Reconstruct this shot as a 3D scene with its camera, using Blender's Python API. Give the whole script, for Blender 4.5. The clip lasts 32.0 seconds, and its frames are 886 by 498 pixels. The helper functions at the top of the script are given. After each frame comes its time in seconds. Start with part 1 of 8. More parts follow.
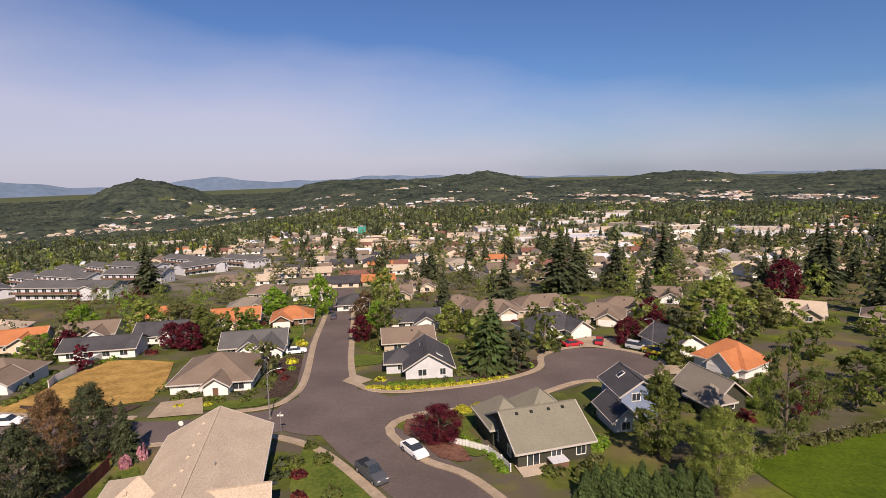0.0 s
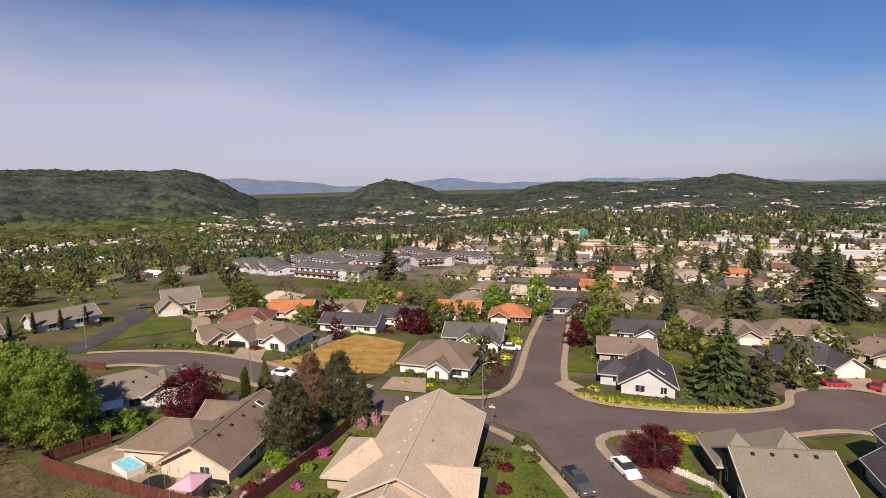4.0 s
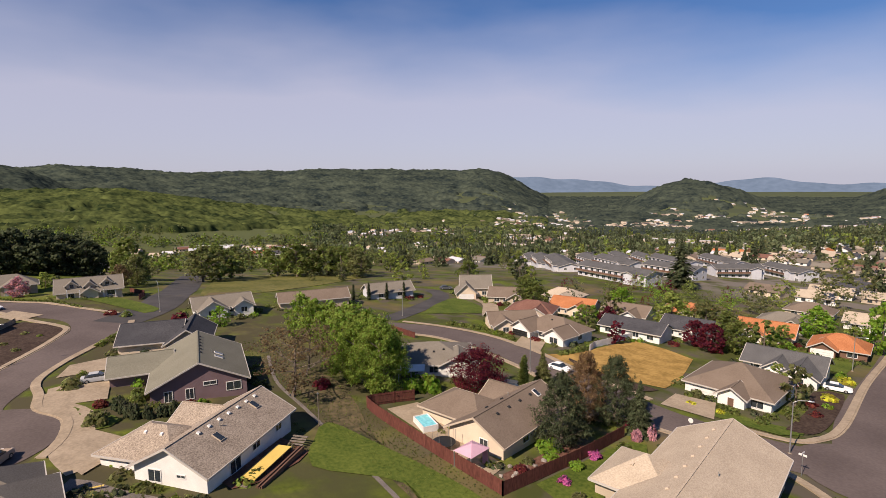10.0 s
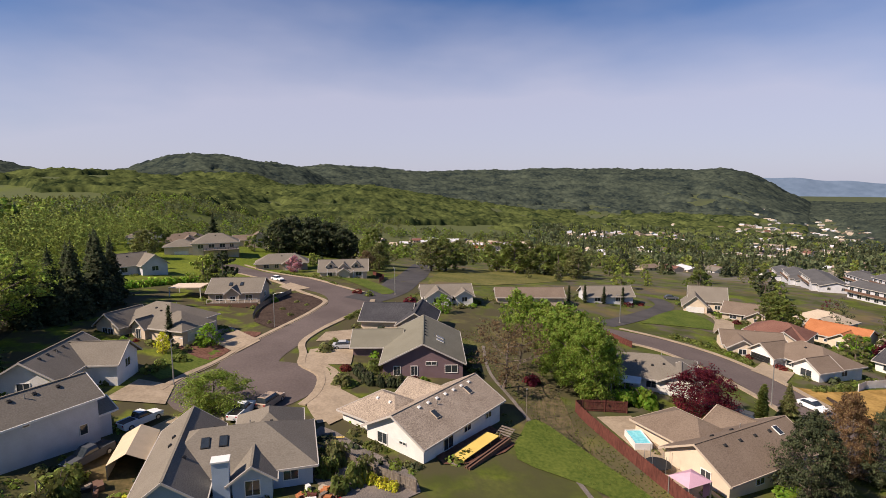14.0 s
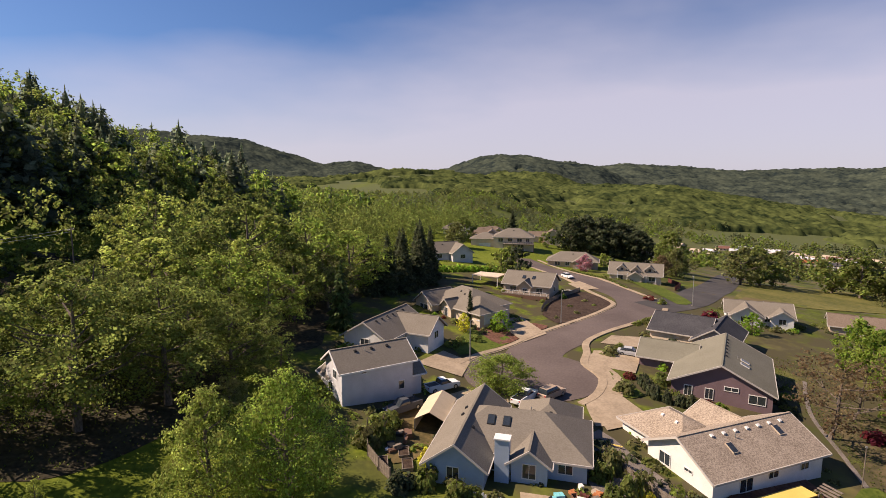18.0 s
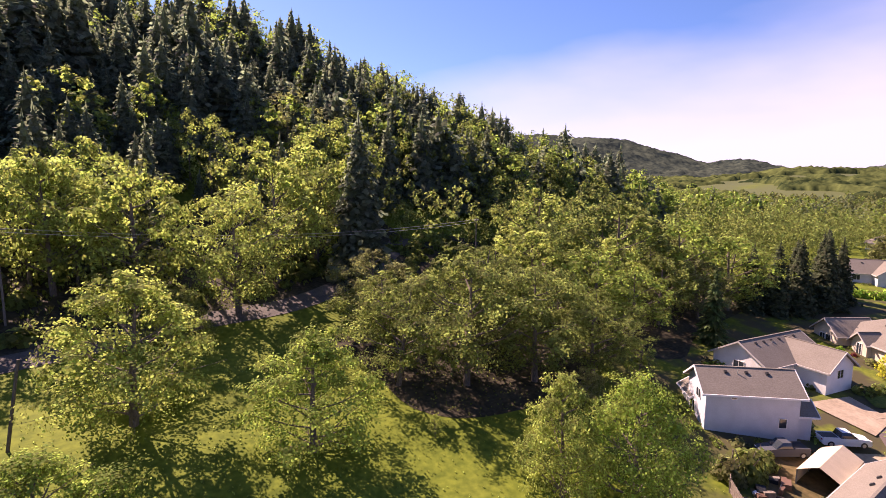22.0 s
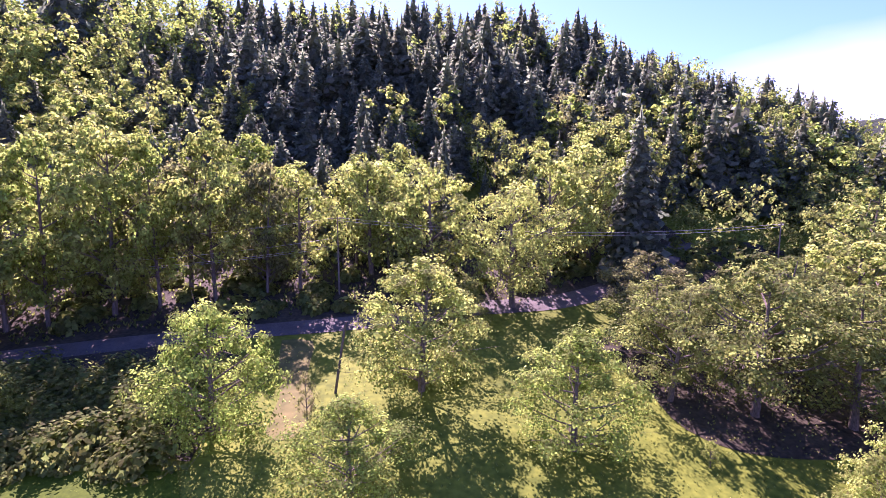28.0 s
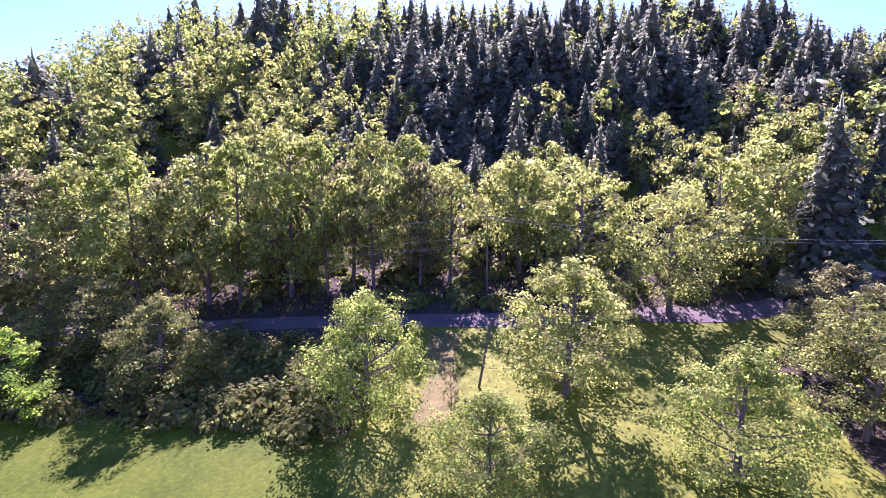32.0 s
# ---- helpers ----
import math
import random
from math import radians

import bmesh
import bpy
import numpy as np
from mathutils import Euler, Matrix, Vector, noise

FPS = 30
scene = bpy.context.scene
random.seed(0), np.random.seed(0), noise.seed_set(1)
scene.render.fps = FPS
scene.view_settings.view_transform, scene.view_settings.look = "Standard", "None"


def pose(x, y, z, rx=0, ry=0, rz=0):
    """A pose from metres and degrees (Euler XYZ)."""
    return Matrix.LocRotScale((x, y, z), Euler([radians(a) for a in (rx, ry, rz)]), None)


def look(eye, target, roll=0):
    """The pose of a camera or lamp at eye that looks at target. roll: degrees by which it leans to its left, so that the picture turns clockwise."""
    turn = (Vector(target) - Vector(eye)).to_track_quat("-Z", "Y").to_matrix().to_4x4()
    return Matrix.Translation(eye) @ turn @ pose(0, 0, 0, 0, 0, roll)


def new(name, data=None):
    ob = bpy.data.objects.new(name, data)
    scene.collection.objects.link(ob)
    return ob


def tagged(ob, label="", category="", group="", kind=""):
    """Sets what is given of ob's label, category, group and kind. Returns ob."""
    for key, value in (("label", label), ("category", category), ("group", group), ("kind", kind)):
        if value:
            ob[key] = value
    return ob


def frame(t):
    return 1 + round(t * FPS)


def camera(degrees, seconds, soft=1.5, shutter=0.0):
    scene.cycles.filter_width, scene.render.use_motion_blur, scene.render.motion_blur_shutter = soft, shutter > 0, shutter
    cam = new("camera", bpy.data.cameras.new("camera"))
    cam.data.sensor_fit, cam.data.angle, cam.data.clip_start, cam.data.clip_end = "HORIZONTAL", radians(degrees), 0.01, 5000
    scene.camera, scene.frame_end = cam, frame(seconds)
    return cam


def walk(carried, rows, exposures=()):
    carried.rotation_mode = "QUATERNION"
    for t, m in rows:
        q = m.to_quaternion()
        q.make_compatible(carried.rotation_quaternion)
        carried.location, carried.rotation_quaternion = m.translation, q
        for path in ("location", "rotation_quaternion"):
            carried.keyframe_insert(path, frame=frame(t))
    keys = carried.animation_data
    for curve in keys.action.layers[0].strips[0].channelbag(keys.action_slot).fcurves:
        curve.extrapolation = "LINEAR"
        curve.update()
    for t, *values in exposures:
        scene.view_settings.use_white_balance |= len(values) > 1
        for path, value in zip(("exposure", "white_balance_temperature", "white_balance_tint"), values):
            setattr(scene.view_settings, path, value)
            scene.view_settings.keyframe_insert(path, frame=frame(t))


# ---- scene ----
EYE = 31.0
cam = camera(79.57, 32.0, soft=0.5)

# seconds, heading to the left of +y, pitch, roll
PATH = [
    (0.0, -0.00, -8.42, -1.27),
    (0.5, 2.57, -8.38, -1.30),
    (1.0, 5.97, -8.30, -1.26),
    (1.5, 9.47, -8.22, -1.20),
    (2.0, 12.63, -8.13, -1.15),
    (2.5, 15.27, -8.03, -1.12),
    (3.0, 18.03, -7.94, -1.10),
    (3.5, 20.78, -7.84, -1.07),
    (5.5, 31.69, -7.68, -0.70),
    (6.0, 33.98, -7.69, -0.69),
    (6.5, 36.18, -7.68, -0.66),
    (7.0, 38.49, -7.68, -0.66),
    (7.5, 40.79, -7.68, -0.65),
    (8.0, 43.29, -7.63, -0.66),
    (8.5, 45.72, -7.54, -0.71),
    (9.0, 48.35, -7.48, -0.74),
    (9.5, 51.04, -7.46, -0.71),
    (10.0, 53.88, -7.44, -0.68),
    (10.5, 56.55, -7.43, -0.63),
    (11.0, 59.27, -7.44, -0.56),
    (11.5, 61.98, -7.44, -0.51),
    (12.0, 65.00, -7.41, -0.45),
    (12.5, 67.91, -7.37, -0.36),
    (13.0, 71.06, -7.34, -0.28),
    (13.5, 74.06, -7.34, -0.23),
    (15.5, 88.25, -7.39, 0.14),
    (16.0, 92.26, -7.39, 0.14),
    (16.5, 96.08, -7.39, 0.16),
    (17.0, 100.12, -7.40, 0.25),
    (17.5, 104.05, -7.42, 0.28),
    (18.0, 108.11, -7.43, 0.22),
    (18.5, 112.12, -7.45, 0.17),
    (19.0, 116.73, -7.49, 0.17),
    (19.5, 121.67, -7.51, 0.18),
    (20.0, 127.11, -7.51, 0.23),
    (20.5, 132.28, -7.51, 0.31),
    (21.0, 137.45, -7.53, 0.36),
    (21.5, 142.30, -7.59, 0.38),
    (22.0, 146.75, -7.65, 0.37),
    (22.5, 150.31, -7.66, 0.34),
    (23.0, 153.53, -7.67, 0.31),
    (23.5, 155.84, -7.70, 0.25),
    (24.0, 158.02, -7.74, 0.17),
    (24.5, 160.10, -7.77, 0.08),
    (25.0, 162.35, -7.81, 0.01),
    (25.5, 164.59, -7.88, -0.01),
    (26.0, 167.02, -7.95, -0.01),
    (26.5, 169.32, -8.01, -0.04),
    (28.5, 177.75, -7.81, -0.11),
    (29.0, 179.72, -7.80, -0.08),
    (29.5, 181.57, -7.81, -0.07),
    (30.0, 183.47, -7.84, -0.04),
    (30.5, 185.42, -7.91, 0.01),
    (31.0, 187.55, -7.97, 0.04),
    (31.5, 189.59, -8.01, -0.00),
    (32.0, 191.77, -8.02, -0.02),
]
walk(cam, [(t, pose(0, 0, EYE, 0, 0, yaw) @ pose(0, 0, 0, 90 + pitch) @ pose(0, 0, 0, 0, 0, roll)) for t, yaw, pitch, roll in PATH],
     exposures=[(0.0, 0.47, 6080, 23), (8.0, 0.45, 6050, 21), (14.0, 0.52, 5950, 19), (16.5, 0.58, 6150, 22), (19.0, 0.77, 6400, 25), (23.0, 1.62, 6250, 53), (26.0, 2.02, 5750, 68), (29.0, 2.22, 5250, 79), (32.0, 2.25, 5150, 79)])

# ---- light ----
SUN_AZ, SUN_EL = 192.0, 42.5     # degrees to the left of +y; above the horizon
world = bpy.data.worlds.new("sky")
scene.world = world
world.use_nodes = True
wn = world.node_tree
sky = wn.nodes.new("ShaderNodeTexSky")
sky.sky_type, sky.sun_disc = "NISHITA", False
sky.sun_elevation, sky.sun_rotation = radians(SUN_EL), radians(-SUN_AZ)
sky.air_density, sky.dust_density, sky.ozone_density = 1.0, 0.6, 2.5
# a thin veil of high cloud, thickest towards the horizon
wco = wn.nodes.new("ShaderNodeTexCoord")
wmap = wn.nodes.new("ShaderNodeMapping")
wmap.inputs["Scale"].default_value = (1.0, 1.0, 3.2)
wn.links.new(wco.outputs["Generated"], wmap.inputs[0])
wno = wn.nodes.new("ShaderNodeTexNoise")
wno.inputs["Scale"].default_value, wno.inputs["Detail"].default_value, wno.inputs["Roughness"].default_value = 1.3, 5, 0.5
wn.links.new(wmap.outputs[0], wno.inputs["Vector"])
wsep = wn.nodes.new("ShaderNodeSeparateXYZ")
wn.links.new(wco.outputs["Generated"], wsep.inputs[0])
whi = wn.nodes.new("ShaderNodeMapRange")
whi.inputs["From Min"].default_value, whi.inputs["From Max"].default_value, whi.inputs["To Min"].default_value, whi.inputs["To Max"].default_value = 0.02, 0.36, 0.5, -0.62
wn.links.new(wsep.outputs[2], whi.inputs[0])
wad = wn.nodes.new("ShaderNodeMath")
wad.operation, wad.use_clamp = "ADD", True
wn.links.new(whi.outputs[0], wad.inputs[0])
wwe = wn.nodes.new("ShaderNodeMapRange")
wwe.inputs["From Min"].default_value, wwe.inputs["From Max"].default_value, wwe.inputs["To Min"].default_value, wwe.inputs["To Max"].default_value = -1, 0, 0.5, -0.3
wdo = wn.nodes.new("ShaderNodeVectorMath")
wdo.operation = "DOT_PRODUCT"
wdo.inputs[1].default_value = (0.966, -0.26, 0.0)
wn.links.new(wco.outputs["Generated"], wdo.inputs[0])
wn.links.new(wdo.outputs["Value"], wwe.inputs[0])
wad2 = wn.nodes.new("ShaderNodeMath")
wad2.operation = "ADD"
wn.links.new(wno.outputs[0], wad2.inputs[0])
wn.links.new(wwe.outputs[0], wad2.inputs[1])
wn.links.new(wad2.outputs[0], wad.inputs[1])
wfa = wn.nodes.new("ShaderNodeMapRange")
wfa.inputs["From Min"].default_value, wfa.inputs["From Max"].default_value, wfa.inputs["To Max"].default_value = 0.42, 1.1, 0.82
wn.links.new(wad.outputs[0], wfa.inputs[0])
wmx = wn.nodes.new("ShaderNodeMix")
wmx.data_type = "RGBA"
wmx.inputs[7].default_value = (8.2, 7.72, 7.95, 1)
wn.links.new(wfa.outputs[0], wmx.inputs[0])
wti = wn.nodes.new("ShaderNodeVectorMath")
wti.operation = "MULTIPLY"
wti.inputs[1].default_value = (0.6, 0.79, 1.0)
wn.links.new(sky.outputs[0], wti.inputs[0])
wn.links.new(wti.outputs[0], wmx.inputs[6])
wn.links.new(wmx.outputs[2], wn.nodes["Background"].inputs[0])
wn.nodes["Background"].inputs[1].default_value = 0.058
sun = new("sun", bpy.data.lights.new("sun", "SUN"))
sun.data.energy, sun.data.angle, sun.data.color = 5.0, radians(0.5), (1.0, 0.835, 0.6)
_a, _e = radians(SUN_AZ), radians(SUN_EL)
sun.matrix_basis = look((-math.sin(_a) * math.cos(_e) * 100, math.cos(_a) * math.cos(_e) * 100, math.sin(_e) * 100), (0, 0, 0))

# ---- materials ----
def material(name, low, high, scale=4.0, rough=0.85, metal=0.0, bump=0.15, fine=40.0, stain=0.35, vary=0.0, per_island=False, tight=0.14, stretch=(1, 1, 1), translucent=0.0, spec=0.3):
    """Two scales of variation between two colours, a fine relief, and a change from piece to piece."""
    m = bpy.data.materials.new(name)
    m.use_nodes = True
    t = m.node_tree
    n, l = t.nodes, t.links
    b = n["Principled BSDF"]
    co = n.new("ShaderNodeTexCoord")
    mp = n.new("ShaderNodeMapping")
    mp.inputs["Scale"].default_value = stretch
    l.new(co.outputs["Object"], mp.inputs[0])
    big = n.new("ShaderNodeTexNoise")
    big.inputs["Scale"].default_value, big.inputs["Detail"].default_value = scale, 6
    l.new(mp.outputs[0], big.inputs["Vector"])
    small = n.new("ShaderNodeTexNoise")
    small.inputs["Scale"].default_value, small.inputs["Detail"].default_value = fine, 4
    l.new(mp.outputs[0], small.inputs["Vector"])
    mix = n.new("ShaderNodeMath")
    mix.operation = "MULTIPLY_ADD"
    mix.inputs[1].default_value = stain
    l.new(big.outputs[0], mix.inputs[0])
    sc = n.new("ShaderNodeMath")
    sc.operation = "MULTIPLY"
    sc.inputs[1].default_value = 1 - stain
    l.new(small.outputs[0], sc.inputs[0])
    l.new(sc.outputs[0], mix.inputs[2])
    ramp = n.new("ShaderNodeValToRGB")
    ramp.color_ramp.elements[0].position, ramp.color_ramp.elements[1].position = 0.5 - tight, 0.5 + tight
    ramp.color_ramp.elements[0].color, ramp.color_ramp.elements[1].color = (*low, 1), (*high, 1)
    l.new(mix.outputs[0], ramp.inputs[0])
    colour = ramp.outputs[0]
    if vary:
        hsv = n.new("ShaderNodeHueSaturation")
        src = n.new("ShaderNodeNewGeometry") if per_island else n.new("ShaderNodeObjectInfo")
        val = n.new("ShaderNodeMapRange")
        val.inputs["To Min"].default_value, val.inputs["To Max"].default_value = 1 - vary, 1 + vary
        l.new(src.outputs["Random Per Island" if per_island else "Random"], val.inputs[0])
        hue = n.new("ShaderNodeMapRange")
        hue.inputs["To Min"].default_value, hue.inputs["To Max"].default_value = 0.5 - vary * 0.05, 0.5 + vary * 0.05
        l.new(src.outputs["Random Per Island" if per_island else "Random"], hue.inputs[0])
        l.new(val.outputs[0], hsv.inputs["Value"])
        l.new(hue.outputs[0], hsv.inputs["Hue"])
        l.new(colour, hsv.inputs["Color"])
        colour = hsv.outputs[0]
    l.new(colour, b.inputs["Base Color"])
    b.inputs["Roughness"].default_value, b.inputs["Metallic"].default_value = rough, metal
    b.inputs["Specular IOR Level"].default_value = spec
    if bump:
        bp = n.new("ShaderNodeBump")
        bp.inputs["Strength"].default_value, bp.inputs["Distance"].default_value = bump, 0.05
        l.new(small.outputs[0], bp.inputs["Height"])
        l.new(bp.outputs[0], b.inputs["Normal"])
    if translucent:
        tr = n.new("ShaderNodeBsdfTranslucent")
        gain = n.new("ShaderNodeVectorMath")
        gain.operation = "MULTIPLY"
        gain.inputs[1].default_value = (2.4, 2.6, 2.3)
        l.new(colour, gain.inputs[0])
        l.new(gain.outputs[0], tr.inputs[0])
        ad = n.new("ShaderNodeMixShader")
        ad.inputs[0].default_value = translucent
        l.new(b.outputs[0], ad.inputs[1])
        l.new(tr.outputs[0], ad.inputs[2])
        l.new(ad.outputs[0], n["Material Output"].inputs[0])
    return m


def shingle(name, low, high):
    return material(name, low, high, scale=0.25, fine=5.0, rough=0.92, bump=0.6, stain=0.35, stretch=(1, 1, 2.2), spec=0.15, tight=0.13)


def paint(name, c, dirt=0.82):
    return material(name, tuple(v * dirt for v in c), c, scale=0.7, fine=14.0, rough=0.7, bump=0.05, stain=0.6)


def leaf(name, low, high, through_leaf=0.52, gloss=0.12):
    return material(name, low, high, scale=0.35, fine=2.5, rough=0.8, bump=0.0, stain=0.5, vary=0.45, per_island=True, translucent=through_leaf, spec=gloss)


M = dict(
    asphalt=material("asphalt", (0.096, 0.075, 0.067), (0.145, 0.115, 0.103), scale=0.1, fine=2.5, bump=0.2, stain=0.6, spec=0.2),
    dark_asphalt=material("dark_asphalt", (0.05, 0.047, 0.046), (0.085, 0.078, 0.074), scale=0.2, fine=5.0, stain=0.6, spec=0.2),
    concrete=material("concrete", (0.265, 0.207, 0.14), (0.4, 0.318, 0.222), scale=0.4, fine=2.5, stain=0.5),
    gravel=material("gravel", (0.1, 0.09, 0.08), (0.24, 0.2, 0.17), scale=0.4, fine=9.0, stain=0.4, bump=0.6),
    lawn=material("lawn", (0.05, 0.078, 0.011), (0.125, 0.15, 0.026), scale=0.2, fine=2.2, bump=0.6, stain=0.45, spec=0.1),
    bright_lawn=material("bright_lawn", (0.042, 0.07, 0.003), (0.084, 0.124, 0.006), scale=0.2, fine=2.2, bump=0.6, stain=0.45, spec=0.1),
    worn_grass=material("worn_grass", (0.07, 0.06, 0.025), (0.2, 0.145, 0.065), scale=0.2, fine=1.6, bump=0.5, stain=0.6, spec=0.1),
    dry_grass=material("dry_grass", (0.22, 0.135, 0.035), (0.45, 0.285, 0.085), scale=0.3, fine=1.6, bump=0.5, stain=0.6, spec=0.1),
    mulch=material("mulch", (0.09, 0.04, 0.028), (0.19, 0.1, 0.07), scale=0.4, fine=2.2, bump=0.8, stain=0.35, spec=0.1),
    dark_mulch=material("dark_mulch", (0.035, 0.022, 0.016), (0.085, 0.06, 0.045), scale=0.4, fine=2.2, bump=0.8, stain=0.35, spec=0.1),
    # soil and litter colour, made darker to carry the shade under the trees
    litter=material("shaded_leaf_litter", (0.028, 0.024, 0.016), (0.075, 0.065, 0.04), scale=0.2, fine=2.0, bump=0.8, stain=0.4, spec=0.1),
    lane_gravel=material("lane_gravel", (0.06, 0.053, 0.046), (0.14, 0.12, 0.1), scale=0.4, fine=6.0, stain=0.45, bump=0.6),
    bare_earth=material("bare_earth", (0.12, 0.1, 0.085), (0.2, 0.175, 0.15), scale=0.1, fine=1.2, bump=0.6, stain=0.5, spec=0.1),
    rough=material("rough_grass", (0.04, 0.042, 0.02), (0.15, 0.115, 0.062), scale=0.2, fine=1.1, bump=0.7, stain=0.4, spec=0.1),
    bark=material("bark", (0.08, 0.062, 0.048), (0.2, 0.16, 0.125), scale=2.0, fine=14.0, bump=0.7, stretch=(1, 1, 0.3)),
    white=paint("white_paint", (0.78, 0.76, 0.72)),
    cream=paint("cream_paint", (0.68, 0.56, 0.42)),
    tan=paint("tan_paint", (0.5, 0.41, 0.31)),
    pale_blue=paint("pale_blue_paint", (0.42, 0.5, 0.6)),
    pale_grey=paint("pale_grey_paint", (0.58, 0.58, 0.6)),
    mauve=paint("mauve_paint", (0.2, 0.135, 0.145)),
    olive=paint("olive_paint", (0.05, 0.05, 0.035)),
    blue=paint("blue_paint", (0.2, 0.25, 0.36)),
    brown=paint("brown_paint", (0.16, 0.09, 0.06)),
    yellow=paint("yellow_paint", (0.74, 0.53, 0.13)),
    roof_cream=shingle("cream_shingle", (0.36, 0.29, 0.215), (0.5, 0.415, 0.31)),
    roof_brown=shingle("brown_shingle", (0.14, 0.105, 0.078), (0.205, 0.16, 0.122)),
    roof_grey=shingle("grey_shingle", (0.16, 0.14, 0.112), (0.215, 0.19, 0.155)),
    roof_green=shingle("greenish_grey_shingle", (0.16, 0.15, 0.113), (0.215, 0.203, 0.155)),
    sage=paint("sage_green_paint", (0.17, 0.21, 0.15)),
    trim_paint=paint("trim_paint", (0.5, 0.46, 0.41)),
    roof_slate=shingle("slate_grey_roofing", (0.075, 0.073, 0.072), (0.125, 0.122, 0.12)),
    roof_dark=shingle("dark_shingle", (0.035, 0.035, 0.04), (0.085, 0.083, 0.088)),
    roof_mottled=material("mottled_shingle", (0.2, 0.158, 0.12), (0.43, 0.355, 0.275), scale=0.5, fine=6.0, rough=0.92, bump=0.6, stain=0.25, spec=0.15, tight=0.13),
    roof_orange=shingle("orange_tile", (0.3, 0.105, 0.04), (0.48, 0.2, 0.085)),
    roof_red=shingle("red_brown_shingle", (0.13, 0.06, 0.045), (0.22, 0.115, 0.085)),
    glass=material("window_glass", (0.02, 0.025, 0.03), (0.04, 0.05, 0.06), rough=0.06, bump=0.0, spec=0.8),
    metal=material("galvanised_metal", (0.35, 0.35, 0.34), (0.5, 0.5, 0.49), rough=0.45, metal=0.7, bump=0.05),
    black=material("black_plastic", (0.012, 0.012, 0.012), (0.03, 0.03, 0.03), rough=0.5, bump=0.05),
    pool_water=material("pool_water", (0.16, 0.5, 0.55), (0.28, 0.68, 0.72), scale=0.8, fine=3, rough=0.1, bump=0.1),
    pink_cloth=paint("pink_cloth", (0.62, 0.38, 0.46)),
    red_wood=material("red_stained_wood", (0.085, 0.027, 0.02), (0.16, 0.055, 0.04), scale=0.6, fine=5, stretch=(1, 1, 0.3)),
    grey_wood=material("weathered_wood", (0.12, 0.095, 0.075), (0.25, 0.21, 0.17), scale=0.6, fine=5, stretch=(1, 1, 0.3)),
    car_white=paint("white_car_paint", (0.75, 0.75, 0.74), 0.95), car_silver=paint("silver_car_paint", (0.42, 0.43, 0.44), 0.95), car_dark=paint("dark_grey_car_paint", (0.07, 0.075, 0.085), 0.9),
    car_red=paint("red_car_paint", (0.4, 0.02, 0.03), 0.9), car_yellow=paint("yellow_car_paint", (0.6, 0.48, 0.03), 0.9), car_tan=paint("tan_car_paint", (0.4, 0.3, 0.22), 0.9),
    tent_cloth=paint("tan_tent_cloth", (0.62, 0.5, 0.34)),
    stone=material("garden_stone", (0.2, 0.17, 0.14), (0.42, 0.37, 0.32), scale=0.6, fine=4, vary=0.3),
    leaf_magenta=leaf("magenta_blossom", (0.28, 0.05, 0.17), (0.48, 0.13, 0.32), 0.3),
    leaf_red=leaf("red_leaves", (0.085, 0.018, 0.02), (0.2, 0.045, 0.042)),
    leaf_green=leaf("green_leaves", (0.078, 0.096, 0.026), (0.185, 0.2, 0.054)),
    leaf_bright=leaf("bright_green_leaves", (0.12, 0.19, 0.02), (0.24, 0.32, 0.045)),
    leaf_yellow=leaf("yellow_green_leaves", (0.118, 0.135, 0.032), (0.285, 0.31, 0.078), 0.5),
    field=material("dry_field", (0.078, 0.085, 0.02), (0.185, 0.165, 0.05), scale=0.06, fine=0.7, bump=0.5, stain=0.5, spec=0.1),
    leaf_lime=leaf("lime_leaves", (0.1, 0.138, 0.022), (0.235, 0.28, 0.058)),
    # distance haze is mixed into this paler, greyer leaf colour
    leaf_far=leaf("hazed_woodland", (0.075, 0.092, 0.045), (0.165, 0.178, 0.088), 0.35, 0.1),
    leaf_fresh=leaf("fresh_green_leaves", (0.1, 0.13, 0.026), (0.245, 0.285, 0.062), 0.48),
    leaf_olive=leaf("olive_leaves", (0.085, 0.09, 0.034), (0.195, 0.19, 0.075)),
    leaf_dark=leaf("dark_needles", (0.03, 0.04, 0.02), (0.085, 0.095, 0.045), 0.25, 0.15),
    leaf_hill=leaf("hillside_needles", (0.066, 0.08, 0.054), (0.155, 0.17, 0.11), 0.5, 0.1),
    leaf_fir=leaf("fir_needles", (0.04, 0.062, 0.02), (0.1, 0.135, 0.045), 0.35, 0.15),
    leaf_maroon=leaf("maroon_leaves", (0.05, 0.008, 0.016), (0.16, 0.028, 0.045)),
    leaf_russet=leaf("russet_leaves", (0.11, 0.068, 0.036), (0.25, 0.165, 0.09)),
    leaf_brown=leaf("brown_twigs", (0.09, 0.06, 0.035), (0.2, 0.14, 0.08)),
    leaf_pink=leaf("pink_blossom", (0.24, 0.1, 0.13), (0.5, 0.27, 0.31), 0.3),
    leaf_gold=leaf("yellow_blossom", (0.3, 0.28, 0.03), (0.52, 0.47, 0.06)),
)

M["canopy"] = material("valley_canopy", (0.018, 0.028, 0.012), (0.1, 0.118, 0.036), scale=0.022, fine=0.1, rough=1.0, bump=0.0, stain=0.55, spec=0.0, tight=0.12)
# bluer than the valley canopy: haze of the distance put into the colour
M["hazed_canopy"] = material("hazed_canopy", (0.018, 0.026, 0.026), (0.072, 0.086, 0.06), scale=0.014, fine=0.07, rough=1.0, bump=0.0, stain=0.55, spec=0.0, tight=0.12)

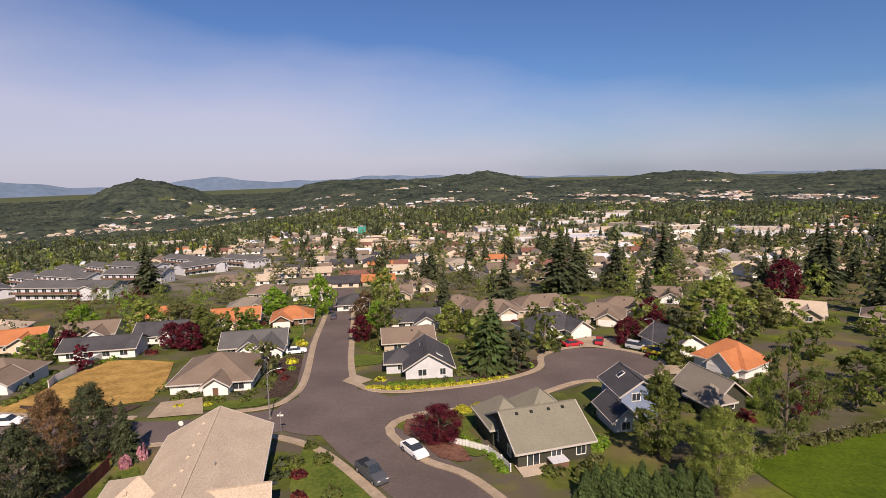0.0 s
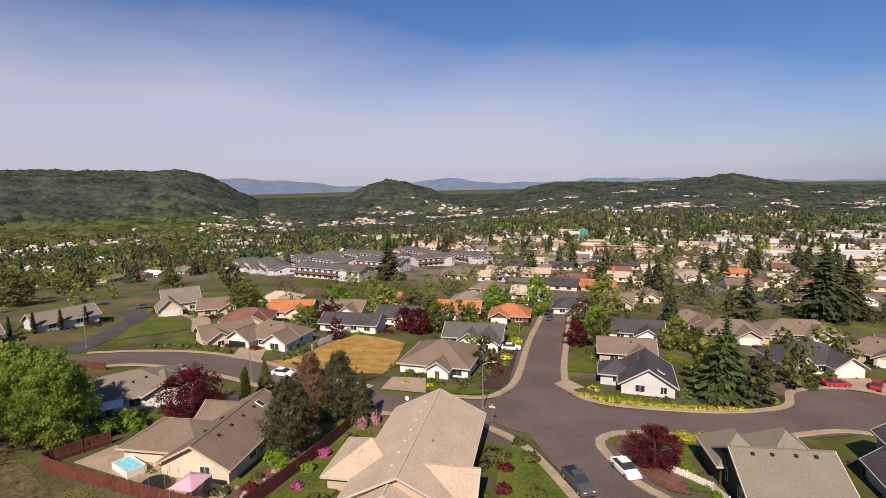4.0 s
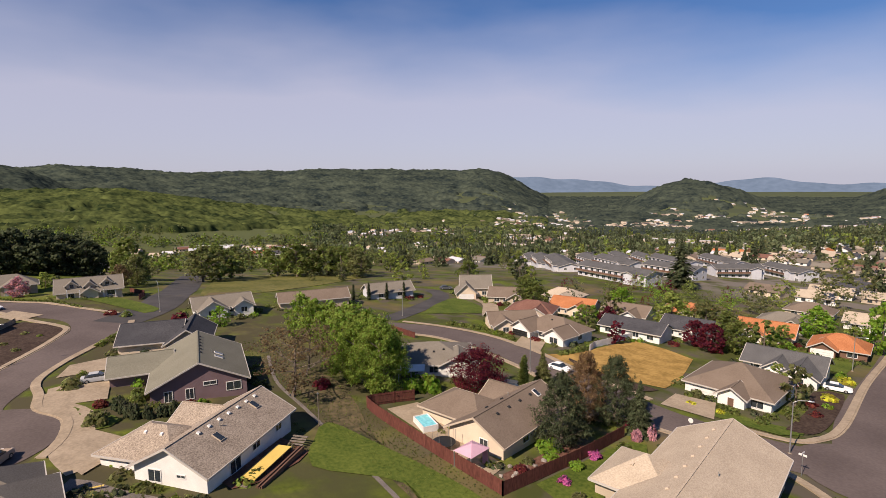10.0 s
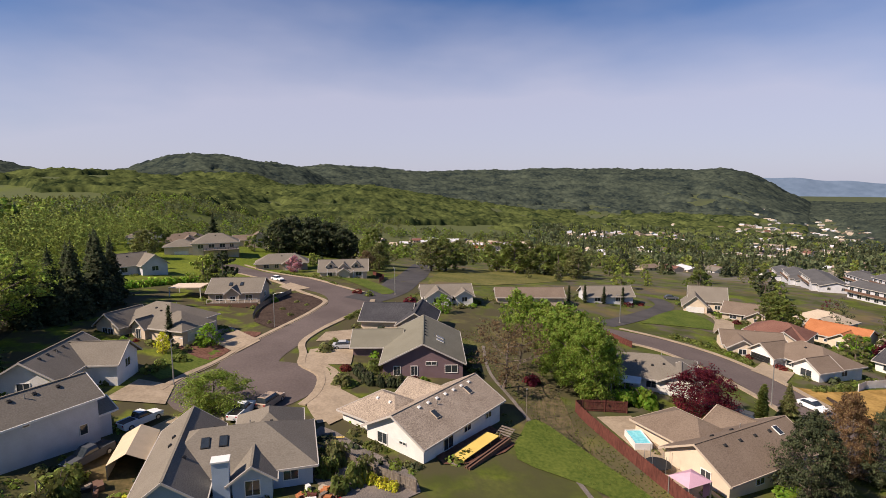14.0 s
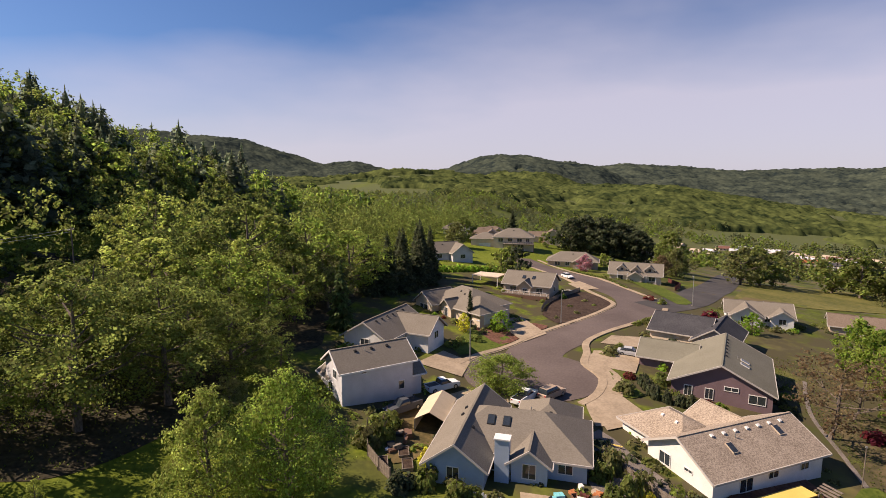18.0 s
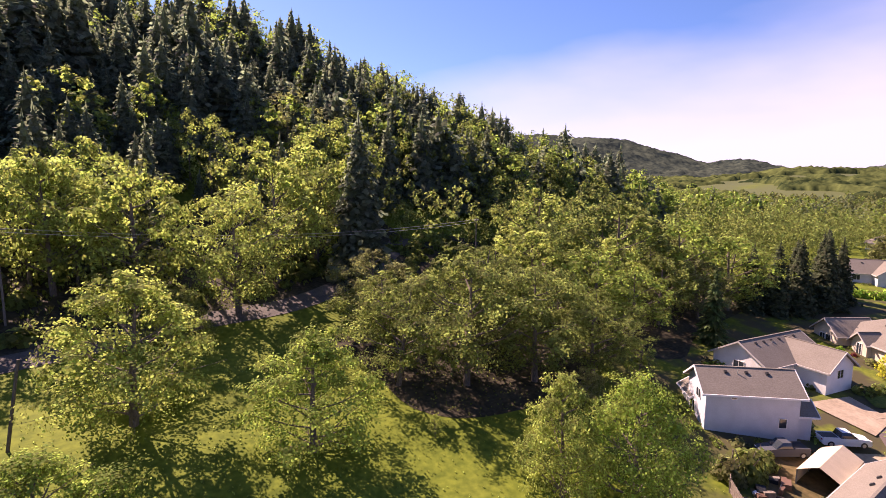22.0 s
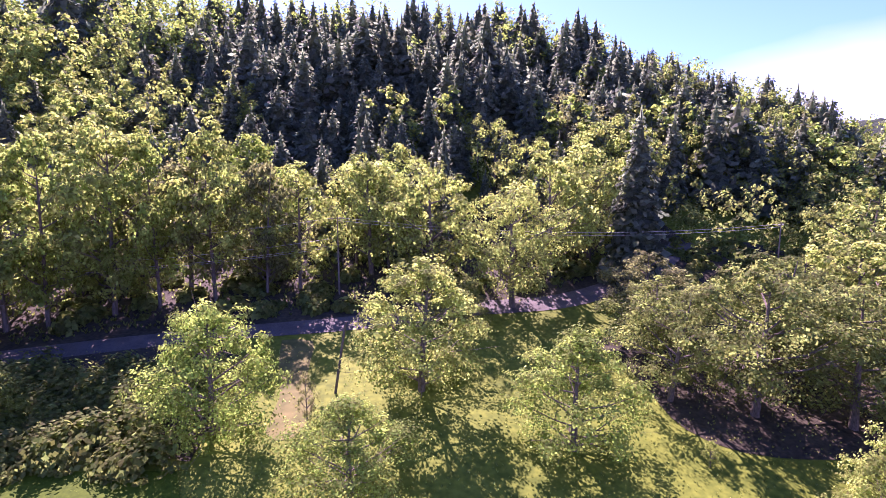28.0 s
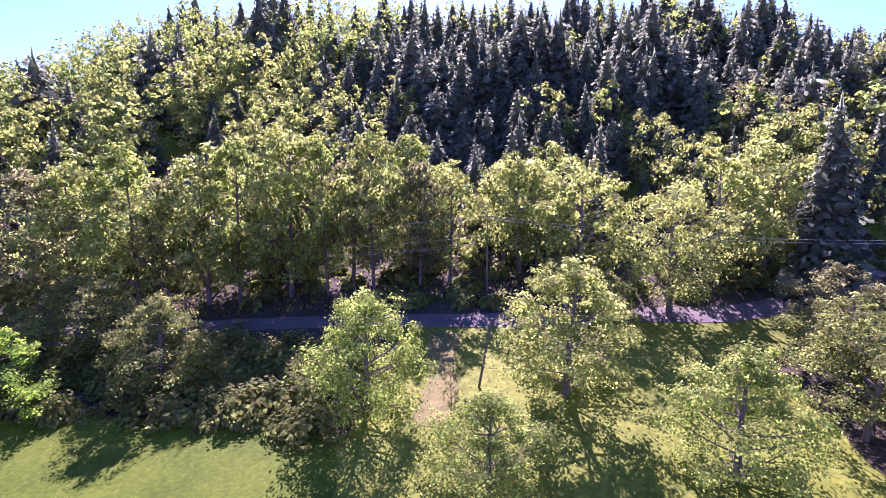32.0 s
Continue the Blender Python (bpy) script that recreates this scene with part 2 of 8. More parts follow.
# ---- builders ----
def ease(a, b, v):
    u = np.clip((v - a) / (b - a), 0, 1)
    return u * u * (3 - 2 * u)


def wooded_hill(x, y):
    u = -y - 20
    rise = 0.14 * np.clip(u, 0, 60) + 0.25 * np.clip(u - 60, 0, 30) + 0.59 * np.clip(u - 90, 0, 120)
    return rise * (1 - ease(40, 300, -x) * 0.98) * (1 - ease(150, 420, x) * 0.9)


def lattice(x, y, size, salt=0):
    """Smooth noise between 0 and 1 on a lattice of the given size in metres."""
    u, v = np.asarray(x, float) / size, np.asarray(y, float) / size
    i, j = np.floor(u), np.floor(v)

    def rnd(a, b):
        h = np.sin(a * 127.1 + b * 311.7 + salt * 74.7) * 43758.5453
        return h - np.floor(h)

    f, g = u - i, v - j
    f, g = f * f * (3 - 2 * f), g * g * (3 - 2 * g)
    return (rnd(i, j) * (1 - f) + rnd(i + 1, j) * f) * (1 - g) + (rnd(i, j + 1) * (1 - f) + rnd(i + 1, j + 1) * f) * g


# far hills, range by range: distance, depth in metres, and the line of the top as heading and angle above the eye
RANGES = [
    (2950, 700, [(300, -1.3), (316, -0.9), (322.9, -1.05), (326, -1.25), (328.6, -1.6), (331.3, -1.1), (334.7, -0.75), (338.3, -0.85), (341.4, -1.55), (349, -1.6), (352.3, -0.9), (355.3, -0.38), (360, -1.0), (363.7, -1.2), (367.9, -0.95), (370.8, -0.92), (374.3, -1.45), (378, -3)]),
    (2200, 420, [(382, -3.2), (384.5, -1.6), (387, -0.8), (389.5, -0.42), (391.5, -0.95), (393.5, -2.0), (396, -3.4)]),
    (2650, 750, [(39.5, -4), (42, -2.9), (43.8, -1.7), (45.4, -0.7), (47.7, 0.5), (49, 0.86), (52.1, 0.68), (59, 0.9), (66, 0.95), (74, 0.8), (80.4, 0.78), (85, 1.2), (89, 1.5), (93, 0.9), (98, 0)]),
    (1950, 420, [(88, -1), (92, 1.1), (96.4, 1.7), (98.9, 2.1), (102.1, 2.3), (104.3, 1.95), (106.5, 1.3), (109, 0.5), (113, -1)]),
    (2400, 500, [(109, -1), (114.8, 0.9), (117.3, 1.5), (120.6, 1.3), (123.7, 2.15), (127.8, 3.4), (132, 3.9), (137, 4.1), (145, 3.6), (156, 3)]),
    (1350, 330, [(62, -4.5), (79, -1.9), (85, -0.75), (91, -0.8), (97, -1.0), (103, -0.2), (109, 0.6), (114.5, 0.7), (118, 0.0), (123, -0.4), (135, 0.3), (150, 0.6)]),
]


def terrain(x, y):
    x, y = np.asarray(x, float), np.asarray(y, float)
    north = np.maximum(y, 0.0)
    z = -0.075 * np.minimum(north, 420) - 0.03 * np.clip(north - 420, 0, 600)
    z = z - 0.10 * np.minimum(np.maximum(-x - 170, 0.0), 350) * (1 - ease(-60, -200, y))
    r, az = np.hypot(x, y), np.degrees(np.arctan2(-x, y)) % 360
    top = z * 0
    spur = 0.72 + 0.4 * lattice(x, y, 240, 7) + 0.16 * lattice(x, y, 90, 8)
    for d, deep, line in RANGES:
        line = np.array(line)
        a = (az - line[0, 0]) % 360 + line[0, 0]
        rough = 0.3 * (lattice(x, y, 70, 9) - 0.5) + 0.16 * (lattice(x, y, 26, 10) - 0.5)
        edge = ease(line[0, 0] - 2, line[0, 0], a) * ease(line[-1, 0] + 4, line[-1, 0], a)
        high = EYE + d * np.tan(np.radians(np.interp(a, line[:, 0], line[:, 1]) + rough)) - z
        slope = np.exp(-((r - d) / deep) ** 2)
        top = np.maximum(top, high * edge * slope * (slope + (1 - slope) * np.minimum(spur, 1.15)))
    z = z + 12 * np.exp(-((x + 275) / 70) ** 2 - ((y + 75) / 75) ** 2)
    return z + top + wooded_hill(x, y)


def ground_z(x, y):
    return float(terrain(x, y))


def mesh_np(name, verts, faces, mat, smooth=False):
    me = bpy.data.meshes.new(name)
    verts, faces = np.asarray(verts, np.float32).reshape(-1, 3), np.asarray(faces, np.int32)
    k = faces.shape[1]
    me.vertices.add(len(verts))
    me.vertices.foreach_set("co", verts.ravel())
    me.loops.add(faces.size)
    me.loops.foreach_set("vertex_index", faces.ravel())
    me.polygons.add(len(faces))
    me.polygons.foreach_set("loop_start", np.arange(0, faces.size, k, dtype=np.int32))
    me.update(calc_edges=True)
    if smooth:
        me.polygons.foreach_set("use_smooth", np.ones(len(faces), bool))
    me.materials.append(mat)
    return me


def part(name, bm, mat, parent, label=""):
    """One mesh object out of a bmesh, or of a ready mesh, under a thing or a part."""
    if isinstance(bm, bmesh.types.BMesh):
        me = bpy.data.meshes.new(name)
        bmesh.ops.recalc_face_normals(bm, faces=bm.faces)
        bm.to_mesh(me)
        bm.free()
        me.materials.append(mat)
    else:
        me = bm
    ob = new(name, me)
    ob.parent = parent
    return tagged(ob, label)


def thing(name, x, y, rot, label, category, group="", z=None, kind=""):
    e = new(name)
    e.empty_display_size = 0.5
    e.matrix_basis = pose(x, y, ground_z(x, y) if z is None else z, 0, 0, rot)
    return tagged(e, label, category, group, kind)


def add_box(bm, lo, hi, m=None, top=None):
    """A box from corner to corner; top: how far its top face is drawn in."""
    i = top or 0
    p = [(lo[0], lo[1], lo[2]), (hi[0], lo[1], lo[2]), (hi[0], hi[1], lo[2]), (lo[0], hi[1], lo[2]),
         (lo[0] + i, lo[1] + i, hi[2]), (hi[0] - i, lo[1] + i, hi[2]), (hi[0] - i, hi[1] - i, hi[2]), (lo[0] + i, hi[1] - i, hi[2])]
    v = [bm.verts.new(m @ Vector(q) if m else q) for q in p]
    for f in ((3, 2, 1, 0), (4, 5, 6, 7), (0, 1, 5, 4), (1, 2, 6, 5), (2, 3, 7, 6), (3, 0, 4, 7)):
        bm.faces.new([v[k] for k in f])
    return bm


def boxes(*spec, m=None):
    bm = bmesh.new()
    for lo, hi in spec:
        add_box(bm, lo, hi, m)
    return bm


def add_tube(bm, pts, radii, sides=6):
    rings = []
    for k, (p, r) in enumerate(zip(pts, radii)):
        p, r = Vector(p), float(r)
        d = (Vector(pts[min(k + 1, len(pts) - 1)]) - Vector(pts[max(k - 1, 0)])).normalized()
        a = d.orthogonal().normalized()
        b = d.cross(a)
        rings.append([bm.verts.new(p + r * (math.cos(t) * a + math.sin(t) * b)) for t in (2 * math.pi * s / sides for s in range(sides))])
    for u, v in zip(rings, rings[1:]):
        for s in range(sides):
            bm.faces.new((u[s], u[(s + 1) % sides], v[(s + 1) % sides], v[s]))
    bm.faces.new(rings[0][::-1])
    bm.faces.new(rings[-1])
    return bm


# ---- ground, roads ----
def build_ground():
    ring = np.concatenate([np.linspace(3, 150, 74), 150 * np.exp(np.linspace(0, math.log(4800 / 150), 130))[1:]])
    na = 540
    a = np.linspace(0, 2 * math.pi, na, endpoint=False)
    x = (ring[:, None] * -np.sin(a)).ravel()
    y = (ring[:, None] * np.cos(a)).ravel()
    v = np.stack([x, y, terrain(x, y)], -1)
    i, j = np.meshgrid(np.arange(len(ring) - 1), np.arange(na), indexing="ij")
    f = np.stack([i * na + j, i * na + (j + 1) % na, (i + 1) * na + (j + 1) % na, (i + 1) * na + j], -1).reshape(-1, 4)
    v = np.vstack([v, [[0, 0, ground_z(0, 0)]]])
    me = mesh_np("ground", v, f, M["meadow"], True)
    bm = bmesh.new()
    bm.from_mesh(me)
    bm.verts.ensure_lookup_table()
    c = bm.verts[len(v) - 1]
    for k in range(na):
        bm.faces.new((c, bm.verts[(k + 1) % na], bm.verts[k]))
    bmesh.ops.recalc_face_normals(bm, faces=bm.faces)
    if bm.faces[0].normal.z < 0:
        bmesh.ops.reverse_faces(bm, faces=bm.faces)
    bm.to_mesh(me)
    bm.free()
    tagged(new("ground", me), "hillside meadow and valley floor with grass and bare patches", "ground", kind="structure")


def smooth_line(pts, step=2.0):
    """A rounded line through the points, at even steps."""
    p = np.array(pts, float)
    out = []
    for k in range(len(p) - 1):
        a, b, c, d = p[max(k - 1, 0)], p[k], p[k + 1], p[min(k + 2, len(p) - 1)]
        n = max(2, int(np.linalg.norm(c - b) / step))
        for u in np.linspace(0, 1, n, endpoint=False):
            out.append(0.5 * (2 * b + (c - a) * u + (2 * a - 5 * b + 4 * c - d) * u ** 2 + (3 * b - a - 3 * c + d) * u ** 3))
    out.append(p[-1])
    return np.array(out)


def ribbon(line, lo, hi, lift, thick=0.0, cols=1):
    """A strip beside a line, from lo to hi metres to its right, laid on the ground."""
    t = np.gradient(line, axis=0)
    t /= np.linalg.norm(t, axis=1, keepdims=True)
    nrm = np.stack([t[:, 1], -t[:, 0]], -1)
    bm = bmesh.new()
    offs = np.linspace(lo, hi, cols + 1)
    top = []
    for k in range(len(line)):
        row = []
        for o in offs:
            q = line[k] + nrm[k] * o
            row.append(bm.verts.new((q[0], q[1], ground_z(*q) + lift)))
        top.append(row)
    for a, b in zip(top, top[1:]):
        for c in range(cols):
            bm.faces.new((a[c], a[c + 1], b[c + 1], b[c]))
    if thick:
        edge = [r[0] for r in top] + [r[-1] for r in reversed(top)]
        low = [bm.verts.new(v.co - Vector((0, 0, thick))) for v in edge]
        n = len(edge)
        for k in range(n):
            bm.faces.new((edge[k], low[k], low[(k + 1) % n], edge[(k + 1) % n]))
    return bm


def patch(pts, lift, mat, name, label, category, thick=0.0, kind="structure", step=2.5, rounded=True):
    """A flat piece of ground cover with an outline, draped on the ground."""
    line = smooth_line(list(pts) + [pts[0]], step)[:-1] if rounded else np.array(pts, float)
    c = line.mean(0)
    bm = bmesh.new()
    rings = []
    for s in (1.0, 0.8, 0.6, 0.4, 0.2):
        q = c + (line - c) * s
        z = terrain(q[:, 0], q[:, 1]) + lift
        rings.append([bm.verts.new((*p, h)) for p, h in zip(q, z)])
    mid = bm.verts.new((*c, ground_z(*c) + lift))
    n = len(line)
    for a, b in zip(rings, rings[1:]):
        for k in range(n):
            bm.faces.new((a[k], a[(k + 1) % n], b[(k + 1) % n], b[k]))
    for k in range(n):
        bm.faces.new((rings[-1][k], rings[-1][(k + 1) % n], mid))
    bmesh.ops.recalc_face_normals(bm, faces=bm.faces)
    if sum(f.normal.z for f in bm.faces) < 0:
        bmesh.ops.reverse_faces(bm, faces=bm.faces)
    if thick:
        low = [bm.verts.new(v.co - Vector((0, 0, thick))) for v in rings[0]]
        for k in range(n):
            bm.faces.new((rings[0][k], low[k], low[(k + 1) % n], rings[0][(k + 1) % n]))
    me = bpy.data.meshes.new(name)
    bm.to_mesh(me)
    bm.free()
    me.materials.append(mat)
    return tagged(new(name, me), label, category, kind=kind)


def meadow_material():
    """Grass that turns dry and bare in patches, grey-brown plots under the town, and woodland on the far hills."""
    m = material("meadow", (0.074, 0.102, 0.009), (0.168, 0.2, 0.02), scale=0.05, fine=1.3, bump=0.5, stain=0.4, spec=0.1)
    t = m.node_tree
    n, l = t.nodes, t.links
    b = n["Principled BSDF"]
    now = b.inputs["Base Color"].links[0].from_socket
    co = n.new("ShaderNodeTexCoord")

    def noise_mask(scale, lo, hi, detail=5):
        pn = n.new("ShaderNodeTexNoise")
        pn.inputs["Scale"].default_value, pn.inputs["Detail"].default_value = scale, detail
        l.new(co.outputs["Object"], pn.inputs["Vector"])
        r = n.new("ShaderNodeMapRange")
        r.inputs["From Min"].default_value, r.inputs["From Max"].default_value = lo, hi
        l.new(pn.outputs[0], r.inputs[0])
        return r.outputs[0]

    def over(base, top, mask):
        mx = n.new("ShaderNodeMix")
        mx.data_type = "RGBA"
        l.new(mask, mx.inputs[0])
        l.new(base, mx.inputs[6])
        if isinstance(top, tuple):
            mx.inputs[7].default_value = (*top, 1)
        else:
            l.new(top, mx.inputs[7])
        return mx.outputs[2]

    def times(a, c):
        mt = n.new("ShaderNodeMath")
        mt.operation = "MULTIPLY"
        l.new(a, mt.inputs[0])
        l.new(c, mt.inputs[1])
        return mt.outputs[0]

    sep = n.new("ShaderNodeSeparateXYZ")
    l.new(co.outputs["Object"], sep.inputs[0])
    flat = n.new("ShaderNodeCombineXYZ")
    l.new(sep.outputs[0], flat.inputs[0])
    l.new(sep.outputs[1], flat.inputs[1])
    ln = n.new("ShaderNodeVectorMath")
    ln.operation = "LENGTH"
    l.new(flat.outputs[0], ln.inputs[0])

    def reach(src, lo, hi):
        r = n.new("ShaderNodeMapRange")
        r.inputs["From Min"].default_value, r.inputs["From Max"].default_value = lo, hi
        l.new(src, r.inputs[0])
        return r.outputs[0]

    now = over(now, (0.062, 0.07, 0.019), times(noise_mask(0.13, 0.3, 0.58), reach(sep.outputs[1], -22, 12)))
    now = over(now, (0.15, 0.115, 0.055), times(noise_mask(0.05, 0.5, 0.66), reach(sep.outputs[1], -45, 30)))
    now = over(now, (0.10, 0.085, 0.062), times(noise_mask(0.16, 0.47, 0.62), reach(sep.outputs[1], 25, 40)))
    now = over(now, (0.17, 0.148, 0.122), times(noise_mask(0.07, 0.44, 0.54), times(reach(sep.outputs[1], 195, 230), reach(ln.outputs[1], 1500, 1000))))
    west = n.new("ShaderNodeVectorMath")
    west.operation = "DISTANCE"
    l.new(flat.outputs[0], west.inputs[0])
    west.inputs[1].default_value = (-110, -8, 0)
    now = over(now, (0.075, 0.066, 0.034), times(noise_mask(0.22, 0.36, 0.52), reach(west.outputs[1], 75, 55)))
    now = over(now, (0.092, 0.106, 0.038), times(noise_mask(0.012, 0.26, 0.46, 8), reach(ln.outputs[1], 380, 800)))
    now = over(now, (0.066, 0.077, 0.04), times(noise_mask(0.02, 0.28, 0.6, 8), reach(ln.outputs[1], 900, 1700)))
    l.new(now, b.inputs["Base Color"])
    return m


M["meadow"] = meadow_material()
build_ground()


def far_range():
    """The mountain ranges at the edge of sight, their haze painted blue, closing the place all round."""
    a = np.linspace(0, 2 * math.pi, 720, endpoint=False)
    d = np.degrees(a)
    el = -0.75 + 0.22 * np.sin(a * 7 + 1) + 0.12 * np.sin(a * 19) + 0.07 * np.sin(a * 47 + 2) + 0.05 * np.sin(a * 101)
    for at, w, up in ((23.5, 4, 0.5), (42, 8, 0.35), (75, 28, 1.35), (150, 40, 1.5), (330, 25, -0.1)):
        el = el + up * np.exp(-(((d - at + 180) % 360 - 180) / w) ** 2)
    v, rows = [], 5
    for k in range(rows):
        r = 4300 + 100 * k
        u = k / (rows - 1)
        z = (EYE + 4700 * np.tan(np.radians(el))) * u ** 0.7 - 160 * (1 - u)
        v.append(np.stack([-np.sin(a) * r, np.cos(a) * r, z], -1))
    i, j = np.meshgrid(np.arange(rows - 1), np.arange(720), indexing="ij")
    f = np.stack([i * 720 + j, i * 720 + (j + 1) % 720, (i + 1) * 720 + (j + 1) % 720, (i + 1) * 720 + j], -1).reshape(-1, 4)
    # the blue of the base colour stands in for air haze
    m = material("hazed_mountains", (0.1, 0.14, 0.2), (0.13, 0.175, 0.245), scale=0.004, fine=0.02, bump=0.0, rough=1.0, spec=0.0)
    tagged(new("backdrop", mesh_np("backdrop", np.concatenate(v), f, m)), "forested mountain ranges in the far distance, blue haze in their colour", "mountains", kind="structure")


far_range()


# open fields among the far woods: heading and distance of the middle, half width in degrees, half depth in metres
CLEARINGS = [(119, 1000, 5, 110), (113, 900, 4, 70), (74, 850, 6, 60), (64, 950, 5, 60), (86, 620, 7, 50), (56, 1000, 5, 70), (97, 520, 5, 40), (109, 1180, 2.5, 50), (43, 900, 4, 60),
             (22, 1850, 3.5, 330), (5, 2300, 6, 160), (345, 2250, 7, 130), (331, 2300, 5, 120), (12, 2100, 4, 120)]


def grove(x, y):
    """How wooded the far country is: over a half, trees stand there."""
    x, y = np.asarray(x, float), np.asarray(y, float)
    r, az = np.hypot(x, y), np.degrees(np.arctan2(-x, y))
    w = 0.45 * lattice(x, y, 46, 1) + 0.3 * lattice(x, y, 130, 2) + 0.25 * lattice(x, y, 19, 3)
    hill = ease(1500, 2300, r) * 0.22 + ease(50, 80, az) * 0.12
    w = w + hill - 0.05 * ease(60, 40, np.abs(az))
    for a, d, wa, deep in CLEARINGS:
        da = (az - a + 180) % 360 - 180
        w = w - (0.6 if d < 1500 else 0.26) * np.exp(-((da / wa) ** 2 + ((r - d) / deep) ** 2) ** 2)
    return w + 0.06


def canopy(name, a0, a1, r0, r1, step, ratio, mat, label, tall):
    """The roof of distant woods: domed crowns side by side, with gaps where the country is open."""
    a = np.radians(np.arange(a0, a1, step))
    r = np.exp(np.arange(math.log(r0), math.log(r1), ratio))
    rr, aa = np.meshgrid(r, a, indexing="ij")
    rg = np.random.default_rng(int(a0) % 97 + 3)
    rr = rr * (1 + rg.uniform(-0.35, 0.35, rr.shape) * ratio)
    x, y = -np.sin(aa) * rr, np.cos(aa) * rr
    w = grove(x, y)
    lump = 0.55 * lattice(x, y, 12, 5) + 0.45 * lattice(x, y, 5.5, 6)
    h = np.where(w > 0.5, tall * (0.2 + 1.15 * lump + 0.12 * rg.random(x.shape)) * np.clip((w - 0.5) * 14, 0.4, 1), -2.5)
    h[0], h[-1], h[:, 0], h[:, -1] = -2.5, -2.5, -2.5, -2.5
    v = np.stack([x, y, terrain(x, y) + h], -1).reshape(-1, 3)
    n, m = x.shape
    i, j = np.meshgrid(np.arange(n - 1), np.arange(m - 1), indexing="ij")
    f = np.stack([i * m + j, i * m + j + 1, (i + 1) * m + j + 1, (i + 1) * m + j], -1).reshape(-1, 4)
    f = f[(h.reshape(-1)[f] > -2).any(1)]
    return tagged(new(name, mesh_np(name, v, f, mat)), label, "forest", kind="stuff")



ROADS = []


def road(name, pts, half, lift, label, mat="asphalt", step=2.0):
    line = smooth_line(pts, step)
    ROADS.append((line, half))
    return tagged(part(name, ribbon(line, -half, half, lift, 0.0, 4), M[mat], None), label, "road", kind="structure")


def disc(name, x, y, r, lift, label, mat="asphalt"):
    a = np.linspace(0, 2 * math.pi, 14, endpoint=False)
    return patch([(x + r * math.cos(t), y + r * math.sin(t)) for t in a], lift, M[mat], name, label, "road")


def pavement(pts, wide=1.2, side=1, gutter=True):
    """A raised kerb and walk of jointed slabs along a road's edge, to the line's right (1) or left (-1)."""
    line = smooth_line(pts, 1.5)
    lo, hi = (0, wide) if side > 0 else (-wide, 0)
    walkway = tagged(part("pavement", ribbon(line, lo, hi, 0.2, 0.28), M["concrete"], None), "pale concrete kerb and walk beside the road", "pavement", kind="structure")
    if gutter:
        lo, hi = (-0.28, 0) if side > 0 else (0, 0.28)
        tagged(part("gutter", ribbon(line, lo, hi, 0.1, 0.0), M["concrete"], walkway), "pale concrete gutter strip")
    return walkway


road("road_1", [(9, 36), (4, 47), (-2, 56), (-10, 67), (-17, 79), (-22, 93), (-25.5, 110), (-29, 135), (-33, 160), (-38, 190), (-43, 225)], 5.0, 0.06, "worn brownish grey asphalt street")
road("road_2", [(-15, 78), (-6, 80), (4, 84), (14, 88.5), (24, 95)], 5.2, 0.068, "worn brownish grey asphalt side street")
disc("cul_de_sac", 30.5, 101, 11.6, 0.076, "round asphalt turning place of the street")
disc("crossing", -17.5, 79, 9.5, 0.084, "asphalt street crossing")
road("road_3", [(-16, 80), (-28, 74.5), (-40, 71.5), (-52, 72), (-64, 74), (-78, 76.5), (-92, 76), (-104, 71), (-112, 62), (-118, 50)], 4.6, 0.072, "worn brownish grey asphalt street past the gardens")
road("road_4", [(-118, 68), (-126, 82), (-140, 101), (-152, 106)], 2.8, 0.08, "dark asphalt drive up the bank", "dark_asphalt")
road("road_5", [(-84, -12), (-94, -13), (-104, -9.5), (-121, -1), (-134, 5.5), (-148, 4), (-163, -6), (-184, -21), (-205, -36)], 5.0, 0.06, "worn brownish grey asphalt street")
disc("cul_de_sac", -82.5, -12, 11.0, 0.07, "round asphalt turning place among the houses")
road("road_6", [(-140, 9), (-154, 19), (-178, 28), (-200, 34), (-250, 46), (-310, 60)], 5.2, 0.08, "dark worn asphalt lane to the west", "dark_asphalt", 5.0)
road("road_7", [(75, -66), (40, -75), (24, -78), (9, -80), (-11, -84), (-28, -86.5), (-45, -96), (-62, -112)], 2.3, 0.08, "dappled grey gravel lane below the wooded slope", "lane_gravel")

pavement([(-35, 78.2), (-28.5, 80.2), (-26, 84.5), (-25.8, 94), (-31, 123.5), (-35, 152.5), (-40, 185)], 1.05, -1)
pavement([(26, 112), (20.6, 107), (18.8, 99), (14.2, 94), (7, 89.8), (-2, 87.2), (-8, 86.2), (-12.5, 87.2), (-15.6, 90), (-17.4, 94), (-20, 106), (-23.2, 126), (-27.8, 155), (-33.5, 180)], 1.05, 1)
pavement([(26, 112), (32, 113.2), (38, 110), (42, 104), (42, 97), (38, 92)], 1.05, -1)
pavement([(38, 92), (32, 89.5), (24, 89.5), (14, 82.5), (4, 78.2), (-4.5, 75.8), (-7.8, 71.5), (-5.5, 66), (-2.2, 61.5), (3.2, 57), (10, 45)], 1.05, 1)
pavement([(-1.5, 44), (-7.7, 54), (-15.6, 64.3), (-21.5, 68.8), (-27, 70.3), (-35, 69), (-46, 67.2), (-58, 68), (-72, 70.8), (-88, 71.2), (-99, 68.5), (-107, 60), (-113, 50)], 1.05, -1)
pavement([(-48, 77), (-64, 78.6), (-79, 81.2), (-93, 80.9), (-105, 76.4), (-114, 70)], 1.05, 1)
